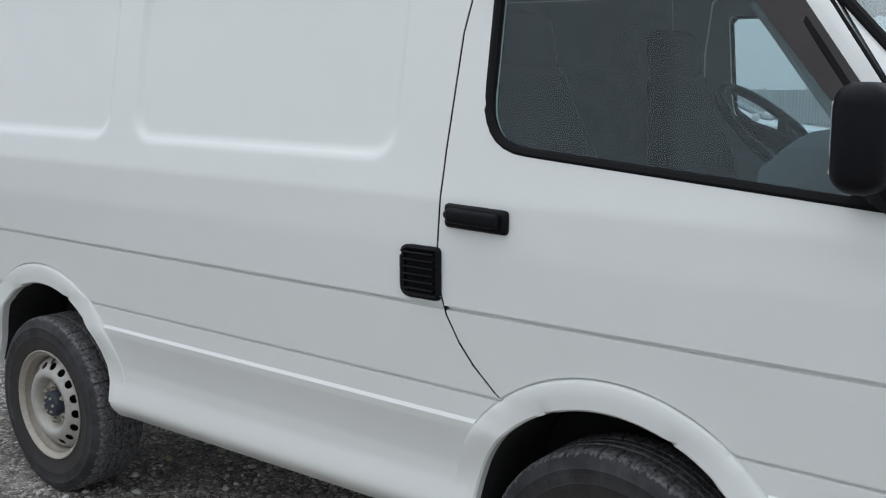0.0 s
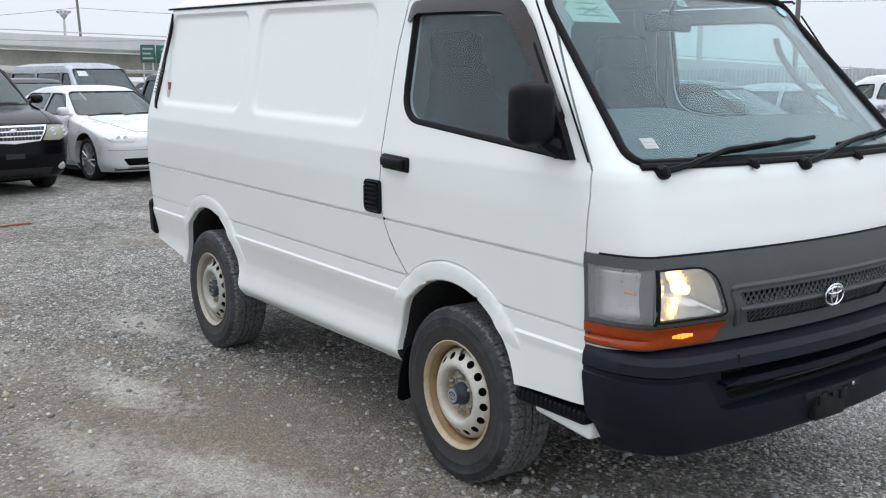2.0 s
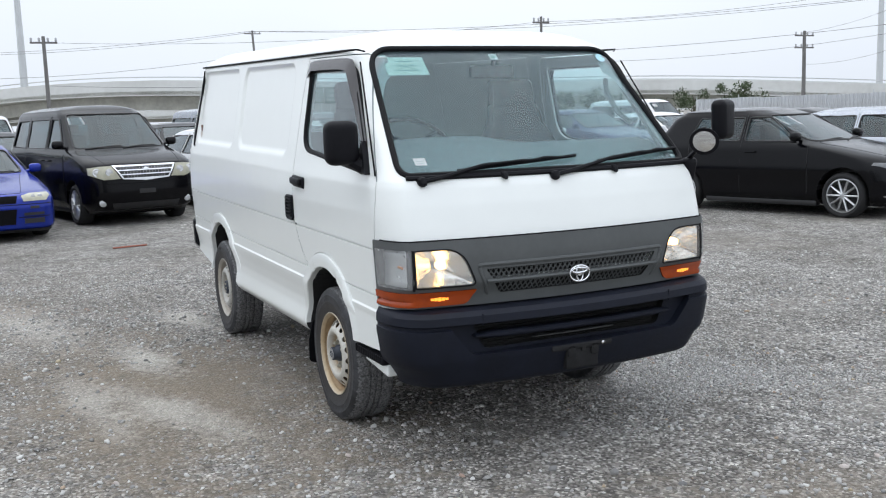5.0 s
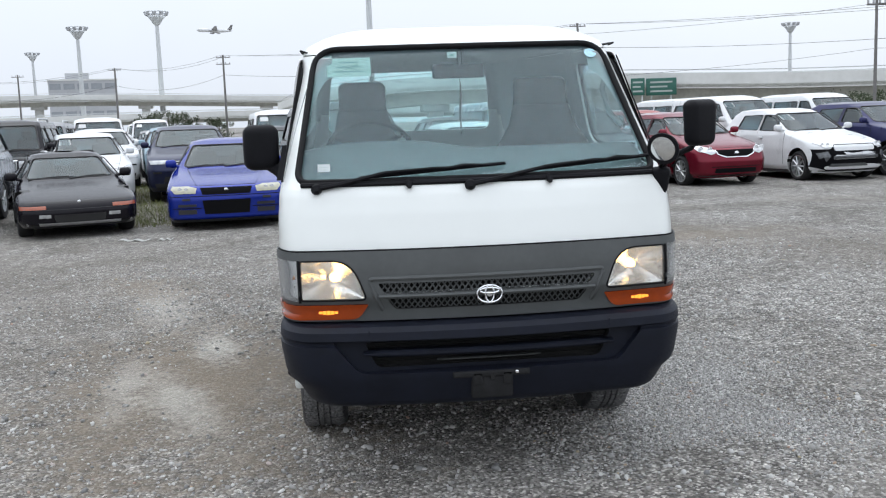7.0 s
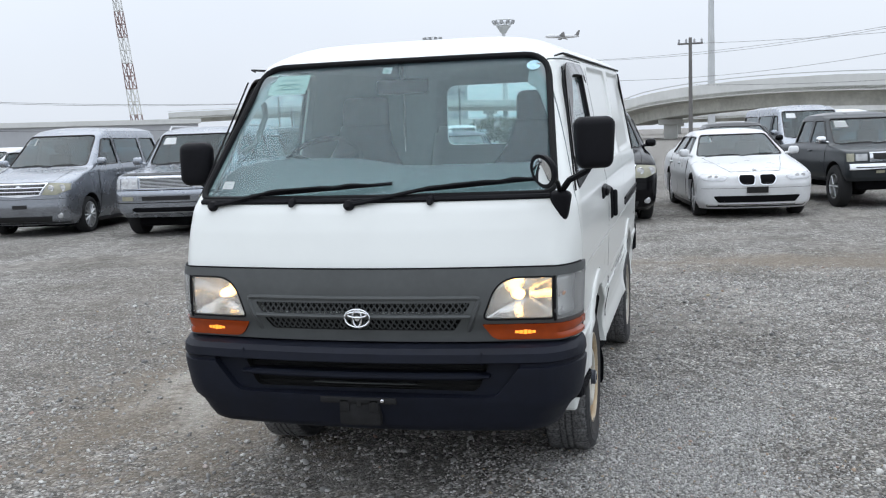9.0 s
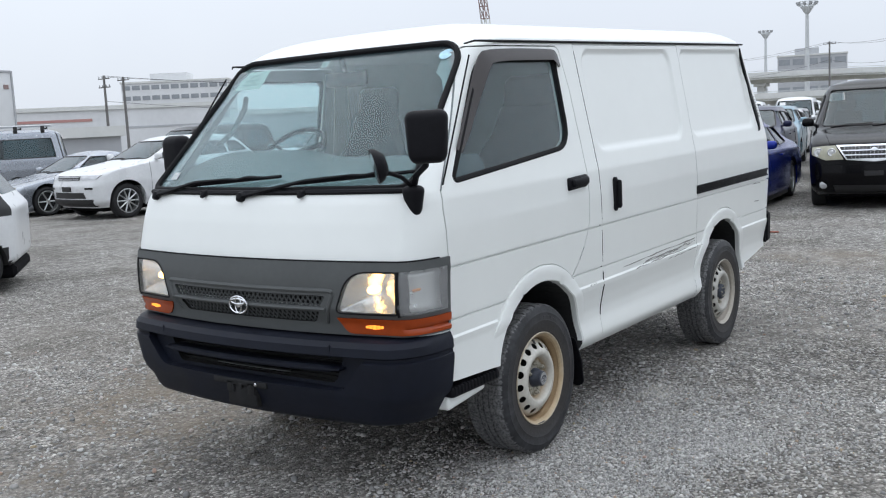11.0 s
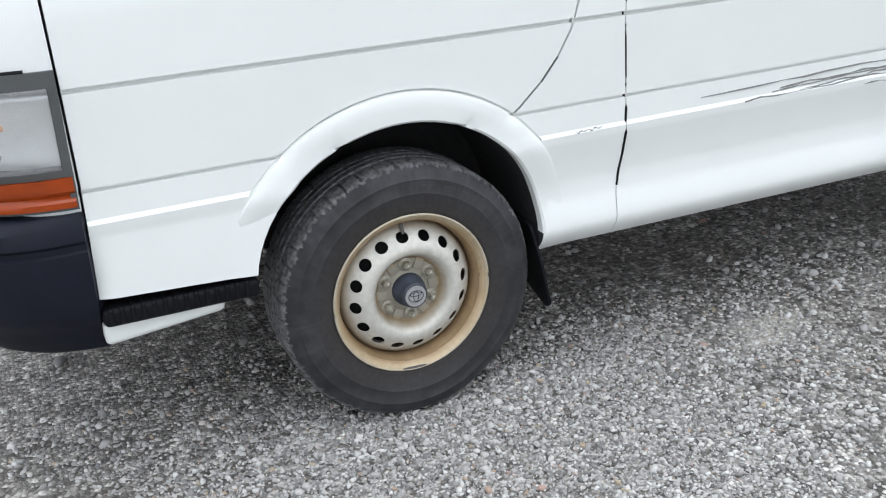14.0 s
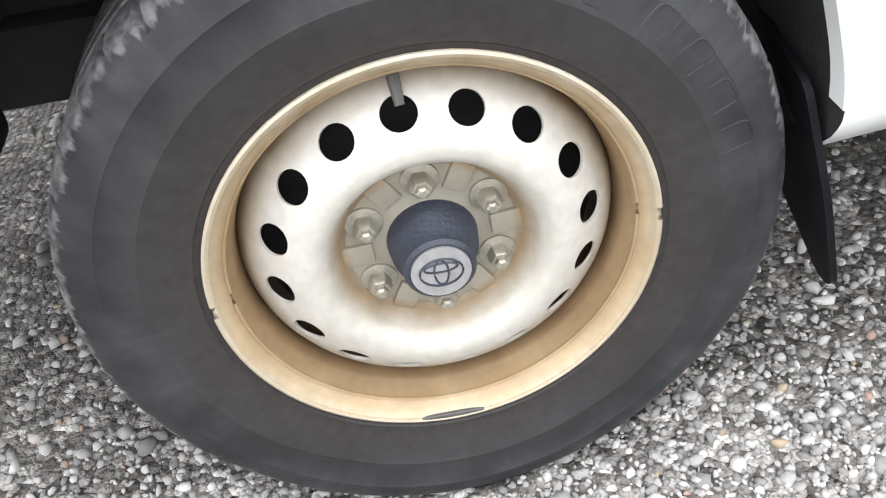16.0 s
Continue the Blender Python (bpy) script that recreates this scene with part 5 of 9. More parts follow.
bm = mirror_head(1.725, -0.930, 1.484, 0.05, 0.078, 0.104)
bm_tube(bm, [(1.725, -0.91, 1.415), (1.735, -0.865, 1.385), (1.76, -0.835, 1.37)], [0.03, 0.032, 0.04], 8)
poly = [(1.68, 1.352), (1.838, 1.338), (1.735, 1.49)]
bm2 = [bm.verts.new((x, -surf_y(x, z, 0.022, False), z)) for x, z in poly] + [bm.verts.new((x, -surf_y(x, z, -0.01, False), z)) for x, z in poly]
for f in ((0, 1, 2), (3, 4, 5), (0, 1, 4, 3), (1, 2, 5, 4), (2, 0, 3, 5)):
    bm.faces.new([bm2[i] for i in f])
mirror = part("wing_mirror", bm, M_BLACKPL, door_r, "black plastic wing mirror")
bm = bmesh.new()
bm_box(bm, 1.673, 1.678, -0.972, -0.888, 1.416, 1.552, 0.002, 1)
part("mirror_glass", bm, M_MIRROR, mirror)

bm = mirror_head(0, 0, 0, 0.040, 0.080, 0.102)
for v in bm.verts:
    v.co.y *= 0.86 + 0.14 * smooth(-0.10, 0.0, v.co.z)
turn = pose(2.112, 0.935, 1.541, 0, 0, 28)
bm.transform(turn)
bm_tube(bm, [(2.02, 0.79, 1.335), (2.05, 0.83, 1.39), (2.09, 0.905, 1.43), (2.108, 0.93, 1.475)], 0.013, 8)
bm_tube(bm, [(2.025, 0.79, 1.34), (2.09, 0.79, 1.385), (2.175, 0.765, 1.42)], 0.009, 8)
mirror = part("wing_mirror", bm, M_BLACKPL, van, "black wing mirror on a tube bracket")
bm = bmesh.new()
q = bm_box(bm, -0.030, 0.030, -0.048, 0.048, -0.062, 0.062, 0.028, 4)
for v in bm.verts:
    k = 0.55 + 0.45 * (v.co.z + 0.062) / 0.124
    v.co = Vector((2.025 + v.co.x * 1.2 * k, 0.792 + v.co.y * k, 1.285 + v.co.z))
part("bracket_foot", bm, M_BLACKPL, mirror)
bm = bmesh.new()
bm_box(bm, -0.042, -0.037, -0.048, 0.048, -0.070, 0.070, 0.002, 1)
bm.transform(turn)
part("mirror_glass", bm, M_MIRROR, mirror)
m4 = Matrix.Translation((2.192, 0.750, 1.438)) @ Vector((0.70, -0.66, -0.22)).to_track_quat("Z", "Y").to_matrix().to_4x4()
bm = bmesh.new()
bm_lathe(bm, [(0.0, -0.045), (0.035, -0.040), (0.062, -0.018), (0.070, 0.0), (0.070, 0.006), (0.065, 0.006)], 28, "z")
bm.transform(m4)
part("round_mirror", bm, M_BLACKPL, mirror, "round black convex mirror")
bm = bmesh.new()
bm_lathe(bm, [(0.066, 0.003), (0.045, 0.008), (0.02, 0.0105), (0.0, 0.011)], 28, "z")
bm.transform(m4)
part("mirror_glass", bm, M_MIRROR, mirror)

# stickers on the windscreen
M_PAPER = mat("green_white_paper", (0.62, 0.78, 0.72), 0.6, vary=0.08, scale=40)
M_LABEL = mat("white_label", (0.78, 0.80, 0.80), 0.6, vary=0.05)
M_INK = mat("pale_ink", (0.25, 0.42, 0.38), 0.6)
M_BLUE = mat("blue_label", (0.42, 0.66, 0.76), 0.5, vary=0.2, scale=60)


def glass_tag(y0, y1, z0, z1, m, name, lab, lean=0.0, off=-0.006):
    bm = bmesh.new()
    g = []
    for i in range(5):
        row = []
        for j in range(3):
            y, z = y0 + (y1 - y0) * i / 4, z0 + (z1 - z0) * j / 2 + lean * (i / 4)
            row.append(bm.verts.new(tilt(nose_x(y, z, off), y, z)))
        g.append(row)
    for i in range(4):
        for j in range(2):
            bm.faces.new((g[i][j], g[i + 1][j], g[i + 1][j + 1], g[i][j + 1]))
    bmesh.ops.solidify(bm, geom=list(bm.faces), thickness=0.001)
    return part(name, bm, m, van, lab)


glass_tag(-0.625, -0.425, 1.795, 1.885, M_PAPER, "paper_sheet", "pale green paper sheet taped inside", 0.0, -0.018)
for k in range(3):
    glass_tag(-0.59 + 0.01 * k, -0.46 - 0.01 * k, 1.817 + 0.022 * k, 1.822 + 0.022 * k, M_INK, "print_bar", "", 0.0, -0.0165)
for a in (1, -1):
    glass_tag(-0.56, -0.48, 1.835 - 0.012 * a, 1.840 - 0.012 * a, M_INK, "print_bar", "", 0.026 * a, -0.0163)
glass_tag(-0.067, -0.023, 1.870, 1.900, M_LABEL, "sticker", "small white inspection sticker", 0.0, -0.017)
glass_tag(-0.055, -0.035, 1.877, 1.890, M_INK, "print_bar", "", 0.0, -0.0155)
glass_tag(-0.680, -0.627, 1.379, 1.411, M_LABEL, "sticker", "small white label", 0.0, -0.006)
for k in range(2):
    glass_tag(-0.673, -0.637, 1.387 + 0.01 * k, 1.388 + 0.01 * k, M_INK, "print_bar", "", 0.0, -0.0045)
bm = bmesh.new()
cyc, czc = 0.620, 1.878
ring = [bm.verts.new(tilt(nose_x(cyc + 0.030 * math.cos(a), czc + 0.022 * math.sin(a), -0.006), cyc + 0.030 * math.cos(a), czc + 0.022 * math.sin(a))) for a in np.linspace(0, 2 * math.pi, 21)[:-1]]
bm.faces.new(ring)
bmesh.ops.solidify(bm, geom=list(bm.faces), thickness=0.001)
part("sticker", bm, M_BLUE, van, "round blue sticker")

# ---- van: cab inside ----
bm = bmesh.new()
sec = [(1.70, 0.92), (1.60, 1.02), (1.50, 1.20), (1.47, 1.385), (1.52, 1.435), (1.66, 1.445), (1.80, 1.415), (1.94, 1.345), (2.03, 1.30), (2.03, 1.22), (1.72, 1.2)]
rows = []
for y in np.linspace(-0.76, 0.76, 25):
    hump = 0.045 * math.exp(-((y + 0.40) / 0.33) ** 4)
    rows.append([bm.verts.new((x - 0.10 * y * y * (x > 1.8), y, z + (hump if 1.45 < x < 1.75 and z > 1.3 else 0))) for x, z in sec])
for a, b in zip(rows, rows[1:]):
    for j in range(len(sec)):
        bm.faces.new((a[j], a[(j + 1) % len(sec)], b[(j + 1) % len(sec)], b[j]))
bm.faces.new(rows[0]), bm.faces.new(rows[-1])
part("dashboard", bm, M_DASH, van, "grey dashboard")


def seat(y, w):
    bm = bmesh.new()
    bm_box(bm, 0.72, 1.24, y - w, y + w, 0.90, 1.12, 0.05, 3)
    base = part("seat", bm, M_SEAT, van, "dark grey cloth seat")
    bm = bmesh.new()
    bm_box(bm, -0.055, 0.055, -w, w, 0.0, 0.56, 0.050, 4)
    bmesh.ops.subdivide_edges(bm, edges=[e for e in bm.edges if abs(e.verts[0].co.z - e.verts[1].co.z) > 0.3], cuts=6)
    for v in bm.verts:
        v.co.y *= 1 - 0.42 * smooth(0.24, 0.50, v.co.z)
        v.co.x += 0.02 * (v.co.y / w) ** 2
    bm.transform(pose(0.80, y, 1.08, 0, -12, 0))
    part("backrest", bm, M_SEAT, base)
    bm = bmesh.new()
    bm_box(bm, -0.045, 0.045, -w * 0.52, w * 0.52, -0.02, 0.165, 0.042, 5)
    bm.transform(pose(0.69, y, 1.615, 0, -10, 0))
    part("headrest", bm, M_SEAT, base)


seat(-0.45, 0.25)
seat(0.545, 0.29)
bm = bmesh.new()
bm_box(bm, 0.70, 1.15, 0.05, 0.30, 0.90, 1.10, 0.05, 3)
part("middle_seat", bm, M_SEAT, van)
bm = bmesh.new()
bm_tube(bm, [(0.20 * math.cos(a) * 0.0, 0.20 * math.cos(a), 0.20 * math.sin(a)) for a in np.linspace(0, 2 * math.pi, 37)[:-1]], 0.013, 8, True)
bm.transform(pose(1.42, -0.44, 1.440, 0, -48, 0))
steer = part("steering_wheel", bm, M_BLACKPL, van)
bm = bmesh.new()
for a in (0.5, 2.64, 4.71):
    bm_tube(bm, [(0, 0, 0), (0, 0.19 * math.cos(a), 0.19 * math.sin(a))], [0.03, 0.012], 8, squash=0.5)
bm.transform(pose(1.42, -0.44, 1.440, 0, -48, 0))
bm_tube(bm, [(1.42, -0.44, 1.440), (1.64, -0.44, 1.24)], 0.035, 10)
part("column", bm, M_BLACKPL, steer)
bm = bmesh.new()
bm_box(bm, 1.44, 1.47, -0.13, 0.12, 1.775, 1.845, 0.012, 3)
bm_tube(bm, [(1.46, 0, 1.84), (1.49, 0, 1.91)], 0.012, 8)
rear_mirror = part("rear_view_mirror", bm, M_BLACKPL, van)
bm = bmesh.new()
bm_tube(bm, [(1.455, 0.0, 1.775), (1.455, 0.004, 1.70), (1.455, -0.002, 1.60), (1.455, 0.0, 1.50)], [0.002, 0.005, 0.007, 0.002], 6)
part("hanging_charm", bm, M_VALVE, rear_mirror, "string of small beads")
for s in (-1, 1):
    bm = bmesh.new()
    bm_tube(bm, [(1.62, s * 0.745, 1.52), (1.56, s * 0.70, 1.58), (1.47, s * 0.69, 1.70), (1.43, s * 0.715, 1.76)], 0.014, 8)
    part("grab_handle", bm, M_ROOMTRIM, van)

# ---- van: underside ----
bm = bmesh.new()
bm_box(bm, -1.90, 1.30, -0.46, 0.46, 0.36, 0.45, 0.03, 2)
for x in (-1.252,):
    bm_tube(bm, [(x, -0.68, 0.335), (x, 0.68, 0.335)], 0.05, 12)
bm_lathe(bm, [(0.02, -0.12), (0.11, -0.08), (0.13, 0.0), (0.11, 0.08), (0.02, 0.12)], 20, "x", -1.252, 0.05, 0.335)
for s in (-1, 1):
    bm_tube(bm, [(-1.85, s * 0.45, 0.42), (-1.165, s * 0.47, 0.29), (-0.4, s * 0.45, 0.40)], 0.03, 6)
bm_tube(bm, [(0.9, 0.25, 0.30), (-0.3, 0.28, 0.29), (-0.9, 0.30, 0.31)], 0.05, 10)
for s in (-1, 1):
    bm_box(bm, 1.30, 1.88, s * 0.50 - 0.035, s * 0.50 + 0.035, 0.425, 0.52, 0.012)
part("underbody", bm, M_WELL, van, "black dusty underbody and axles")


# ---- wheels ----
def van_wheel(x, side, front):
    cy, cz = side * (0.722 if front else 0.738), 0.340
    bm = bmesh.new()
    half = [(0.200, 0.070), (0.206, 0.090), (0.214, 0.097), (0.222, 0.0985), (0.224, 0.1005), (0.228, 0.1005), (0.245, 0.1055), (0.268, 0.1085), (0.271, 0.1094), (0.274, 0.1085), (0.304, 0.1072), (0.3065, 0.1080), (0.309, 0.1062), (0.318, 0.1035), (0.331, 0.0985), (0.340, 0.091), (0.3455, 0.080), (0.347, 0.060), (0.3455, 0.034), (0.338, 0.032), (0.338, 0.026), (0.346, 0.024), (0.3465, 0.005), (0.339, 0.004)]
    prof = half + [(r, -h) for r, h in half[::-1]]
    steps, blocks = (0.0, 0.07, 0.13, 0.40, 0.68, 0.94), 46
    n = blocks * len(steps)
    rings = []
    rng = random.Random(int(x * 10) + side)
    depth = [rng.uniform(0.003, 0.007) for _ in range(blocks)]
    start = [rng.uniform(-0.024, 0.024) for _ in range(blocks)]
    for i, (r, h) in enumerate(prof):
        ring = []
        k = min(i, len(prof) - 1 - i)
        for j in range(n):
            b, s = divmod(j, len(steps))
            a = 2 * math.pi * (b + start[b] + steps[s]) / blocks
            rr = r
            if 15 <= k <= 18 and s < 2:
                rr -= depth[b] * (0.5 if k == 15 else 1.0)
            elif 15 <= k <= 18:
                rr += rng.uniform(-0.0007, 0.0004)
            px, pz = rr * math.cos(a), rr * math.sin(a)
            bulge = 1 + 0.09 * max(0.0, min(1.0, (-0.24 - pz) / 0.09)) * (k < 17)
            pz = max(pz, 0.001 - cz + 0.0015 * (k < 14))
            ring.append(bm.verts.new((px, side * h * bulge, pz)))
        rings.append(ring)
    for a, b in zip(rings, rings[1:] + rings[:1]):
        for j in range(n):
            bm.faces.new((a[j], a[(j + 1) % n], b[(j + 1) % n], b[j]))
    hub = new("wheel")
    hub.parent, hub.location = van, (x, cy, cz)
    hub["label"] = "dusty steel van wheel with a worn tyre"
    tyre = part("tyre", bm, M_TYRE, hub, "black worn tyre with grey scuffed shoulder", auto=25)
    # raised lettering too worn to read: plain bars
    for a0, cnt, w in ((1.72, 5, 0.105), (2.42, 3, 0.085), (4.85, 6, 0.09)):
        for q in range(cnt):
            bm = bmesh.new()
            m = pose(0, 0, 0, 0, -math.degrees(a0 + q * w), 0) @ Matrix.Translation((0.2845, side * 0.1080, 0))
            bm_box(bm, -0.0085, 0.0085, -0.0020, 0.0008, -0.0095, 0.0095, 0.0006, 1, m=m)
            part("raised_letter", bm, M_TYRE, hub)
    for q, (wd, hg) in enumerate(((0.013, 0.018), (0.013, 0.018), (0.014, 0.015), (0.013, 0.017), (0.010, 0.012), (0.010, 0.012))):
        a0 = 2.36 + 0.165 * q if q < 4 else 4.1 + 0.12 * q
        m = pose(0, 0, 0, 0, -math.degrees(a0), 0) @ Matrix.Translation((0.2895, side * 0.1072, 0))
        bm = bmesh.new()
        bm_tube(bm, [tuple(m @ Vector((u, 0, v))) for u, v in rounded([(-hg, -wd), (hg, -wd), (hg, wd), (-hg, wd)], 0.008, 4)], 0.0013, 6, True)
        part("raised_outline", bm, M_TYRE, hub)
    bm = bmesh.new()
    outer = [(0.2145, 0.090), (0.2165, 0.096), (0.2145, 0.1012), (0.2105, 0.1010), (0.2088, 0.0988), (0.2072, 0.0955), (0.2045, 0.0935), (0.1992, 0.0895), (0.1970, 0.0840), (0.1956, 0.0720), (0.1915, 0.0640), (0.1885, 0.0600), (0.1868, 0.046), (0.186, 0.02), (0.186, -0.09), (0.190, -0.09), (0.192, 0.045), (0.196, 0.062), (0.206, 0.080)]
    bm_lathe(bm, [(r, side * h) for r, h in outer], 72, "y", close=True)
    m_steel = M_STEELTAN if front else M_STEEL
    part("rim", bm, m_steel, hub, "tan dusty rim barrel" if front else "")
    for nm, r, h, q, m_ in (("rim_flange", 0.2138, 0.1002, 0.0030, m_steel), ("rim_bead", 0.1975, 0.0850, 0.0026, m_steel)):
        bm = bmesh.new()
        bm_tube(bm, [(r * math.cos(t), side * h, r * math.sin(t)) for t in np.linspace(0, 2 * math.pi, 97)[:-1]], q, 6, True)
        part(nm, bm, m_, hub)
    bm = bmesh.new()
    face = [(0.1868, 0.036), (0.181, 0.050), (0.173, 0.062), (0.152, 0.080), (0.134, 0.0945), (0.124, 0.098), (0.115, 0.099), (0.106, 0.094), (0.098, 0.080), (0.090, 0.066), (0.084, 0.060), (0.050, 0.060), (0.046, 0.062), (0.040, 0.062)]
    back = [(r + 0.001, h - 0.005) for r, h in face[::-1]]
    bm_lathe(bm, [(r, side * h) for r, h in face + back], 96, "y", close=True)
    disc = part("wheel_disc", bm, m_steel, hub, "cream-grey steel disc with round holes", auto=40)
    bm = bmesh.new()
    for k in range(16):
        a = radians(85 + 22.5 * k)
        mm = pose(0.153 * math.cos(a), side * 0.079, 0.153 * math.sin(a)) @ pose(0, 0, 0, 0, -math.degrees(a), 0) @ pose(0, 0, 0, 0, 0, side * -40)
        t = bmesh.new()
        bm_lathe(t, [(0.0168, -0.03), (0.0168, 0.03)], 20, "y")
        t.transform(mm)
        tmp = bpy.data.meshes.new("t")
        t.to_mesh(tmp)
        t.free()
        bm.from_mesh(tmp)
        bpy.data.meshes.remove(tmp)
    cut(disc, part("holes", bm, M_DARK, hub))
    disc.data.materials.clear()
    disc.data.materials.append(m_steel)
    sharpen(disc, 45)
    bm = bmesh.new()
    bm_lathe(bm, [(0.02, side * -0.06), (0.165, side * -0.05), (0.170, side * 0.015), (0.12, side * 0.022), (0.03, side * 0.03)], 40, "y")
    part("brake_drum", bm, M_WELL, hub)
    for k in range(6):
        a = radians(87 + 60 * k)
        bm = bmesh.new()
        c = (0.0695 * math.cos(a), side * 0.059, 0.0695 * math.sin(a))
        bm_lathe(bm, [(0.0185, side * 0.0), (0.0185, side * 0.004), (0.0125, side * 0.006)], 16, "y", *c)
        bm_lathe(bm, [(0.0118, side * 0.004), (0.0118, side * 0.018), (0.0095, side * 0.021), (0.007, side * 0.021), (0.0065, side * 0.026), (0.004, side * 0.028)], 6, "y", *c)
        part("wheel_nut", bm, M_NUT, hub)
    for k in range(6):
        a = radians(57 + 60 * k)
        bm = bmesh.new()
        bm_box(bm, -0.016, 0.016, -0.003, 0.003, -0.012, 0.012, 0.002, 2, pose(0.074 * math.cos(a), side * 0.0615, 0.074 * math.sin(a)) @ pose(0, 0, 0, 0, -math.degrees(a), 0))
        part("hub_pad", bm, m_steel, hub)
    bm = bmesh.new()
    if front:
        bm_lathe(bm, [(0.046, side * 0.0430), (0.045, side * 0.0610), (0.042, side * 0.0820), (0.035, side * 0.0920), (0.0345, side * 0.1100), (0.031, side * 0.1135)], 36, "y")
        cap = part("hub_cap", bm, M_HUB, hub, "blue-black dusty hub cap")
        bm = bmesh.new()
        bm_lathe(bm, [(0.0285, side * 0.1120), (0.0285, side * 0.1152), (0.0, side * 0.1156)], 32, "y")
        part("cap_face", bm, M_CAPFACE, cap, "silver cap face")
        bm = bmesh.new()
        for rx, rz, oz in ((0.0205, 0.0155, 0.0), (0.0068, 0.0145, 0.0), (0.016, 0.005, 0.0055)):
            bm_tube(bm, [(u, side * 0.1160, w + oz) for u, w in lozenge(0, 0, rx, rz, 24)], 0.0011, 5, True)
        part("cap_mark", bm, M_HUB, cap, "dark oval ring mark")
    else:
        bm_lathe(bm, [(0.052, side * 0.0430), (0.050, side * 0.0850), (0.044, side * 0.0950), (0.015, side * 0.0980)], 28, "y")
        cap = part("hub_cap", bm, M_HUB, hub, "dark greasy axle flange")
        for k in range(6):
            a = radians(60 * k)
            bm = bmesh.new()
            bm_lathe(bm, [(0.006, side * 0.0920), (0.006, side * 0.1030), (0.003, side * 0.1050)], 6, "y", 0.030 * math.cos(a), 0, 0.030 * math.sin(a))
            part("flange_bolt", bm, M_NUT, cap)
    bm = bmesh.new()
    a = radians(86)
    bm_tube(bm, [(0.186 * math.cos(a), side * 0.066, 0.186 * math.sin(a)), (0.176 * math.cos(a), side * 0.076, 0.176 * math.sin(a)), (0.163 * math.cos(a), side * 0.084, 0.163 * math.sin(a))], [0.006, 0.0055, 0.0045], 8)
    part("valve_stem", bm, M_VALVE, hub, "pale rubber valve stem")
    if front and side > 0:
        bm = bmesh.new()
        for k in range(1):
            a = radians(272.6)
            bm_box(bm, -0.003, 0.005, -0.002, 0.003, -0.034, 0.034, 0.001, 1, pose(0.2105 * math.cos(a), side * 0.0995, 0.2105 * math.sin(a)) @ pose(0, 0, 0, 0, -math.degrees(a), 0))
        part("balance_weight", bm, M_VALVE, hub, "grey lead wheel weight")
    return hub


for wx, fr in ((1.165, True), (-1.252, False)):
    for sd in (-1, 1):
        van_wheel(wx, sd, fr)


def rake_all(ob):
    """Set the body's slight nose-down stance, wheels and flaps apart."""
    for o in ob.children:
        if o.name.split(".")[0] in ("wheel", "mud_flap", "underbody"):
            continue
        for v in o.data.vertices:
            v.co = rake(*v.co)
        rake_all(o)


rake_all(van)


# ---- parked cars ----
M_CARGLASS = glass_mat("car_glass", (0.66, 0.82, 0.86), 0.66, gloss=0.06)
M_CARTYRE = mat("dark_car_tyre", (0.011, 0.011, 0.012), 0.8, vary=0.25, scale=12, bump=0.15, bscale=70)
M_BOWL = mat("lamp_bowl_chrome", (0.72, 0.73, 0.74), 0.22, 0.7, vary=0.2, scale=60)
M_SHUT = mat("panel_joint_black", (0.005, 0.005, 0.006), 0.9, vary=0.2, spec=0.1)
M_CABIN = mat("dark_car_cabin", (0.03, 0.03, 0.032), 0.8, vary=0.2)
M_TRIM = mat("car_black_trim", (0.012, 0.012, 0.013), 0.45, vary=0.2)
M_ALLOY = mat("alloy_silver", (0.55, 0.56, 0.57), 0.3, 0.8, vary=0.1)
M_LAMPGREY = mat("car_lamp", (0.48, 0.49, 0.50), 0.12, 0.55, vary=0.25, scale=14, coat=0.8)
M_LAMPYEL = mat("aged_lamp", (0.33, 0.32, 0.24), 0.2, 0.1, vary=0.15, scale=14, coat=0.6)
M_FADEAMBER = mat("amber_strip", (0.30, 0.07, 0.03), 0.25, coat=0.5)


def paint(name, col, metal=0.3, rough=0.3):
    return mat(name, col, rough, metal, vary=0.06, scale=3, coat=0.25, spec=0.3)


P_BLACK, P_WHITE = mat("black_car_paint", (0.003, 0.003, 0.004), 0.12, vary=0.06, scale=3, spec=0.2), paint("white_car_paint", (0.66, 0.67, 0.68), 0.0)
P_SILVER, P_BLUE = paint("silver_car_paint", (0.33, 0.35, 0.385), 0.8, 0.27), paint("bright_blue_paint", (0.008, 0.024, 0.24), 0.35, 0.18)
P_CHAR, P_RED = mat("dark_grey_paint", (0.009, 0.008, 0.011), 0.14, 0.1, vary=0.06, scale=3, spec=0.2), paint("deep_red_paint", (0.16, 0.008, 0.022), 0.45, 0.2)
P_GREYBLUE, P_INDIGO = paint("slate_paint", (0.035, 0.040, 0.045), 0.4), paint("indigo_paint", (0.020, 0.022, 0.085), 0.4)
P_LIGHTBLUE, P_NAVY = paint("pale_blue_paint", (0.22, 0.33, 0.40), 0.4), paint("navy_paint", (0.016, 0.020, 0.055), 0.5)


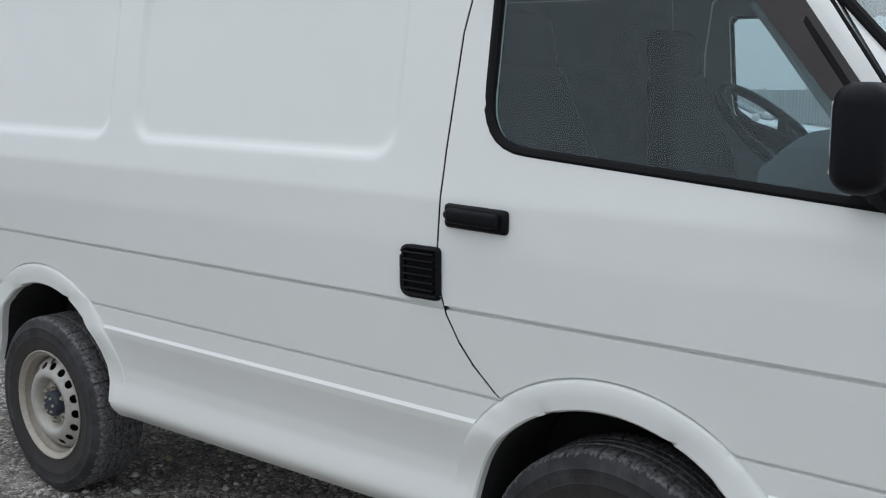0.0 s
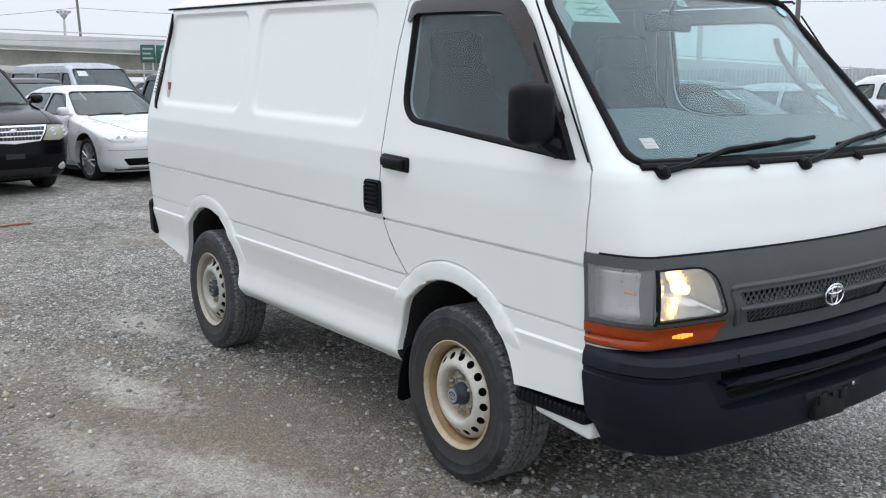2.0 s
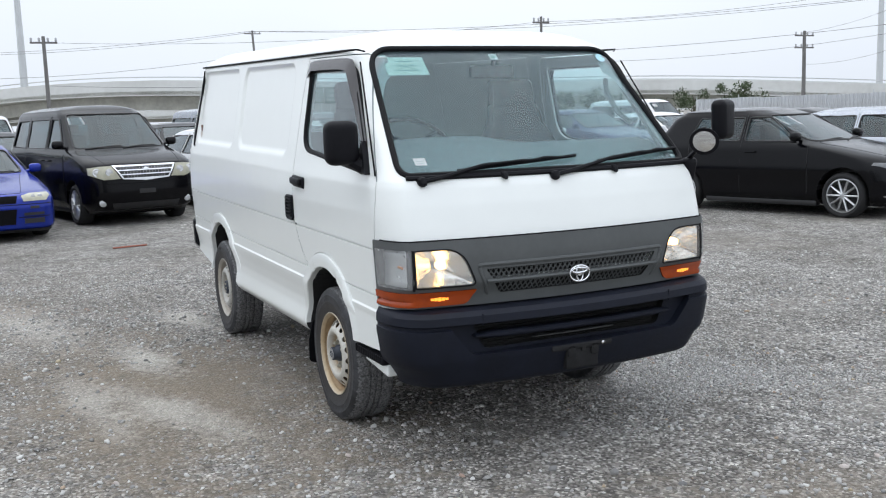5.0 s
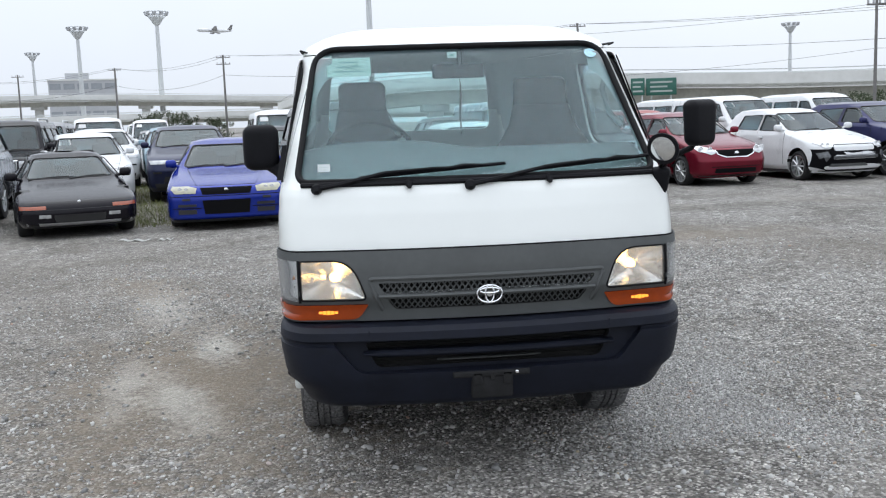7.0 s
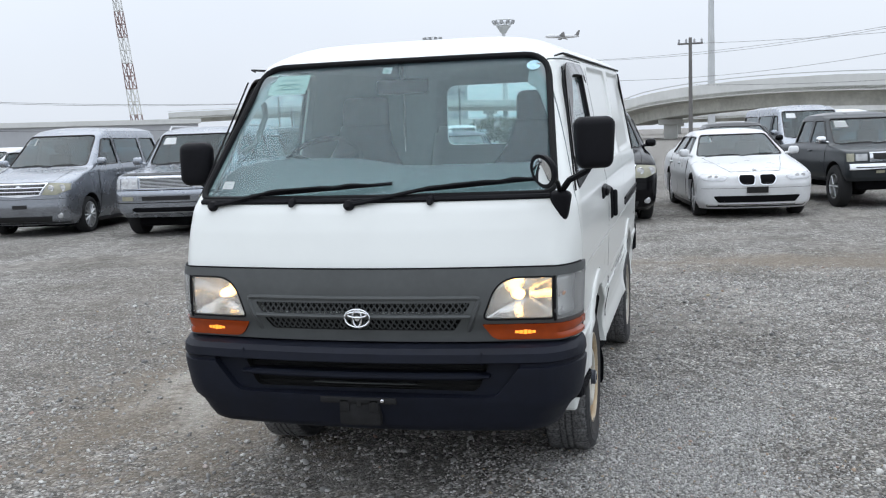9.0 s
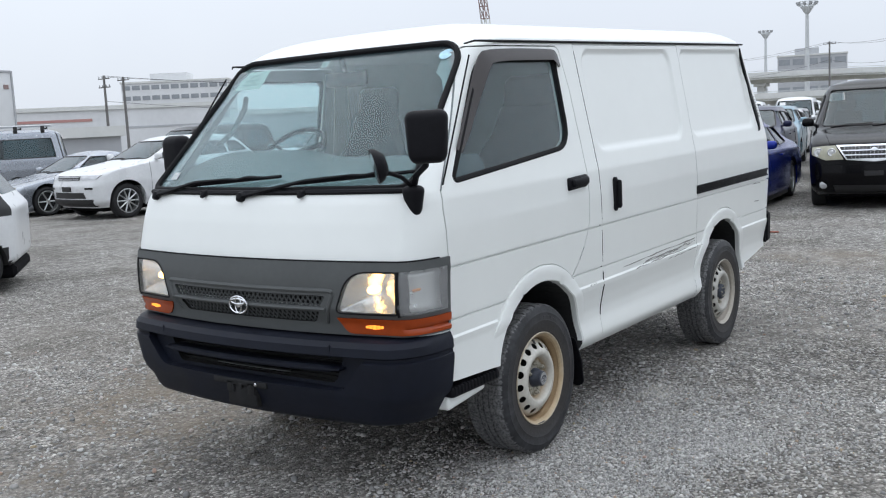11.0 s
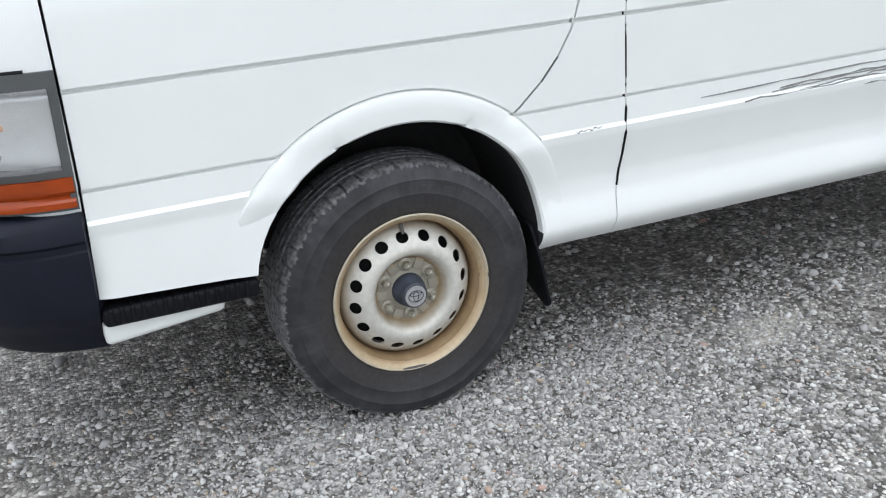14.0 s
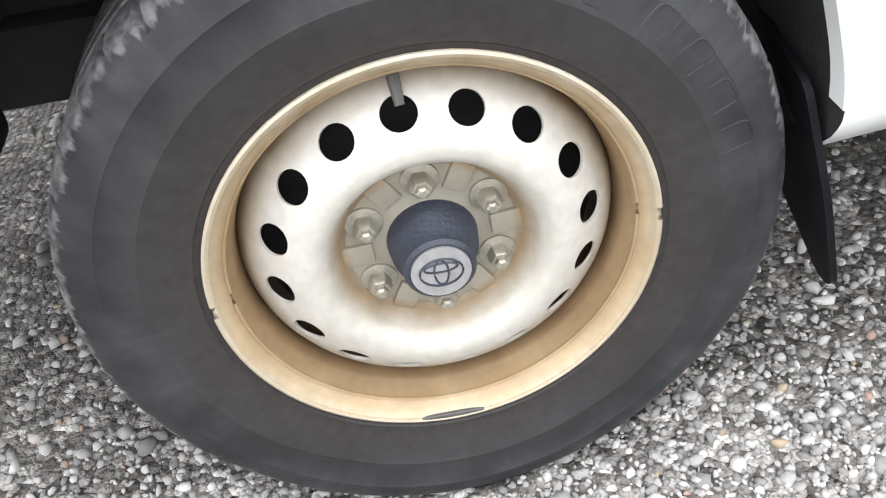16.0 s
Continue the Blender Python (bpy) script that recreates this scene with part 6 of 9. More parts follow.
def wheel_meshes(r, w, spokes, rim_r, m_rim):
    """A car wheel's tyre and spoked rim, facing +y."""
    bm = bmesh.new()
    bm_lathe(bm, [(rim_r, w * 0.42), (rim_r + 0.02, w * 0.5), ((rim_r + r) / 2, w * 0.52), (r - 0.02, w * 0.45), (r, w * 0.30), (r, -w * 0.30), (r - 0.02, -w * 0.45), (rim_r, -w * 0.42)], 36, "y", close=True)
    for v in bm.verts:
        v.co.z = max(v.co.z, -r + 0.012)
    a = part("tyre", bm, M_CARTYRE)
    bm = bmesh.new()
    bm_lathe(bm, [(rim_r + 0.004, w * 0.44), (rim_r - 0.012, w * 0.45), (rim_r - 0.02, w * 0.3), (rim_r - 0.025, -w * 0.4), (rim_r, -w * 0.4)], 36, "y", close=True)
    bm_lathe(bm, [(0.045, w * 0.30), (0.045, w * 0.42), (0.02, w * 0.45), (0.0, w * 0.45)], 14, "y")
    for k in range(spokes):
        t = 2 * math.pi * k / spokes
        bm_tube(bm, [(0.03 * math.cos(t), w * 0.37, 0.03 * math.sin(t)), ((rim_r - 0.015) * math.cos(t), w * 0.39, (rim_r - 0.015) * math.sin(t))], [0.028, 0.021], 6, squash=0.6)
    b = part("rim", bm, m_rim)
    bm = bmesh.new()
    bm_lathe(bm, [(rim_r - 0.03, 0.0), (0.0, 0.01)], 24, "y")
    c = part("brake_disc", bm, M_TRIM)
    out = [o.data for o in (a, b, c)]
    for o in (a, b, c):
        bpy.data.objects.remove(o)
    return out


WHEELS = {}


def build_car(name, label, sp, m_paint, at, heading, category="car", group="cars parked in rows"):
    """A parked car with its own shell, panes, lamps, trim and wheels; the origin is under the front axle."""
    car = tagged(new(name), label, category, group)
    xf, xr, wz = sp["xf"], sp["xr"], sp["wz"]
    rc, Rc, kc = sp.get("r", 0.22), sp.get("R", 0.30), sp.get("k", 0.14)
    top = xf[-1][0]

    def lerp(table, v):
        """A table read with its corners rounded off, as pressed steel is."""
        xs, ys = [a for a, _ in table], [b for _, b in table]
        return float(np.mean(np.interp([v - 0.030, v - 0.018, v - 0.006, v + 0.006, v + 0.018, v + 0.030], xs, ys)))

    def slice_at(z, off):
        w, f, b = lerp(wz, z) + off, lerp(xf, z) + off, lerp(xr, z) - off
        rr, RR = min(rc, w * 0.4), Rc
        pts = [(f - kc * y * y, y) for y in np.linspace(0, w - rr, 12)]
        for th in np.linspace(0, math.pi / 2, 13)[1:]:
            y = w - rr + rr * math.sin(th)
            pts.append((f - kc * y * y - RR * (1 - math.cos(th)), y))
        rb = sp.get("rb", 0.18)
        x0, x1 = pts[-1][0], b + rb
        for x in np.linspace(x0, x1, 26)[1:]:
            u = (x - x0) / (x1 - x0)
            pts.append((x, w + 0.015 * math.sin(math.pi * u)))
        for th in np.linspace(0, math.pi / 2, 8)[1:]:
            pts.append((x1 - rb * math.sin(th), w - rb + rb * math.cos(th)))
        pts += [(b, y) for y in np.linspace(w - rb, 0, 4)[1:]]
        return pts

    def loft(off, z0=None, extra=()):
        zs = sorted({round(z, 3) for z, _ in xf + xr + wz} | {round(float(z), 3) for z in np.arange(xf[0][0], top, 0.025)})
        zs = [z for z in zs if z <= top and (z0 is None or z >= z0)]
        rings = []
        for z in zs:
            h = slice_at(z, off)
            rings.append([(x, y, z) for x, y in h] + [(x, -y, z) for x, y in h[-2:0:-1]])
        h = slice_at(top, off)
        w, f, b = lerp(wz, top), lerp(xf, top), lerp(xr, top)
        for d in (0.06, 0.16, 0.30, 0.42):
            z = top + off + sp["rise"] * (1 - (1 - d / 0.45) ** 2)
            q = [(b + d * 0.8 + (x - b) / (f - b) * (f - b - 1.6 * d), y * max(0.05, (w - d) / w)) for x, y in h]
            rings.append([(x, y, z) for x, y in q] + [(x, -y, z) for x, y in q[-2:0:-1]])
        n = len(rings[0])
        faces = [tuple(range(n - 1, -1, -1)), tuple(range(n * (len(rings) - 1), n * len(rings)))]
        for i in range(len(rings) - 1):
            for j in range(n):
                a, c = i * n + j, i * n + (j + 1) % n
                faces.append((a, c, c + n, a + n))
        return mesh_ob("body", [v for r in rings for v in r], faces, m_paint)

    def nose(y, z, off=0.0):
        w, f, y = lerp(wz, z) + off, lerp(xf, z) + off, abs(y)
        rr = min(rc, w * 0.4)
        x = f - kc * y * y
        if y > w - rr:
            s = min(1.0, (y - w + rr) / rr)
            x -= Rc * (1 - math.sqrt(max(0.0, 1 - s * s)))
        return x

    def side(x, z, off=0.0):
        return lerp(wz, z) + off + 0.012

    shell = loft(0.0)
    cav = loft(-0.04, z0=sp["belt"] - 0.16)
    cut(shell, cav)
    wr = sp["wheel_r"]
    for ax in (0.0, -sp["wb"]):
        arch = [(ax + (wr + 0.055) * math.cos(t), wr + (wr + 0.06) * math.sin(t)) for t in np.linspace(-0.6, math.pi + 0.6, 24)]
        for s in (-1, 1):
            cut(shell, prism(arch, *sorted((s * (sp["track"] - 0.16), s * 1.3))))
    front = rounded(sp["screen"], 0.06, 3)
    cut(shell, prism(front, lerp(xf, top) - 0.25, lerp(xf, sp["belt"]) + 0.3, "x"))
    if sp.get("back"):
        bw = rounded(sp["back"], 0.06, 3)
        cut(shell, prism(bw, min(v for _, v in xr) - 0.3, lerp(xr, top) + 0.3, "x"))
    for q in sp["sides"]:
        cut(shell, prism(rounded(q, 0.04, 3), -1.3, 1.3))
    me = shell.data
    me.materials.clear()
    for m in (m_paint, M_CABIN, M_TRIM):
        me.materials.append(m)
    for p in me.polygons:
        c, nn = p.center, p.normal
        if c.z > sp["belt"] - 0.2 and abs(c.y) < lerp(wz, min(c.z, top)) - 0.032 and nose(c.y, min(c.z, top)) - 0.03 > c.x > lerp(xr, min(c.z, top)) + 0.035 and not (nn.z > 0.5 and c.z > top - 0.02):
            p.material_index = 1
        elif c.z < wr * 2 + 0.08 and (abs(c.y) < sp["track"] + 0.04 or nn.z < -0.6) and min(math.hypot(c.x - a, c.z - wr) for a in (0.0, -sp["wb"])) < wr + 0.075 and abs(c.y) < lerp(wz, c.z) - 0.012:
            p.material_index = 2
        elif nn.z < -0.8 and c.z < 0.5:
            p.material_index = 2
    sharpen(shell, 32)
    shell.parent = car
    glass = loft(-0.012, z0=sp["belt"] - 0.1)
    core = loft(-0.018, z0=sp["belt"] - 0.15)
    cut(glass, core)
    jobs = [("windscreen", front, lerp(xf, top) - 0.25, lerp(xf, sp["belt"]) + 0.3, "x")]
    if sp.get("back"):
        jobs.append(("rear_window", bw, min(v for _, v in xr) - 0.3, lerp(xr, top) + 0.3, "x"))
    for q in sp["sides"]:
        for s in (-1, 1):
            jobs.append(("side_window", rounded(q, 0.04, 3), *sorted((s * 0.3, s * 1.3)), "y"))
    for nm, poly, a, b, ax in jobs:
        g = new(nm, glass.data.copy())
        cut(g, prism(grow(poly, 0.004), a, b, ax), "INTERSECT")
        g.data.materials.clear()
        g.data.materials.append(M_CARGLASS)
        g.parent, g.visible_shadow = car, False
    gd = glass.data
    bpy.data.objects.remove(glass)
    bpy.data.meshes.remove(gd)
    # seats and dash seen through the glass
    sx = lerp(xf, top) - 0.45
    for s in (-1, 1):
        bm = bmesh.new()
        bm_box(bm, sx - 0.10, sx + 0.04, s * 0.38 - 0.22, s * 0.38 + 0.22, sp["belt"] - 0.15, sp["belt"] + 0.25, 0.06, 2)
        bm_box(bm, sx - 0.12, sx - 0.02, s * 0.38 - 0.12, s * 0.38 + 0.12, sp["belt"] + 0.27, sp["belt"] + 0.43, 0.04, 2)
        part("seat", bm, M_CABIN, car)

    def fquad(nm, yb, yt, zb, zt, m, t=0.012, lab="", back=0.03, parent=None):
        """A patch on the nose between two heights; yb, yt: its span at the bottom and at the top."""
        bm = bmesh.new()
        n, rows = 8, 3
        g = [[[bm.verts.new((nose(y, z, o), y, z)) for y in np.linspace(yb[0] + (yt[0] - yb[0]) * k / rows, yb[1] + (yt[1] - yb[1]) * k / rows, n + 1)] for k, z in enumerate(np.linspace(zb, zt, rows + 1))] for o in (t, -back)]
        for k in range(rows):
            for j in range(n):
                bm.faces.new((g[0][k][j], g[0][k][j + 1], g[0][k + 1][j + 1], g[0][k + 1][j]))
        for k in range(rows):
            for j in (0, n):
                bm.faces.new((g[0][k][j], g[0][k + 1][j], g[1][k + 1][j], g[1][k][j]))
        for j in range(n):
            for k in (0, rows):
                bm.faces.new((g[0][k][j], g[0][k][j + 1], g[1][k][j + 1], g[1][k][j]))
        return part(nm, bm, m, parent or car, lab)

    def fpoly(nm, poly, m, t=0.010, lab="", parent=None):
        """A patch of any outline on the nose, proud of it by t, with returned edges."""
        bm = bmesh.new()
        f = bm.faces.new([bm.verts.new((0, y, z)) for y, z in densify(poly, 0.05)])
        bmesh.ops.triangulate(bm, faces=[f])
        bmesh.ops.subdivide_edges(bm, edges=list(bm.edges), cuts=2, use_grid_fill=True)
        ext = bmesh.ops.extrude_face_region(bm, geom=list(bm.faces))
        up = {v for v in ext["geom"] if isinstance(v, bmesh.types.BMVert)}
        for v in bm.verts:
            v.co.x = nose(v.co.y, v.co.z, t if v in up else -0.03)
        return part(nm, bm, m, parent or car, lab)

    for zb, zt, pitch, n, h, first in sp.get("bars", ()):
        bm = bmesh.new()
        for y in [first + pitch * k for k in range(n)]:
            for yy in {y, -y}:
                q = [bm.verts.new((nose(yy, z, o), yy + dy, z)) for z in (zb, zt) for dy, o in ((-h, 0.012), (-h, 0.0175), (h, 0.0175), (h, 0.012))]
                for f in ((0, 1, 5, 4), (1, 2, 6, 5), (2, 3, 7, 6), (0, 1, 2, 3), (4, 5, 6, 7)):
                    bm.faces.new([q[i] for i in f])
        part("grille_bars", bm, M_ALLOY, car)["kind"] = "stuff"
    for nm, poly, m, t, both in sp.get("polys", ()):
        for sg in ((1, -1) if both else (1,)):
            o = fpoly(nm, [(sg * y, z) for y, z in poly], m, t)
            if nm == "headlamp":
                cy, cz = sum(y for y, _ in poly) / len(poly), sum(z for _, z in poly) / len(poly)
                hh = max(z for _, z in poly) - min(z for _, z in poly)
                for k, r in ((-1, 0.27), (1, 0.30)):
                    yy = sg * (cy + k * hh * 0.42)
                    bm = bmesh.new()
                    bm_lathe(bm, [(r * hh, 0.002), (r * hh * 0.9, 0.007), (r * hh * 0.55, 0.003), (r * hh * 0.5, 0.006), (0.0, 0.010)], 18, "x", nose(yy, cz, t), yy, cz)
                    part("lamp_bowl", bm, M_BOWL, o)
    if sp.get("bonnet"):
        y0, y1, zb, zt = sp["bonnet"]
        bm = bmesh.new()
        for sg in (-1, 1):
            bm_tube(bm, [(nose(y0 + (y1 - y0) * u, zb + (zt - zb) * u, 0.0), sg * (y0 + (y1 - y0) * u), zb + (zt - zb) * u) for u in np.linspace(0, 1, 14)], 0.003, 4)
        bm_tube(bm, [(nose(y, zb, 0.0), y, zb) for y in np.linspace(-y0, y0, 20)], 0.003, 4)
        part("bonnet_joint", bm, M_SHUT, car)
    bm = bmesh.new()
    bm_box(bm, -sp["wb"] - 0.45, 0.45, -sp["track"] + 0.13, sp["track"] - 0.13, max(0.15, xf[0][0] - 0.17), max(0.30, xf[0][0] + 0.08), 0.04, 1)
    part("underbody", bm, M_SHUT, car, "black underbody")
    for s in (-1, 1):
        bm = bmesh.new()
        bm_box(bm, -sp["wb"] + wr + 0.08, -wr - 0.08, *sorted((s * (sp["track"] - 0.05), s * (lerp(wz, xf[0][0] + 0.05) + 0.012))), xf[0][0] - 0.03, xf[0][0] + 0.05, 0.02, 2)
        part("sill", bm, M_TRIM, car)
        for q in sp["sides"]:
            bm = bmesh.new()
            bm_tube(bm, [(x, s * (side(x, z) - 0.008), z) for x, z in densify(rounded(q, 0.04, 3), 0.10)], 0.0115, 5, True)
            part("window_seal", bm, M_TRIM, car)
    bm = bmesh.new()
    bm_tube(bm, [(nose(y, z, -0.003), y, z) for y, z in densify(front, 0.10)], 0.0125, 5, True)
    part("screen_seal", bm, M_TRIM, car)

    for nm, yb, yt, zb, zt, m, t, mirror in sp.get("front", ()):
        if nm == "slats":
            for z in np.linspace(zb, zt, mirror):
                fquad("grille_slat", yb, yb, z - 0.006, z + 0.006, m, t)
            continue
        fquad(nm, yb, yt, zb, zt, m, t)
        if mirror:
            fquad(nm, (-yb[1], -yb[0]), (-yt[1], -yt[0]), zb, zt, m, t)
    for nm, y, z, r, m in sp.get("round", ()):
        for s in ((-1, 1) if y else (1,)):
            bm = bmesh.new()
            bm_lathe(bm, [(r, -0.04), (r, 0.006), (r * 0.8, 0.012), (0.0, 0.014)], 18, "x", nose(y, z), s * y, z)
            part(nm, bm, m, car)
    for x0, z0, x1, z1 in sp.get("lines", ()):
        for s in (-1, 1):
            bm = bmesh.new()
            bm_tube(bm, [(x0 + (x1 - x0) * t, s * (side(0, z0 + (z1 - z0) * t) + 0.001), z0 + (z1 - z0) * t) for t in np.linspace(0, 1, 6)], 0.004, 4)
            part("door_gap", bm, M_TRIM, car)
    for x, z in sp.get("handles", ()):
        for s in (-1, 1):
            bm = bmesh.new()
            yy = side(x, z)
            bm_box(bm, x - 0.09, x + 0.09, *sorted((s * (yy - 0.01), s * (yy + 0.035))), z - 0.015, z + 0.015, 0.01, 2)
            part("door_handle", bm, m_paint if sp.get("body_handles", 1) else M_TRIM, car)
    mx, mz = sp["mirror"]
    for s in (-1, 1):
        bm = bmesh.new()
        yy = side(mx, mz)
        bm_box(bm, mx - 0.06, mx + 0.06, *sorted((s * (yy + 0.02), s * (yy + 0.20))), mz - 0.06, mz + 0.075, 0.05, 3)
        bm_tube(bm, [(mx, s * (yy - 0.04), mz - 0.05), (mx, s * (yy + 0.06), mz - 0.02)], 0.025, 8)
        part("wing_mirror", bm, sp.get("mirror_mat") or m_paint, car)
    bm = bmesh.new()
    cow = sp["screen"][0][1] - 0.012
    for a, b in ((-0.62, -0.02), (-0.02, 0.56)):
        bm_tube(bm, [(nose(y, cow + dz, 0.015), y, cow + dz) for y, dz in ((a, 0.0), ((a + b) / 2, 0.03), (b, 0.035))], 0.010, 5)
    part("wiper", bm, M_TRIM, car)
    if sp.get("sheet"):
        y, z = sp["sheet"]
        bm = bmesh.new()
        vs = [bm.verts.new((nose(yy, zz, -0.008), yy, zz)) for yy, zz in ((y, z - 0.03), (y + 0.24, z - 0.03), (y + 0.23, z + 0.09), (y + 0.02, z + 0.09))]
        bm.faces.new(vs)
        bmesh.ops.solidify(bm, geom=list(bm.faces), thickness=0.001)
        part("paper_sheet", bm, M_LABEL, car, "white paper sheet behind the glass")
    for x, s_ in sp.get("rails", ()):
        for s in (-1, 1):
            bm = bmesh.new()
            z = top + sp["rise"] * 0.45
            bm_tube(bm, [(x, s * s_, z - 0.02), (x - 0.10, s * s_, z + 0.05), (x - 1.6, s * s_, z + 0.05), (x - 1.7, s * s_, z - 0.02)], 0.018, 8)
            part("roof_rail", bm, M_ALLOY, car)
    key = (wr, sp.get("spokes", 10), sp.get("rim_r", wr * 0.66), (sp.get("rim_mat") or M_ALLOY).name)
    if key not in WHEELS:
        WHEELS[key] = wheel_meshes(wr, 0.22, key[1], key[2], sp.get("rim_mat") or M_ALLOY)
    for ax in (0.0, -sp["wb"]):
        for s in (-1, 1):
            hub = new("wheel")
            hub.parent = car
            hub.matrix_basis = pose(ax, s * sp["track"], wr - 0.012, 0, 0, 0 if s > 0 else 180)
            for nm, d in zip(("tyre", "rim", "brake_disc"), WHEELS[key]):
                o = new(nm, d)
                o.parent = hub
    car.matrix_basis = pose(at[0], at[1], 0, 0, 0, heading)
    return car


MINIVAN = dict(xf=[(0.20, 0.70), (0.27, 0.83), (0.50, 0.90), (0.86, 0.885), (0.98, 0.80), (1.05, 0.62), (1.12, 0.36), (1.16, 0.12), (1.19, -0.04), (1.80, -0.84), (1.86, -1.04)], xr=[(0.20, -3.80), (0.4, -3.92), (1.1, -3.93), (1.80, -3.74), (1.86, -3.66)], wz=[(0.20, 0.80), (0.33, 0.88), (0.70, 0.90), (1.11, 0.885), (1.19, 0.865), (1.80, 0.71), (1.86, 0.67)], rise=0.08, belt=1.19, wheel_r=0.335, wb=2.90, track=0.77, rim_r=0.235, spokes=14,
    screen=[(-0.76, 1.22), (0.76, 1.22), (0.64, 1.78), (-0.64, 1.78)], back=[(-0.66, 1.21), (0.66, 1.21), (0.58, 1.72), (-0.58, 1.72)],
    sides=[[(-0.46, 1.22), (-1.36, 1.22), (-1.36, 1.71), (-0.98, 1.71)], [(-1.46, 1.22), (-2.62, 1.22), (-2.62, 1.71), (-1.46, 1.71)], [(-2.72, 1.22), (-3.62, 1.24), (-3.46, 1.70), (-2.72, 1.71)]],
    lines=((-0.42, 0.42, -0.42, 1.13), (-1.41, 0.32, -1.41, 1.76), (-2.67, 0.80, -2.67, 1.76)), handles=((-1.22, 1.02), (-1.60, 1.02)), mirror=(-0.42, 1.28), sheet=(-0.66, 1.64),
    front=[("air_intake", (-0.52, 0.52), (-0.55, 0.55), 0.26, 0.36, M_TRIM, 0.008, 0), ("plate_recess", (-0.13, 0.13), (-0.13, 0.13), 0.50, 0.57, M_TRIM, 0.010, 0)],
    round=[("fog_lamp", 0.69, 0.37, 0.055, M_LAMPGREY), ("emblem", 0, 0.86, 0.052, M_CHROME)], bars=((0.889, 0.927, 0.05, 9, 0.0025, 0.0), (0.823, 0.861, 0.05, 8, 0.0025, 0.0), (0.756, 0.794, 0.05, 7, 0.0025, 0.0)), bonnet=(0.60, 0.70, 0.965, 1.17),
    polys=[("grille_frame", [(-0.515, 0.955), (-0.375, 0.735), (0.0, 0.705), (0.375, 0.735), (0.515, 0.955)], M_CHROME, 0.010, 0)]
    + [("grille_band", [(-a, zt), (-b, zb), (b, zb), (a, zt)], M_TRIM, 0.014, 0) for zt, zb, a, b in ((0.930, 0.885, 0.470, 0.445), (0.865, 0.818, 0.430, 0.402), (0.798, 0.752, 0.388, 0.360))]
    + [("headlamp", [(0.525, 0.950), (0.70, 0.945), (0.850, 0.925), (0.855, 0.815), (0.66, 0.735), (0.410, 0.745)], M_LAMPYEL, 0.012, 1), ("bumper_seam", [(-0.80, 0.672), (-0.80, 0.666), (0.80, 0.666), (0.80, 0.672)], M_SHUT, 0.003, 0)])
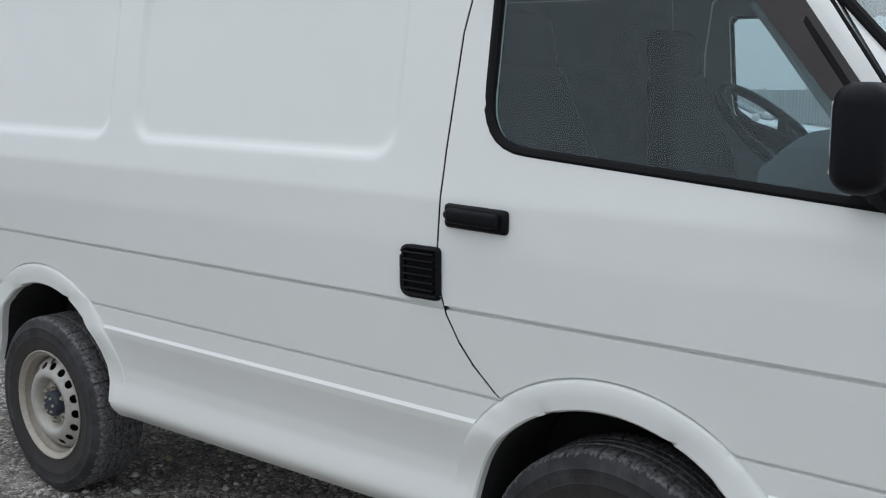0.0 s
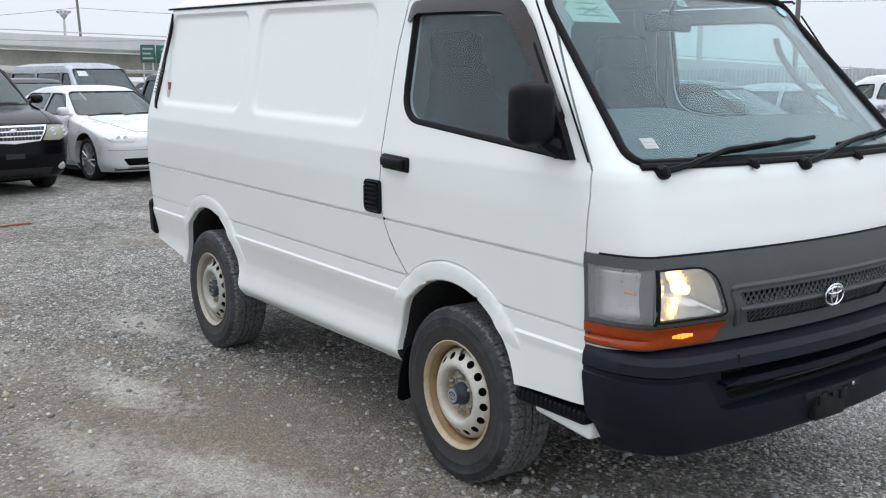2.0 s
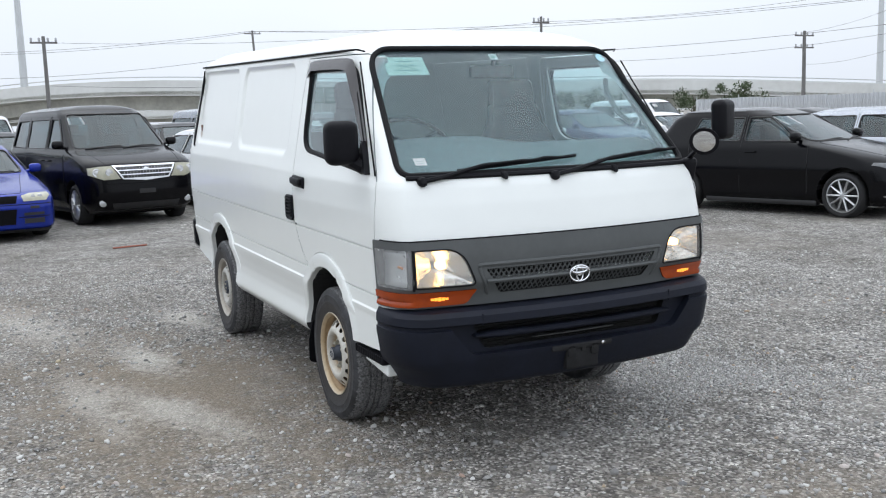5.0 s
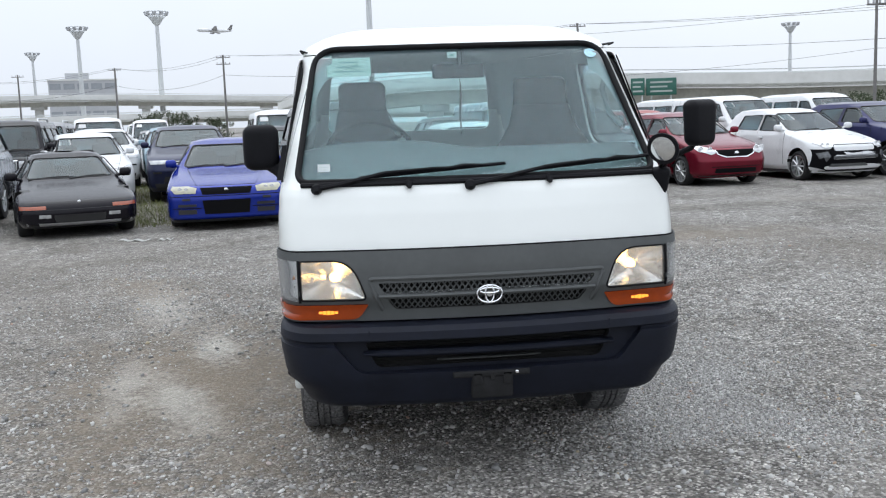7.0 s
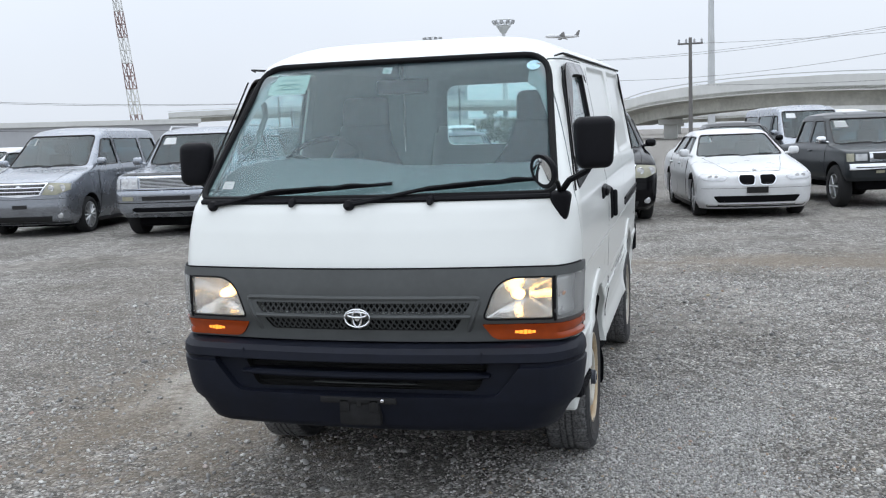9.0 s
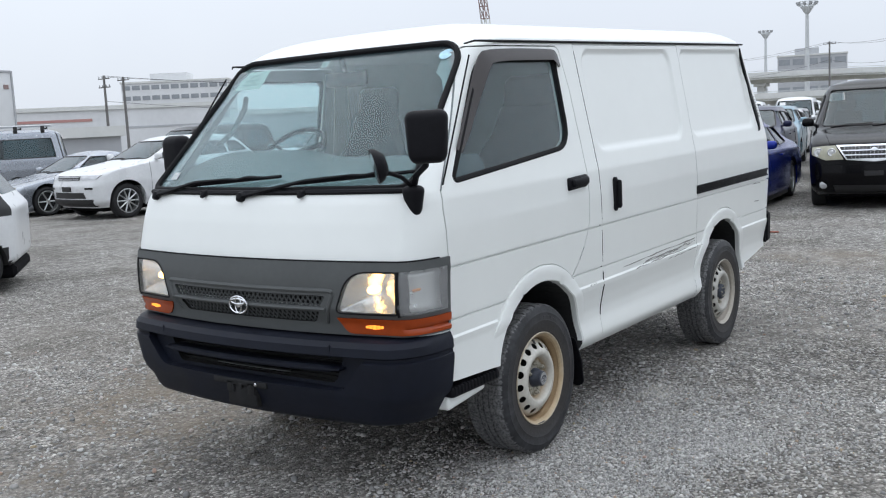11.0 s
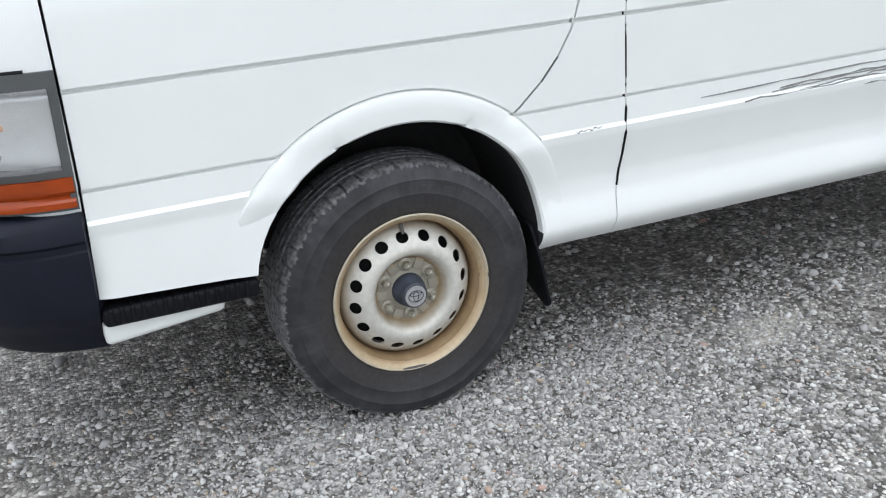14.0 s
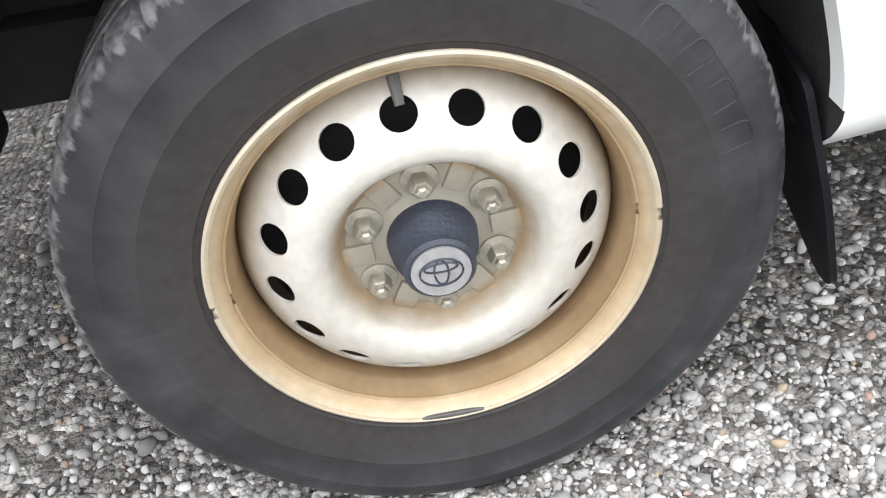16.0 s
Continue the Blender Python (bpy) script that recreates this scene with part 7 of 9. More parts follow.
SUV = dict(xf=[(0.33, 0.70), (0.42, 0.82), (0.74, 0.845), (0.80, 0.80), (1.00, 0.78), (1.05, 0.70), (1.10, 0.30), (1.15, -0.15), (1.18, -0.36), (1.74, -0.82), (1.79, -1.00)], xr=[(0.33, -3.80), (0.5, -3.98), (1.1, -4.0), (1.74, -3.82), (1.79, -3.74)], wz=[(0.33, 0.86), (0.48, 0.95), (0.80, 0.965), (1.10, 0.94), (1.18, 0.90), (1.74, 0.735), (1.79, 0.70)], rise=0.07, belt=1.18, wheel_r=0.39, wb=2.85, track=0.80, rim_r=0.25, spokes=5, k=0.10, r=0.16, R=0.18,
    screen=[(-0.77, 1.20), (0.77, 1.20), (0.66, 1.72), (-0.66, 1.72)], back=[(-0.68, 1.2), (0.68, 1.2), (0.6, 1.68), (-0.6, 1.68)],
    sides=[[(-0.52, 1.21), (-1.45, 1.21), (-1.45, 1.66), (-0.92, 1.66)], [(-1.55, 1.21), (-2.45, 1.21), (-2.45, 1.66), (-1.55, 1.66)], [(-2.6, 1.21), (-3.75, 1.24), (-3.6, 1.65), (-2.6, 1.66)]],
    lines=((-0.48, 0.5, -0.48, 1.18), (-1.5, 0.45, -1.5, 1.72), (-2.5, 0.85, -2.5, 1.72)), handles=((-1.3, 1.06), (-2.3, 1.06)), mirror=(-0.45, 1.26), sheet=(-0.60, 1.58), rails=((-1.2, 0.66),),
    front=[("grille", (-0.46, 0.46), (-0.46, 0.46), 0.82, 1.00, M_ALLOY, 0.006, 0), ("slats", (-0.45, 0.45), (-0.45, 0.45), 0.84, 0.98, M_TRIM, 0.012, 7), ("side_marker", (0.82, 0.93), (0.82, 0.93), 0.82, 0.99, M_LAMPGREY, 0.008, 1), ("bumper_groove", (-0.42, 0.42), (-0.42, 0.42), 0.62, 0.69, M_TRIM, 0.006, 0), ("lower_lip_gap", (-0.62, 0.62), (-0.60, 0.60), 0.44, 0.47, M_TRIM, 0.006, 0), ("fog_lamp", (0.58, 0.78), (0.58, 0.78), 0.62, 0.69, M_LAMPYEL, 0.010, 1), ("bonnet_guard", (-0.84, 0.84), (-0.84, 0.84), 1.045, 1.075, M_TRIM, 0.030, 0)], bonnet=(0.66, 0.70, 1.062, 1.165),
    polys=[("headlamp", [(0.50, 1.00), (0.80, 1.00), (0.80, 0.82), (0.50, 0.82)], M_LAMPGREY, 0.012, 1), ("bumper_seam", [(-0.90, 0.800), (-0.90, 0.788), (0.90, 0.788), (0.90, 0.800)], M_SHUT, 0.004, 0), ("bumper_line", [(-0.92, 0.585), (-0.92, 0.575), (0.92, 0.575), (0.92, 0.585)], M_SHUT, 0.004, 0), ("lower_opening", [(-0.62, 0.475), (-0.56, 0.500), (0.56, 0.500), (0.62, 0.475), (0.55, 0.425), (-0.55, 0.425)], M_SHUT, 0.009, 0), ("lip_chrome", [(-0.60, 0.420), (-0.60, 0.408), (0.60, 0.408), (0.60, 0.420)], M_ALLOY, 0.010, 0), ("grille_frame", [(-0.48, 1.02), (-0.48, 1.005), (0.48, 1.005), (0.48, 1.02)], M_CHROME, 0.014, 0)])
COUPE = dict(xf=[(0.12, 0.78), (0.17, 0.90), (0.48, 0.905), (0.60, 0.87), (0.67, 0.78), (0.75, 0.35), (0.83, -0.15), (0.88, -0.45), (1.27, -1.16), (1.31, -1.38)], xr=[(0.12, -3.40), (0.28, -3.65), (0.80, -3.68), (0.94, -3.5), (0.99, -3.05), (1.27, -2.20), (1.31, -1.96)], wz=[(0.12, 0.82), (0.20, 0.885), (0.60, 0.89), (0.83, 0.855), (0.90, 0.80), (1.27, 0.59), (1.31, 0.55)], rise=0.05, belt=0.89, wheel_r=0.325, wb=2.665, track=0.77, rim_r=0.235, spokes=6, k=0.10, r=0.20, R=0.22,
    screen=[(-0.68, 0.915), (0.68, 0.915), (0.54, 1.25), (-0.54, 1.25)], back=[(-0.6, 1.0), (0.6, 1.0), (0.5, 1.25), (-0.5, 1.25)],
    sides=[[(-0.75, 0.92), (-1.85, 0.92), (-1.80, 1.23), (-1.22, 1.23)], [(-1.93, 0.92), (-2.55, 0.96), (-2.25, 1.22), (-1.88, 1.23)]],
    lines=((-0.62, 0.30, -0.62, 0.88), (-1.9, 0.35, -1.9, 1.26)), handles=((-1.7, 0.78),), mirror=(-0.72, 0.96),
    front=[("side_duct", (0.45, 0.72), (0.45, 0.72), 0.25, 0.32, M_TRIM, 0.008, 1), ("side_slot", (0.45, 0.72), (0.45, 0.72), 0.36, 0.40, M_TRIM, 0.008, 1), ("marker", (0.54, 0.66), (0.54, 0.66), 0.455, 0.49, M_TRIM, 0.012, 1), ("splitter", (-0.80, 0.80), (-0.82, 0.82), 0.13, 0.165, M_TRIM, 0.03, 0)], round=[("emblem", 0, 0.60, 0.03, M_CHROME)], bonnet=(0.44, 0.62, 0.668, 0.885),
    polys=[("headlamp", [(0.435, 0.640), (0.56, 0.668), (0.80, 0.670), (0.825, 0.625), (0.76, 0.562), (0.455, 0.560)], M_LAMPYEL, 0.012, 1), ("grille", [(-0.385, 0.640), (-0.355, 0.540), (0.355, 0.540), (0.385, 0.640)], M_SHUT, 0.010, 0), ("air_intake", [(-0.36, 0.455), (-0.33, 0.245), (0.33, 0.245), (0.36, 0.455)], M_SHUT, 0.008, 0),
           ("bumper_seam", [(-0.84, 0.522), (-0.84, 0.512), (0.84, 0.512), (0.84, 0.522)], M_SHUT, 0.003, 0), ("intake_rim", [(-0.80, 0.345), (-0.80, 0.333), (-0.38, 0.333), (-0.38, 0.345)], M_SHUT, 0.006, 1)])
WEDGE = dict(xf=[(0.17, 0.82), (0.22, 0.93), (0.40, 0.95), (0.50, 0.90), (0.56, 0.80), (0.66, 0.30), (0.75, -0.25), (0.80, -0.50), (1.15, -1.16), (1.19, -1.34)], xr=[(0.17, -3.0), (0.3, -3.16), (0.75, -3.2), (0.90, -3.05), (0.95, -2.55), (1.15, -1.95), (1.19, -1.78)], wz=[(0.17, 0.78), (0.24, 0.835), (0.55, 0.845), (0.75, 0.815), (0.82, 0.77), (1.15, 0.56), (1.19, 0.52)], rise=0.05, belt=0.81, wheel_r=0.31, wb=2.4, track=0.73, rim_r=0.20, spokes=5, k=0.14, r=0.26, R=0.32,
    screen=[(-0.66, 0.83), (0.66, 0.83), (0.51, 1.135), (-0.51, 1.135)], back=[(-0.5, 0.96), (0.5, 0.96), (0.46, 1.12), (-0.46, 1.12)],
    sides=[[(-0.80, 0.84), (-1.75, 0.84), (-1.70, 1.11), (-1.18, 1.11)]], lines=((-0.66, 0.28, -0.66, 0.80), (-1.8, 0.3, -1.8, 1.1)), handles=((-1.6, 0.70),), mirror=(-0.72, 0.87),
    front=[("amber_strip", (0.46, 0.82), (0.46, 0.82), 0.445, 0.495, M_FADEAMBER, 0.008, 1), ("air_intake", (-0.34, 0.34), (-0.36, 0.36), 0.25, 0.36, M_TRIM, 0.008, 0), ("fog_lamp", (0.40, 0.56), (0.40, 0.56), 0.32, 0.37, M_LAMPGREY, 0.010, 1), ("chin", (-0.72, 0.72), (-0.74, 0.74), 0.20, 0.245, M_ALLOY, 0.006, 0), ("bumper_seam", (-0.80, 0.80), (-0.80, 0.80), 0.435, 0.44, M_TRIM, 0.003, 0)], round=[("emblem", 0, 0.53, 0.025, M_CHROME)])
SEDAN = dict(xf=[(0.16, 0.74), (0.22, 0.85), (0.55, 0.90), (0.70, 0.85), (0.76, 0.72), (0.86, 0.2), (0.94, -0.3), (0.98, -0.52), (1.39, -1.26), (1.43, -1.5)], xr=[(0.16, -3.9), (0.3, -4.12), (0.9, -4.15), (1.05, -4.0), (1.09, -3.5), (1.39, -2.80), (1.43, -2.5)], wz=[(0.16, 0.86), (0.28, 0.93), (0.70, 0.945), (0.94, 0.905), (1.0, 0.87), (1.39, 0.65), (1.43, 0.61)], rise=0.05, belt=0.98, wheel_r=0.345, wb=3.07, track=0.80, rim_r=0.25, spokes=12, k=0.13, r=0.24, R=0.28,
    screen=[(-0.75, 1.0), (0.75, 1.0), (0.59, 1.37), (-0.59, 1.37)], back=[(-0.66, 1.10), (0.66, 1.10), (0.56, 1.36), (-0.56, 1.36)],
    sides=[[(-0.85, 1.01), (-1.75, 1.01), (-1.75, 1.345), (-1.35, 1.345)], [(-1.83, 1.01), (-2.95, 1.03), (-2.70, 1.34), (-1.83, 1.345)]], lines=((-0.62, 0.32, -0.62, 0.97), (-1.79, 0.3, -1.79, 1.38), (-2.9, 0.6, -2.9, 1.0)), handles=((-1.6, 0.86), (-2.7, 0.86)), mirror=(-0.72, 1.06), sheet=(-0.66, 1.27),
    front=[("chrome_strip", (-0.80, 0.80), (-0.80, 0.80), 0.215, 0.235, M_CHROME, 0.006, 0), ("plate_holder", (-0.17, 0.17), (-0.17, 0.17), 0.42, 0.52, M_TRIM, 0.03, 0)], round=[("emblem", 0, 0.775, 0.035, M_CHROME)], bars=((0.568, 0.712, 0.028, 7, 0.0028, 0.082),), bonnet=(0.40, 0.68, 0.765, 0.975),
    polys=[("headlamp", [(0.46, 0.690), (0.60, 0.738), (0.86, 0.745), (0.905, 0.705), (0.84, 0.640), (0.52, 0.628)], M_LAMPGREY, 0.012, 1), ("kidney_frame", rounded([(0.025, 0.735), (0.040, 0.545), (0.26, 0.545), (0.315, 0.650), (0.29, 0.735)], 0.06, 4), M_CHROME, 0.012, 1), ("kidney_grille", rounded([(0.043, 0.718), (0.055, 0.562), (0.25, 0.562), (0.296, 0.650), (0.275, 0.718)], 0.05, 4), M_SHUT, 0.017, 1),
           ("air_intake", rounded([(-0.70, 0.375), (-0.62, 0.265), (0.62, 0.265), (0.70, 0.375)], 0.03, 3), M_SHUT, 0.008, 0), ("bumper_seam", [(-0.88, 0.505), (-0.88, 0.498), (0.88, 0.498), (0.88, 0.505)], M_LAMPGREY, 0.002, 0)])
HATCH = dict(xf=[(0.17, 0.66), (0.24, 0.78), (0.5, 0.83), (0.72, 0.75), (0.82, 0.58), (0.92, 0.15), (0.99, -0.2), (1.02, -0.38), (1.44, -1.2), (1.48, -1.42)], xr=[(0.2, -3.1), (0.35, -3.28), (0.9, -3.3), (1.0, -3.22), (1.38, -2.98), (1.48, -2.78)], wz=[(0.17, 0.76), (0.28, 0.835), (0.65, 0.85), (0.95, 0.82), (1.02, 0.79), (1.44, 0.60), (1.48, 0.57)], rise=0.05, belt=1.02, wheel_r=0.315, wb=2.6, track=0.735, rim_r=0.228, spokes=10, k=0.20, r=0.26, R=0.34,
    screen=[(-0.68, 1.04), (0.68, 1.04), (0.55, 1.41), (-0.55, 1.41)], back=[(-0.58, 1.04), (0.58, 1.04), (0.52, 1.40), (-0.52, 1.40)],
    sides=[[(-0.72, 1.04), (-1.55, 1.04), (-1.55, 1.385), (-1.20, 1.385)], [(-1.63, 1.04), (-2.52, 1.07), (-2.40, 1.38), (-1.63, 1.385)]], lines=((-0.52, 0.32, -0.52, 1.0), (-1.59, 0.3, -1.59, 1.42), (-2.5, 0.7, -2.5, 1.0)), handles=((-1.42, 0.89), (-2.35, 0.91)), mirror=(-0.68, 1.10), sheet=(-0.55, 1.30),
    front=[("air_intake", (-0.48, 0.48), (-0.46, 0.46), 0.27, 0.36, M_SHUT, 0.008, 0), ("lower_slot", (-0.55, 0.55), (-0.55, 0.55), 0.385, 0.40, M_SHUT, 0.006, 0)], round=[("emblem", 0, 0.650, 0.055, M_CHROME)], bonnet=(0.50, 0.66, 0.775, 1.01),
    polys=[("chrome_strip", [(-0.46, 0.735), (-0.42, 0.645), (-0.25, 0.580), (0.25, 0.580), (0.42, 0.645), (0.46, 0.735)], M_CHROME, 0.010, 0), ("grille", [(-0.43, 0.735), (-0.39, 0.655), (-0.23, 0.600), (0.23, 0.600), (0.39, 0.655), (0.43, 0.735)], M_SHUT, 0.014, 0), ("headlamp", [(0.40, 0.690), (0.50, 0.770), (0.72, 0.840), (0.80, 0.830), (0.76, 0.720), (0.55, 0.640)], M_LAMPGREY, 0.014, 1)])
CROSS = dict(xf=[(0.24, 0.66), (0.33, 0.80), (0.68, 0.84), (0.90, 0.76), (0.98, 0.56), (1.05, 0.05), (1.11, -0.36), (1.14, -0.46), (1.53, -1.2), (1.57, -1.42)], xr=[(0.28, -3.2), (0.45, -3.42), (1.0, -3.45), (1.15, -3.36), (1.5, -3.02), (1.57, -2.82)], wz=[(0.24, 0.84), (0.38, 0.91), (0.75, 0.93), (1.08, 0.90), (1.14, 0.86), (1.53, 0.67), (1.57, 0.64)], rise=0.05, belt=1.13, wheel_r=0.355, wb=2.65, track=0.79, rim_r=0.245, spokes=10, k=0.16, r=0.22, R=0.26,
    screen=[(-0.74, 1.16), (0.74, 1.16), (0.62, 1.51), (-0.62, 1.51)], back=[(-0.6, 1.18), (0.6, 1.18), (0.56, 1.5), (-0.56, 1.5)],
    sides=[[(-0.80, 1.16), (-1.62, 1.16), (-1.62, 1.48), (-1.25, 1.48)], [(-1.70, 1.16), (-2.55, 1.19), (-2.50, 1.46), (-1.70, 1.48)], [(-2.62, 1.2), (-3.1, 1.23), (-2.9, 1.43), (-2.62, 1.45)]], lines=((-0.55, 0.4, -0.55, 1.1), (-1.66, 0.38, -1.66, 1.5), (-2.58, 0.8, -2.58, 1.12)), handles=((-1.48, 0.98), (-2.42, 1.0)), mirror=(-0.74, 1.20),
    front=[("headlamp", (0.46, 0.84), (0.46, 0.88), 0.82, 0.90, M_LAMPGREY, 0.012, 1), ("grille", (-0.42, 0.42), (-0.44, 0.44), 0.80, 0.89, M_TRIM, 0.010, 0), ("slats", (-0.40, 0.40), (-0.40, 0.40), 0.82, 0.87, M_ALLOY, 0.014, 2), ("air_intake", (-0.60, 0.60), (-0.56, 0.56), 0.44, 0.56, M_TRIM, 0.008, 0), ("lower_guard", (-0.74, 0.74), (-0.78, 0.78), 0.30, 0.42, M_TRIM, 0.014, 0), ("fog_lamp", (0.62, 0.80), (0.62, 0.80), 0.62, 0.66, M_TRIM, 0.010, 1), ("plate_holder", (-0.17, 0.17), (-0.17, 0.17), 0.58, 0.68, M_TRIM, 0.02, 0)])
PICKUP = dict(xf=[(0.48, 0.60), (0.52, 0.66), (0.72, 0.70), (0.78, 0.66), (0.98, 0.65), (1.03, 0.56), (1.08, 0.0), (1.11, -0.30), (1.62, -0.92), (1.66, -1.08)], xr=[(0.48, -3.75), (0.55, -3.9), (1.085, -3.9), (1.10, -2.42), (1.62, -2.24), (1.66, -2.14)], wz=[(0.48, 0.78), (0.58, 0.83), (0.80, 0.845), (1.05, 0.82), (1.11, 0.79), (1.62, 0.655), (1.66, 0.63)], rise=0.06, belt=1.12, wheel_r=0.385, wb=2.85, track=0.74, rim_r=0.22, spokes=6, k=0.08, r=0.12, R=0.14,
    screen=[(-0.70, 1.13), (0.70, 1.13), (0.60, 1.59), (-0.60, 1.59)], back=[(-0.56, 1.16), (0.56, 1.16), (0.52, 1.56), (-0.52, 1.56)],
    sides=[[(-0.52, 1.14), (-1.36, 1.14), (-1.36, 1.56), (-0.94, 1.56)], [(-1.46, 1.14), (-2.18, 1.14), (-2.05, 1.56), (-1.46, 1.56)]], lines=((-0.45, 0.52, -0.45, 1.1), (-1.41, 0.52, -1.41, 1.6), (-2.25, 0.52, -2.25, 1.1)), handles=((-1.22, 1.0), (-2.05, 1.0)), mirror=(-0.50, 1.20), mirror_mat=M_CHROME, sheet=(-0.55, 1.46),
    front=[("grille_frame", (-0.46, 0.46), (-0.46, 0.46), 0.82, 0.99, M_CHROME, 0.008, 0), ("grille", (-0.40, 0.40), (-0.40, 0.40), 0.86, 0.97, M_TRIM, 0.014, 0), ("headlamp", (0.50, 0.70), (0.50, 0.70), 0.84, 0.96, M_LAMPGREY, 0.010, 1), ("turn_signal", (0.72, 0.82), (0.72, 0.82), 0.83, 0.97, M_LAMPYEL, 0.008, 1), ("chrome_bumper", (-0.80, 0.80), (-0.80, 0.80), 0.68, 0.79, M_CHROME, 0.03, 0), ("bumper_slot", (-0.70, 0.70), (-0.70, 0.70), 0.715, 0.735, M_TRIM, 0.034, 0), ("fog_lamp", (0.22, 0.36), (0.22, 0.36), 0.62, 0.67, M_LAMPYEL, 0.02, 1)])
BOXVAN = dict(xf=[(0.25, 0.70), (0.32, 0.82), (0.70, 0.86), (0.98, 0.80), (1.10, 0.62), (1.16, 0.50), (1.86, -0.24), (1.92, -0.44)], xr=[(0.25, -3.7), (0.4, -3.82), (1.1, -3.85), (1.86, -3.70), (1.92, -3.62)], wz=[(0.25, 0.80), (0.38, 0.86), (0.9, 0.87), (1.15, 0.86), (1.86, 0.73), (1.92, 0.70)], rise=0.08, belt=1.15, wheel_r=0.33, wb=2.57, track=0.74, rim_r=0.20, spokes=8, k=0.12, r=0.16, R=0.2,
    screen=[(-0.76, 1.19), (0.76, 1.19), (0.66, 1.84), (-0.66, 1.84)], back=[(-0.66, 1.2), (0.66, 1.2), (0.6, 1.78), (-0.6, 1.78)],
    sides=[[(0.10, 1.20), (-0.62, 1.20), (-0.62, 1.74), (-0.34, 1.74)], [(-0.74, 1.20), (-2.0, 1.20), (-2.0, 1.74), (-0.74, 1.74)], [(-2.1, 1.20), (-3.6, 1.22), (-3.5, 1.74), (-2.1, 1.74)]], lines=((-0.68, 0.4, -0.68, 1.8), (-2.05, 0.4, -2.05, 1.8)), handles=((-0.50, 1.02), (-0.9, 1.02)), mirror=(0.12, 1.30), sheet=(-0.6, 1.70),
    front=[("headlamp", (0.52, 0.78), (0.56, 0.82), 0.80, 0.98, M_LAMPGREY, 0.012, 1), ("grille", (-0.44, 0.44), (-0.46, 0.46), 0.84, 0.95, M_TRIM, 0.010, 0), ("air_intake", (-0.5, 0.5), (-0.5, 0.5), 0.36, 0.48, M_TRIM, 0.008, 0)])

M_LAMPDK = mat("smoked_car_lamp", (0.10, 0.105, 0.11), 0.15, 0.3, vary=0.3, scale=20, coat=0.4)
COMPACT = dict(HATCH, polys=[("headlamp", [(0.40, 0.650), (0.42, 0.725), (0.62, 0.752), (0.80, 0.755), (0.825, 0.720), (0.72, 0.640)], M_LAMPDK, 0.012, 1)], front=[("grille", (-0.40, 0.40), (-0.42, 0.42), 0.64, 0.70, M_TRIM, 0.010, 0), ("chrome_strip", (-0.42, 0.42), (-0.42, 0.42), 0.645, 0.655, M_CHROME, 0.014, 0), ("air_intake", (-0.56, 0.56), (-0.54, 0.54), 0.27, 0.42, M_TRIM, 0.008, 0), ("fog_lamp", (0.52, 0.70), (0.52, 0.70), 0.40, 0.44, M_LAMPGREY, 0.012, 1), ("chrome_line", (0.46, 0.78), (0.46, 0.78), 0.30, 0.312, M_CHROME, 0.014, 1)])
SMASHED = dict(HATCH, round=(), bonnet=None, polys=[("bare_front", [(-0.83, 0.66), (-0.80, 0.44), (-0.84, 0.30), (-0.62, 0.22), (0.60, 0.22), (0.82, 0.26), (0.78, 0.42), (0.86, 0.52), (0.82, 0.69), (0.56, 0.655), (0.44, 0.755), (-0.44, 0.755), (-0.56, 0.66)], M_SHUT, 0.012, 0), ("headlamp", [(0.46, 0.700), (0.50, 0.765), (0.74, 0.815), (0.78, 0.790), (0.66, 0.690)], M_LAMPGREY, 0.016, 1), ("torn_liner", [(0.62, 0.62), (0.80, 0.58), (0.76, 0.46), (0.70, 0.50), (0.66, 0.40), (0.58, 0.52)], M_LAMPDK, 0.020, 1), ("torn_foam", [(-0.30, 0.60), (-0.10, 0.57), (0.28, 0.60), (0.46, 0.56), (0.20, 0.53), (-0.26, 0.54)], M_LAMPGREY, 0.020, 0)], front=[("crash_bar", (-0.52, 0.52), (-0.52, 0.52), 0.46, 0.52, M_LAMPDK, 0.022, 0), ("lower_liner", (-0.60, 0.30), (-0.55, 0.20), 0.30, 0.36, M_LAMPDK, 0.016, 0)])
c_minivan = build_car("minivan", "black minivan with a chrome grille parked facing out", MINIVAN, P_BLACK, (-10.95, -0.22), 12)
c_minivan2 = build_car("minivan", "silver minivan parked at the end of a row", MINIVAN, P_SILVER, (-9.75, -10.3), 9)
c_suv = build_car("off_roader", "silver off-road estate with roof rails and bonnet guard", SUV, P_SILVER, (-9.6, -7.35), 8)
c_wedge = build_car("sports_car", "dark grey low mid-engined sports car with amber strips", WEDGE, P_CHAR, (-9.35, -4.73), 19)
c_coupe = build_car("coupe", "bright blue sports coupe with wide body", COUPE, P_BLUE, (-9.7, -2.45), 6)
c_sedan = build_car("saloon", "white luxury saloon with twin oval grilles", SEDAN, P_WHITE, (-11.75, 2.25), 8)
c_pickup = build_car("pickup_truck", "dark slate pickup with chrome bumper and high stance", PICKUP, P_GREYBLUE, (-13.2, 4.65), 13)
c_hatch = build_car("hatchback", "deep red hatchback parked in the row", HATCH, P_RED, (-13.7, 7.25), 10)
c_smashed = build_car("hatchback", "white hatchback with a smashed bare front end", SMASHED, P_WHITE, (-13.75, 9.85), 8)
c_cross = build_car("crossover", "indigo blue crossover parked in the row", CROSS, P_INDIGO, (-13.9, 12.0), 10)
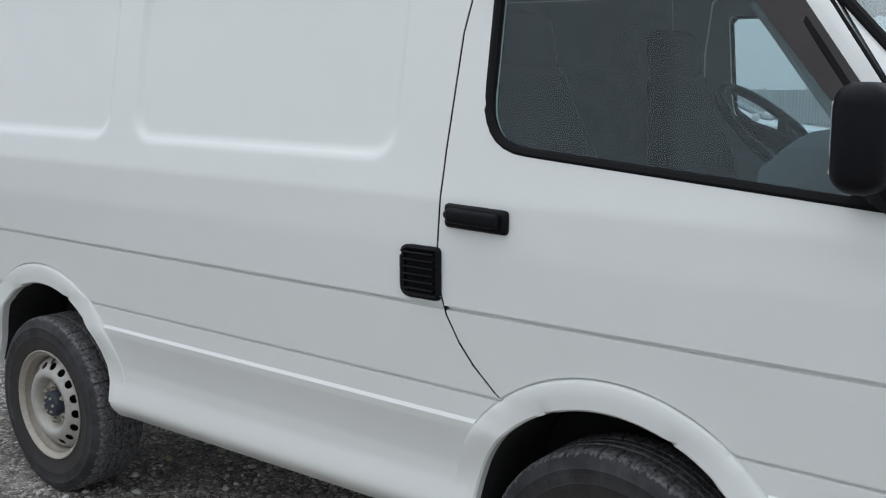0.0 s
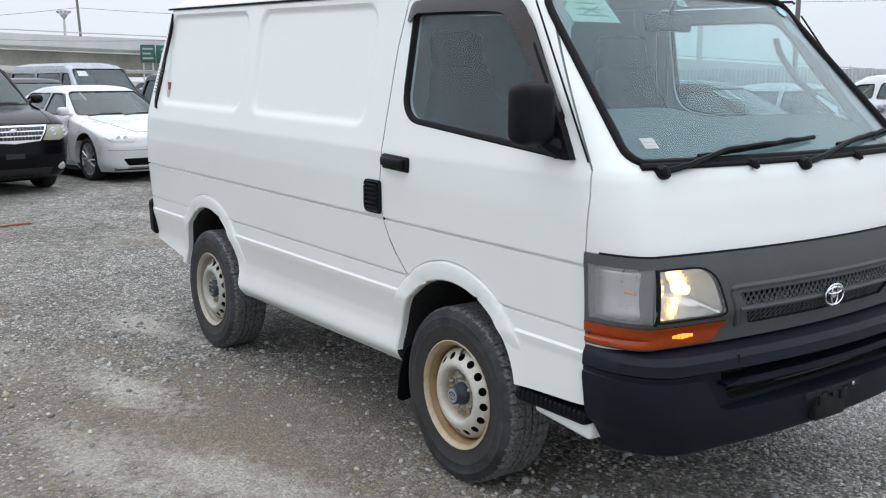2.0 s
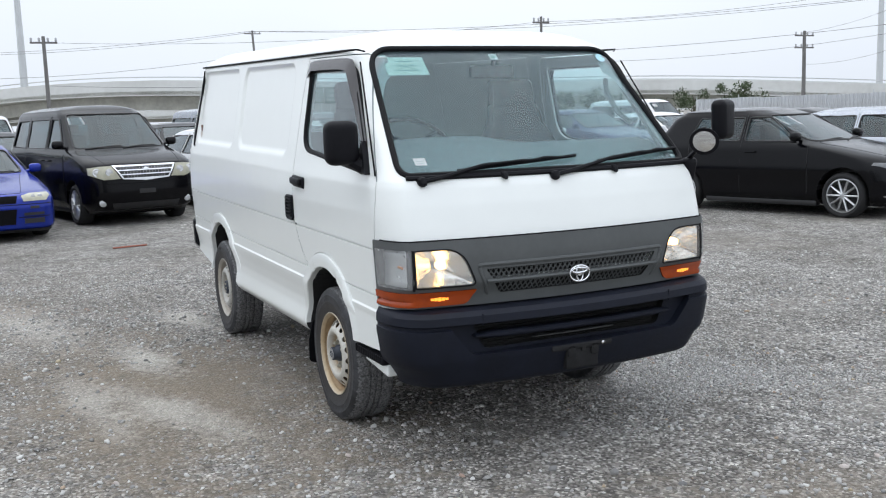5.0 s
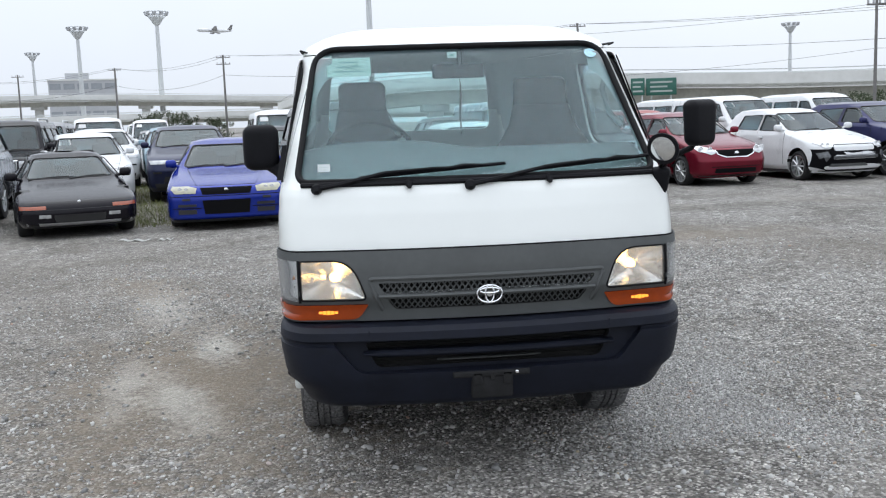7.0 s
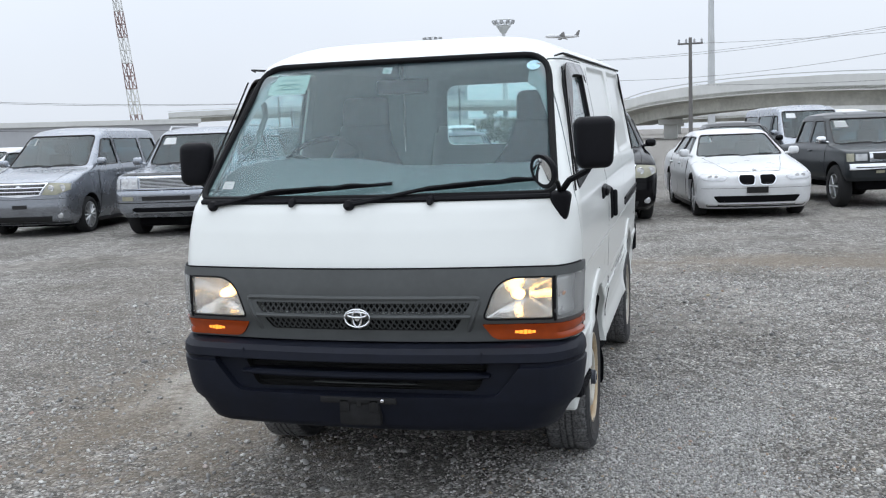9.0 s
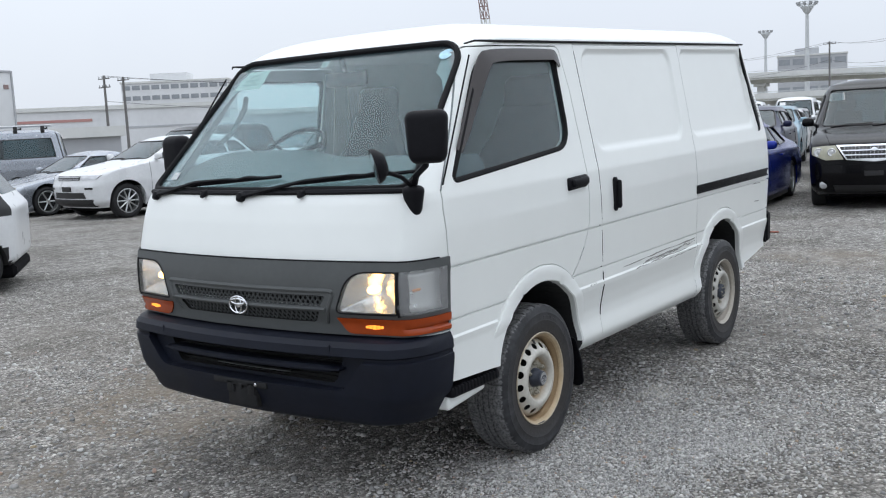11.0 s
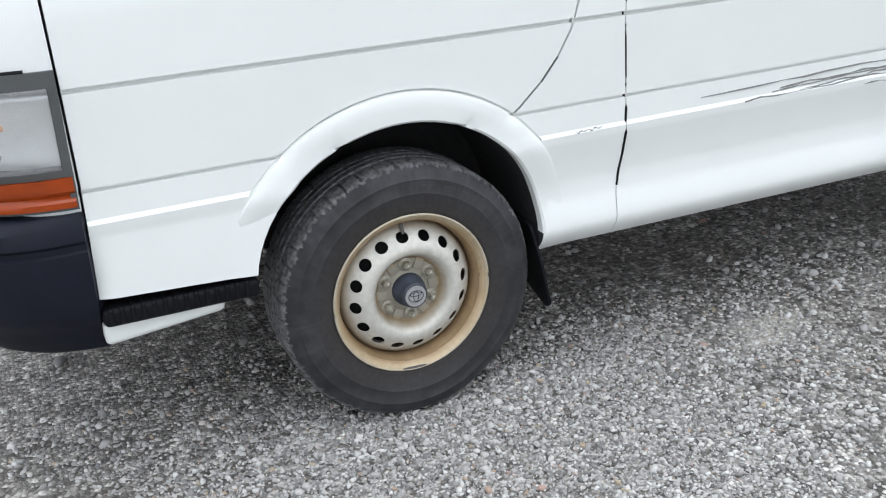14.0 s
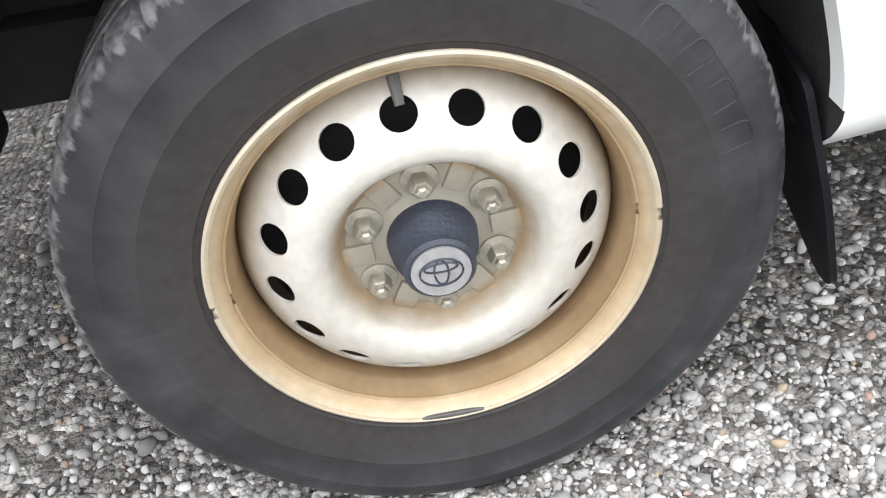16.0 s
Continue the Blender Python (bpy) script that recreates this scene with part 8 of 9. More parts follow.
c_golf = build_car("hatchback", "black hatchback with ten-spoke alloy wheels", COMPACT, P_BLACK, (-3.85, 8.93), 14.5)
c_sedan2 = build_car("saloon", "silver saloon parked beside a black hatchback", SEDAN, P_SILVER, (-4.0, 11.7), 14)
c_cross2 = build_car("crossover", "white crossover parked beyond a silver saloon", CROSS, P_WHITE, (-3.2, 14.6), 14)
c_cross3 = build_car("crossover", "white crossover with black lower bumper", CROSS, P_WHITE, (-7.4, -14.5), -6)
c_coupe2 = build_car("coupe", "silver coupe parked beside a white crossover", COUPE, P_SILVER, (-7.4, -17.3), -6)
c_box = build_car("box_van", "silver van with dark windows and a roof rack", BOXVAN, P_SILVER, (-8.4, -24.2), -36, "van")
c_cross4 = build_car("hatchback", "white hatchback with its tail towards the white van", dict(HATCH, wb=2.80, rb=0.34, wheel_r=0.335, rim_r=0.235), P_WHITE, (1.52, -9.1), -38)


# ---- further cars in the rows ----
P_ORANGE, P_PEARL = paint("orange_red_paint", (0.30, 0.035, 0.02), 0.3), paint("pearl_grey_paint", (0.22, 0.225, 0.235), 0.5)


def again(src, m_paint, label, x, y, heading):
    """One more car of a kind already built, in another paint."""
    c = copy_thing(src, pose(x, y, 0, 0, 0, heading))
    old = None
    for o in c.children_recursive:
        if o.type == "MESH" and o.name.split(".")[0] == "body":
            o.data = o.data.copy()
            old = o.data.materials[0]
            o.data.materials[0] = m_paint
    for o in c.children_recursive:
        if o.type == "MESH" and o.data.materials and o.data.materials[0] == old:
            o.data = o.data.copy()
            o.data.materials[0] = m_paint
    tagged(c, label, "van" if src is c_box else "car", "cars parked in rows")
    return c


again(c_suv, P_CHAR, "dark grey off-roader parked behind a silver one", -15.1, -7.75, 9)
again(c_suv, P_PEARL, "grey off-roader third in its lane", -20.6, -8.7, 10)
again(c_hatch, P_WHITE, "white hatchback parked behind a low sports car", -14.9, -5.85, 17)
again(c_cross, P_WHITE, "white crossover parked behind a white hatchback", -20.9, -7.0, 15)
again(c_cross, P_NAVY, "dark blue crossover parked behind a blue coupe", -15.4, -3.85, 10)
again(c_cross, P_LIGHTBLUE, "pale blue crossover in a lane of parked cars", -21.0, -5.0, 12)
again(c_hatch, P_WHITE, "white hatchback standing far down the lane", -26.6, -6.3, 12)
again(c_hatch, P_BLACK, "small black hatchback behind a black minivan", -17.2, -1.75, 12)
again(c_box, P_WHITE, "tall white van standing over the cars around", -22.4, -2.3, 8)
again(c_cross, P_BLACK, "black crossover parked behind a white saloon", -18.0, 2.5, 5)
again(c_cross, P_ORANGE, "orange-red crossover behind a red hatchback", -20.0, 8.3, 10)
again(c_minivan, P_WHITE, "white minivan behind the front row", -19.9, 11.0, 9)
again(c_minivan, P_WHITE, "white minivan in the second row", -20.2, 13.8, 9)
again(c_box, P_SILVER, "silver van behind a slate pickup", -20.5, 4.3, 11)
again(c_sedan, P_WHITE, "white saloon beside an indigo crossover", -14.2, 14.9, 10)
again(c_sedan, P_BLACK, "black saloon behind a silver saloon", -9.9, 16.2, 14)
again(c_box, P_WHITE, "white van near the corrugated fence", -27.5, 24.0, 12)
again(c_hatch, P_WHITE, "white hatchback behind a black hatchback", -15.8, 13.4, 14)
again(c_minivan, P_BLACK, "black minivan behind a silver coupe", -13.6, -20.6, -6)
again(c_cross, P_WHITE, "white crossover in the second row", -13.4, -15.6, -6)
again(c_hatch, P_SILVER, "silver hatchback in the second row", -13.8, -12.9, -4)
again(c_hatch, P_WHITE, "small white hatchback far down the open lane", -34.0, -9.9, 12)
for k, (src, pnt, lab) in enumerate(((c_cross, P_WHITE, "white crossover far down the rows"), (c_minivan, P_SILVER, "silver minivan far down the rows"), (c_suv, P_WHITE, "white off-roader far down the rows"), (c_cross, P_PEARL, "grey crossover far down the rows"))):
    again(src, pnt, lab, -26.2 - 5.6 * k, -10.2 - 1.35 * k, 16)
    again((c_box, c_hatch, c_minivan, c_cross)[k], (P_WHITE, P_SILVER, P_WHITE, P_NAVY)[k], ("white", "silver", "white", "navy")[k] + " car standing far down its lane", -26.4 - 5.6 * k, -8.4 - 1.3 * k, 14)
    again((c_hatch, c_box, c_cross, c_minivan)[k], (P_PEARL, P_WHITE, P_SILVER, P_WHITE)[k], ("grey", "white", "silver", "white")[k] + " car in a far lane", -32.2 - 5.6 * k, -7.6 - 1.3 * k, 12)
    again((c_cross, c_minivan, c_hatch, c_box)[k], (P_SILVER, P_WHITE, P_CHAR, P_WHITE)[k], ("silver", "white", "dark grey", "white")[k] + " car parked in the third row", -27.0 - 0.3 * k, 3.6 + 2.9 * k, 10)

# roof rack of the silver van
rack = new("roof_rack")
rack.parent = c_box
rack["label"] = "aluminium roof rack with black clamps"
for y in (-0.55, 0.0, 0.55):
    bm = bmesh.new()
    bm_tube(bm, [(-0.5, y, 2.10), (-3.5, y, 2.10)], 0.022, 8)
    part("rail", bm, M_ALLOY, rack)
for x in (-0.8, -1.7, -2.6, -3.3):
    bm = bmesh.new()
    bm_tube(bm, [(x, -0.66, 2.06), (x, 0.66, 2.06)], 0.018, 8)
    part("crossbar", bm, M_ALLOY, rack)
    for s in (-1, 1):
        bm = bmesh.new()
        bm_box(bm, x - 0.05, x + 0.05, *sorted((s * 0.60, s * 0.74)), 1.90, 2.09, 0.015, 2)
        part("clamp", bm, M_TRIM, rack)

# ---- distance: road, poles, masts, buildings ----
M_CONC = mat("weathered_concrete", (0.68, 0.685, 0.67), 0.85, vary=0.12, scale=0.25, col2=(0.58, 0.585, 0.565), bump=0.1, bscale=4)
M_CONCDK = mat("old_concrete_girder", (0.56, 0.56, 0.515), 0.9, vary=0.2, scale=0.4)
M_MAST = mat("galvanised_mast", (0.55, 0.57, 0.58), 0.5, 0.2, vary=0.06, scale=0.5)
M_POLE = mat("grey_utility_pole", (0.16, 0.155, 0.15), 0.8, vary=0.15, scale=1.5)
M_WIRE = mat("dark_cable", (0.06, 0.06, 0.065), 0.6)
M_SIGN = mat("green_road_sign", (0.02, 0.105, 0.08), 0.5, vary=0.08)
M_SIGNTXT = mat("sign_white_bar", (0.36, 0.40, 0.38), 0.5)
M_LEAF = mat("dark_foliage", (0.035, 0.055, 0.025), 0.75, scale=2.0, col2=(0.065, 0.085, 0.035), vary=0.3)
M_BARK = mat("bark", (0.07, 0.055, 0.04), 0.9, vary=0.3)
M_WALLG = mat("pale_grey_cladding", (0.42, 0.43, 0.45), 0.7, vary=0.08, scale=0.15)
M_WALLW = mat("white_cladding", (0.66, 0.67, 0.68), 0.6, vary=0.06, scale=0.2)
M_PANE = mat("far_window", (0.27, 0.29, 0.31), 0.3, vary=0.1, scale=0.5)
M_CORR = mat("corrugated_zinc", (0.58, 0.60, 0.62), 0.5, 0.2, vary=0.12, scale=0.8, col2=(0.48, 0.49, 0.50))
M_REDWH = mat("crane_red", (0.27, 0.19, 0.18), 0.6, vary=0.1)


def sweep(bm, pts, prof):
    """Sweep a closed profile of (across, up) along a path of points."""
    rings = []
    for i, p in enumerate(pts):
        a, b = Vector(pts[max(0, i - 1)]), Vector(pts[min(len(pts) - 1, i + 1)])
        d = (b - a)
        d.z = 0
        d.normalize()
        n = Vector((-d.y, d.x, 0))
        rings.append([bm.verts.new(Vector(p) + n * u + Vector((0, 0, v))) for u, v in prof])
    k = len(prof)
    for a, b in zip(rings, rings[1:]):
        for j in range(k):
            bm.faces.new((a[j], a[(j + 1) % k], b[(j + 1) % k], b[j]))
    bm.faces.new(rings[0])
    bm.faces.new(rings[-1])


def resample(pts, n):
    """A smooth path through a few points."""
    out = []
    P = [Vector(p) for p in pts]
    P = [2 * P[0] - P[1]] + P + [2 * P[-1] - P[-2]]
    for i in range(1, len(P) - 2):
        for k in range(n):
            t = k / n
            a, b, c, d = P[i - 1:i + 3]
            out.append(tuple(0.5 * ((2 * b) + (c - a) * t + (2 * a - 5 * b + 4 * c - d) * t * t + (3 * b - a - 3 * c + d) * t ** 3)))
    return out + [tuple(P[-2])]


def elevated_road(label, pts, deck, wide, rail, pillars):
    road = tagged(new("elevated_road"), label, "viaduct", kind="structure")
    path = resample(pts, 8)
    bm = bmesh.new()
    sweep(bm, path, [(-wide, -rail), (-wide, -rail - 0.35), (-wide * 0.45, -rail - 0.5), (-wide * 0.40, -deck), (wide * 0.40, -deck), (wide * 0.45, -rail - 0.5), (wide, -rail - 0.35), (wide, -rail)])
    part("deck", bm, M_CONCDK, road, "stained concrete girder", auto=20)
    for s in (-1, 1):
        bm = bmesh.new()
        sweep(bm, path, [(s * wide, -rail - 0.45), (s * wide, 0), (s * (wide - 0.25), 0), (s * (wide - 0.25), -rail - 0.45)])
        part("parapet", bm, M_CONC, road)
        bm = bmesh.new()
        sweep(bm, [(x, y, z + 0.35) for x, y, z in path], [(s * wide - 0.05, -0.05), (s * wide + 0.05, -0.05), (s * wide + 0.05, 0.05), (s * wide - 0.05, 0.05)])
        part("rail", bm, M_MAST, road)
    for i in range(4, len(path) - 1, pillars):
        x, y, z = path[i]
        bm = bmesh.new()
        bm_box(bm, x - 0.9, x + 0.9, y - 0.9, y + 0.9, 0, z - deck - 0.5, 0.15, 2)
        bm_box(bm, x - 1.6, x + 1.6, y - 1.6, y + 1.6, z - deck - 0.8, z - deck, 0.1, 1)
        part("pillar", bm, M_CONC, road)
    return road


elevated_road("grey concrete elevated road with solid parapet on pillars", [(-42, 122, 1.3), (-56, 102, 1.9), (-67, 86, 3.2), (-80, 67, 4.6), (-93, 46, 5.1), (-100, 28, 5.8), (-106, 12, 6.3), (-122, 1, 5.9), (-150, -6, 5.0)], 3.0, 4.5, 1.1, 9)
elevated_road("distant upper concrete elevated road", [(-230, 60, 9.0), (-250, 5, 8.6), (-255, -20, 9.2), (-250, -60, 10.6), (-240, -90, 10.6), (-225, -130, 9.8)], 2.6, 5, 1.2, 6)
elevated_road("distant lower concrete elevated road", [(-190, 70, 4.6), (-215, 10, 4.8), (-225, -30, 5.2), (-215, -75, 5.0), (-190, -130, 4.0)], 2.4, 5, 1.2, 6)


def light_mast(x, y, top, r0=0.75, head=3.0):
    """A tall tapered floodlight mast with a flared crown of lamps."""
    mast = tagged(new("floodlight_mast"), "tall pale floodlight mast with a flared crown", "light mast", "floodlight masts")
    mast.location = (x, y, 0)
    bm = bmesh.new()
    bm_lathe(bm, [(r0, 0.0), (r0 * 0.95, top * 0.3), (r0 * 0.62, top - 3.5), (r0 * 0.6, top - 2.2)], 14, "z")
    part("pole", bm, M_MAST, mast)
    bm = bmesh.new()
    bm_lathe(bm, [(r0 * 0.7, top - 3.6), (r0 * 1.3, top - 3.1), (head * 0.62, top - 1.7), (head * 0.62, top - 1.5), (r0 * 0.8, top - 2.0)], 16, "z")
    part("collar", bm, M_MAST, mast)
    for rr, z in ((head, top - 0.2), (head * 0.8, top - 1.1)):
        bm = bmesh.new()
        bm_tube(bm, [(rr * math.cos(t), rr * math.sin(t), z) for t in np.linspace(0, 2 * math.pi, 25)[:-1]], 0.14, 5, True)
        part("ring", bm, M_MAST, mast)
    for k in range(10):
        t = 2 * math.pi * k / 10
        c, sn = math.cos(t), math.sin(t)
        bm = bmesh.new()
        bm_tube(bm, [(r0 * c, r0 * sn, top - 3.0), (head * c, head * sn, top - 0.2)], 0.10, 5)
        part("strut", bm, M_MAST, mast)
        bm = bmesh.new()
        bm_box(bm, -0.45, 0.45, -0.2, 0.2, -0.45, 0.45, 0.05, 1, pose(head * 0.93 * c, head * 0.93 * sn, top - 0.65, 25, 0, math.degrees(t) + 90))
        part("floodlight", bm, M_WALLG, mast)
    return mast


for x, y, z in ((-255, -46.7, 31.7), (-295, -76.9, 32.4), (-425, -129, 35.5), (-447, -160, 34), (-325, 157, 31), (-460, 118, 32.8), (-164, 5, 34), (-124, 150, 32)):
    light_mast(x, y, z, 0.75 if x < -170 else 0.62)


def utility_pole(x, y, top, lean=(0, 0), arms=1, r=0.17, turn=0.0, label="grey concrete utility pole with crossarms"):
    pole = tagged(new("utility_pole"), label, "utility pole", "utility poles")
    pole.location, pole.rotation_euler = (x, y, 0), (0, 0, radians(turn))
    bm = bmesh.new()
    bm_tube(bm, [(0, 0, -0.05), (lean[0], lean[1], top)], [r, r * 0.72], 10)
    part("shaft", bm, M_POLE, pole)
    for k in range(arms):
        z = top - 0.35 - 0.9 * k
        f = z / top
        bm = bmesh.new()
        bm_box(bm, lean[0] * f - 0.06, lean[0] * f + 0.06, lean[1] * f - 5.6 * r, lean[1] * f + 5.6 * r, z - 0.05, z + 0.05, 0.01, 1)
        part("crossarm", bm, M_POLE, pole)
        for q in (-5 * r, -1.8 * r, 1.8 * r, 5 * r):
            bm = bmesh.new()
            bm_lathe(bm, [(0.03, 0.0), (0.07, 0.06), (0.05, 0.12), (0.07, 0.18), (0.02, 0.24)], 8, "z", lean[0] * f, lean[1] * f + q, z + 0.05)
            part("insulator", bm, M_WALLG, pole)
    return pole


for x, y, z, ln, arms, *rad in ((-104.5, 27.2, 11.9, (0, -0.5), 1), (-132, -16.4, 11.4, (0, 0), 2), (-54, 1.4, 6.75, (0, 0), 1, 0.13), (-45.2, 28.75, 7.3, (0, 0), 1, 0.10), (-30, 46, 8.3, (0, 0), 2), (-50, 55, 7.1, (0, 0), 2), (-59, -86, 8.6, (0, 0), 2), (-60.5, -84.8, 8.4, (0, 0), 1), (-105, -45.5, 5.4, (0, 0), 1), (-150, -35, 11.2, (0, 0), 1), (-158, -52, 11.0, (0, 0), 1), (-168, -66, 10.8, (0, 0), 1), (-180, -80, 10.5, (0, 0), 1)):
    utility_pole(x, y, z, ln, arms, *rad)


def cable(a, b, sag, r=0.018):
    bm = bmesh.new()
    A, B = Vector(a), Vector(b)
    bm_tube(bm, [tuple(A.lerp(B, t) - Vector((0, 0, sag * 4 * t * (1 - t)))) for t in np.linspace(0, 1, 17)], r, 4)
    tagged(part("overhead_cable", bm, M_WIRE), "thin dark overhead cable hung between poles", "cable", "overhead cables")


NEAR = [((-30, 46, 8.2), (12, 72, 9.5)), ((-50, 55, 7.0), (-30, 46, 8.2)), ((-45.2, 28.75, 7.0), (-30, 46, 8.2)), ((-45.2, 28.75, 7.0), (-54, 1.4, 6.4))]
SPANS = [((-104.5, 26.7, 11.8), (-132, -16.4, 11.3)), ((-104.5, 26.7, 11.8), (-62, 78, 11.6)), ((-132, -16.4, 11.3), (-150, -35, 11.1)), ((-150, -35, 11.1), (-168, -66, 10.7)), ((-59, -86, 8.5), (-105, -45.5, 6.2))]
for a, b in SPANS:
    cable((a[0], a[1] - 0.5, a[2]), (b[0], b[1] - 0.5, b[2]), 0.9)
    cable((a[0], a[1] + 0.5, a[2]), (b[0], b[1] + 0.5, b[2]), 1.1)
    cable((a[0], a[1], a[2] - 2.6), (b[0], b[1], b[2] - 2.6), 1.3, 0.020)
for a, b in NEAR:
    cable(a, b, 0.5, 0.009)
    cable((a[0], a[1], a[2] - 2.4), (b[0], b[1], b[2] - 2.4), 0.6, 0.009)


# green direction signs over the elevated road's foot
def road_sign(x, y, z, w, h):
    sign = tagged(new("road_sign"), "green direction sign with unreadable white lines", "road sign", "road signs")
    sign.location, sign.rotation_euler = (x, y, 0), (0, 0, radians(-14))
    bm = bmesh.new()
    bm_box(bm, -0.05, 0.05, -w / 2, w / 2, z - h / 2, z + h / 2, 0.03, 2)
    part("panel", bm, M_SIGN, sign)
    for zz in (0.22, 0.0, -0.22):
        bm = bmesh.new()
        bm_box(bm, 0.052, 0.06, -w * 0.36, w * (0.36 if zz else 0.2), z + zz * h * 1.2 - 0.09, z + zz * h * 1.2 + 0.09)
        part("line", bm, M_SIGNTXT, sign)
    for s in (-1, 1):
        bm = bmesh.new()
        bm_tube(bm, [(-0.12, s * w * 0.32, 0), (-0.12, s * w * 0.32, z + h / 2)], 0.08, 8)
        part("post", bm, M_MAST, sign)


road_sign(-92.5, 32.5, 4.15, 3.1, 1.75)
road_sign(-92.8, 30.1, 4.2, 1.4, 1.75)


def block(name, label, x, y, turn, w, d, h, floors, bays, m_wall, band=True):
    """A far building: walls, roof parapet, and a row of windows on each storey."""
    b = tagged(new(name), label, "building")
    b.location, b.rotation_euler = (x, y, 0), (0, 0, radians(turn))
    bm = bmesh.new()
    bm_box(bm, -d, 0, -w / 2, w / 2, 0, h)
    part("wall", bm, m_wall, b)
    bm = bmesh.new()
    bm_box(bm, -d - 0.3, 0.3, -w / 2 - 0.3, w / 2 + 0.3, h, h + 0.6)
    part("roof", bm, M_CONC, b)
    if not floors:
        return b
    bm = bmesh.new()
    bm_box(bm, -d * 0.8, -d * 0.2, -w * 0.25, w * 0.1, h + 0.6, h + 3.2)
    part("plant_room", bm, m_wall, b)
    fh = h / floors
    src = None
    for i in range(floors):
        for k in range(bays):
            y0 = -w / 2 + w * (k + 0.1) / bays
            if src is None:
                bm = bmesh.new()
                bm_box(bm, -0.1, 0.08, 0, w / bays * 0.8, 0, fh * 0.42)
                o = src = part("window", bm, M_PANE, b)
            else:
                o = new("window", src.data)
                o.parent = b
            o.location = (0, y0, i * fh + fh * 0.38)
    return b


block("office_block", "pale banded office block beyond the yard", -204, -251, 40, 34, 20, 20, 6, 11, M_WALLW)
block("grey_block", "square grey concrete building in the haze", -400, -103, 15, 26, 22, 22, 4, 5, M_WALLG)
w = block("warehouse", "long low white warehouse with a red sign", -84, -128, 55, 42, 18, 6.6, 0, 0, M_WALLW)
bm = bmesh.new()
bm_box(bm, 0.02, 0.10, -9, 2, 4.9, 5.3)
part("sign_line", bm, mat("faded_red_sign", (0.45, 0.24, 0.22), 0.7), w, "faded red line of lettering")
bm = bmesh.new()
bm_box(bm, 0.0, 0.08, -20.8, 20.8, 3.6, 3.9)
part("wall_band", bm, M_WALLG, w)
block("site_hut", "flat-roofed pale site hut", -29, -47, 57, 4.5, 2.4, 1.9, 0, 0, M_WALLG)
block("low_shed", "low grey shed along the yard's edge", -95, -75, 40, 40, 10, 4.2, 0, 0, M_WALLG)


# white box lorry seen over the parked van
lorry = tagged(new("box_lorry"), "white box lorry with a blue round mark", "lorry")
lorry.location, lorry.rotation_euler = (-18.2, -38.6, 0), (0, 0, radians(-72.5))
bm = bmesh.new()
bm_box(bm, 0, 6.2, -2.4, 0, 1.05, 5.0, 0.03, 2)
part("box", bm, M_WALLW, lorry)
for x in (0.0, 6.2):
    for y in (-2.4, 0.0):
        bm = bmesh.new()
        bm_box(bm, x - 0.05, x + 0.05, y - 0.05, y + 0.05, 1.05, 5.03, 0.01, 1)
        part("corner_post", bm, M_WALLG, lorry)
for z in (1.05, 5.0):
    for x in (0.0,):
        bm = bmesh.new()
        bm_box(bm, x - 0.04, x + 0.04, -2.4, 0, z - 0.06, z + 0.05, 0.01, 1)
        part("edge_rail", bm, M_WALLG, lorry)
bm = bmesh.new()
bm_lathe(bm, [(0.30, 0.0), (0.30, -0.02), (0.0, -0.02)], 20, "x", -0.01, -0.45, 4.35)
part("mark", bm, mat("mark_blue", (0.03, 0.10, 0.32), 0.5), lorry, "round blue mark")
for y0, y1, z, m_ in ((-1.5, -0.9, 4.35, M_WALLG), (-2.15, -1.85, 4.3, M_REDWH)):
    bm = bmesh.new()
    bm_box(bm, -0.03, 0.0, y0, y1, z - 0.1, z + 0.1)
    part("lettering_bar", bm, m_, lorry)
bm = bmesh.new()
bm_box(bm, 0.2, 8.4, -1.7, -0.7, 0.7, 1.05)
part("chassis", bm, M_TRIM, lorry)
bm = bmesh.new()
bm_box(bm, 6.4, 8.4, -2.3, -0.1, 0.6, 2.7, 0.15, 3)
part("cab", bm, M_WALLW, lorry)
for x in (1.2, 7.4):
    for y in (-2.2, -0.2):
        bm = bmesh.new()
        bm_lathe(bm, [(0.0, -0.14), (0.46, -0.14), (0.5, -0.1), (0.5, 0.1), (0.46, 0.14), (0.0, 0.14)], 24, "y", x, y, 0.5)
        part("wheel", bm, M_TYRE, lorry)

# lattice crane boom
crane = tagged(new("crane"), "tall red and white lattice crane boom", "crane")
crane.location = (-131, -82, 0)
HT = 32.0
for i in range(16):
    z0, z1 = 2.5 + HT * i / 16, 2.5 + HT * (i + 1) / 16
    h0, h1 = 0.68 - 0.33 * i / 16, 0.68 - 0.33 * (i + 1) / 16
    lean = lambda z: (0.0, -0.11 * z)
    m_boom = (M_REDWH, M_CONC)[(i // 2) % 2]
    q = [(sx, sy) for sx, sy in ((-1, -1), (1, -1), (1, 1), (-1, 1))]
    for k in range(4):
        (a, b), (c, d) = q[k], q[(k + 1) % 4]
        for nm, e, f, g, r in (("chord", a * h1, b * h1, z1, 0.08), ("brace", c * h1, d * h1, z1, 0.07), ("strut", c * h0, d * h0, z0, 0.07)):
            bm = bmesh.new()
            bm_tube(bm, [(a * h0, b * h0 + lean(z0)[1], z0), (e, f + lean(g)[1], g)], r, 5)
            part(nm, bm, m_boom, crane)
bm = bmesh.new()
bm_box(bm, -2, 2, -3, 2.4, 0, 1.0, 0.2, 2)
bm_box(bm, -1.6, 1.6, -3.2, 1.6, 1.0, 3.2, 0.2, 2)
part("carriage", bm, M_WALLG, crane)

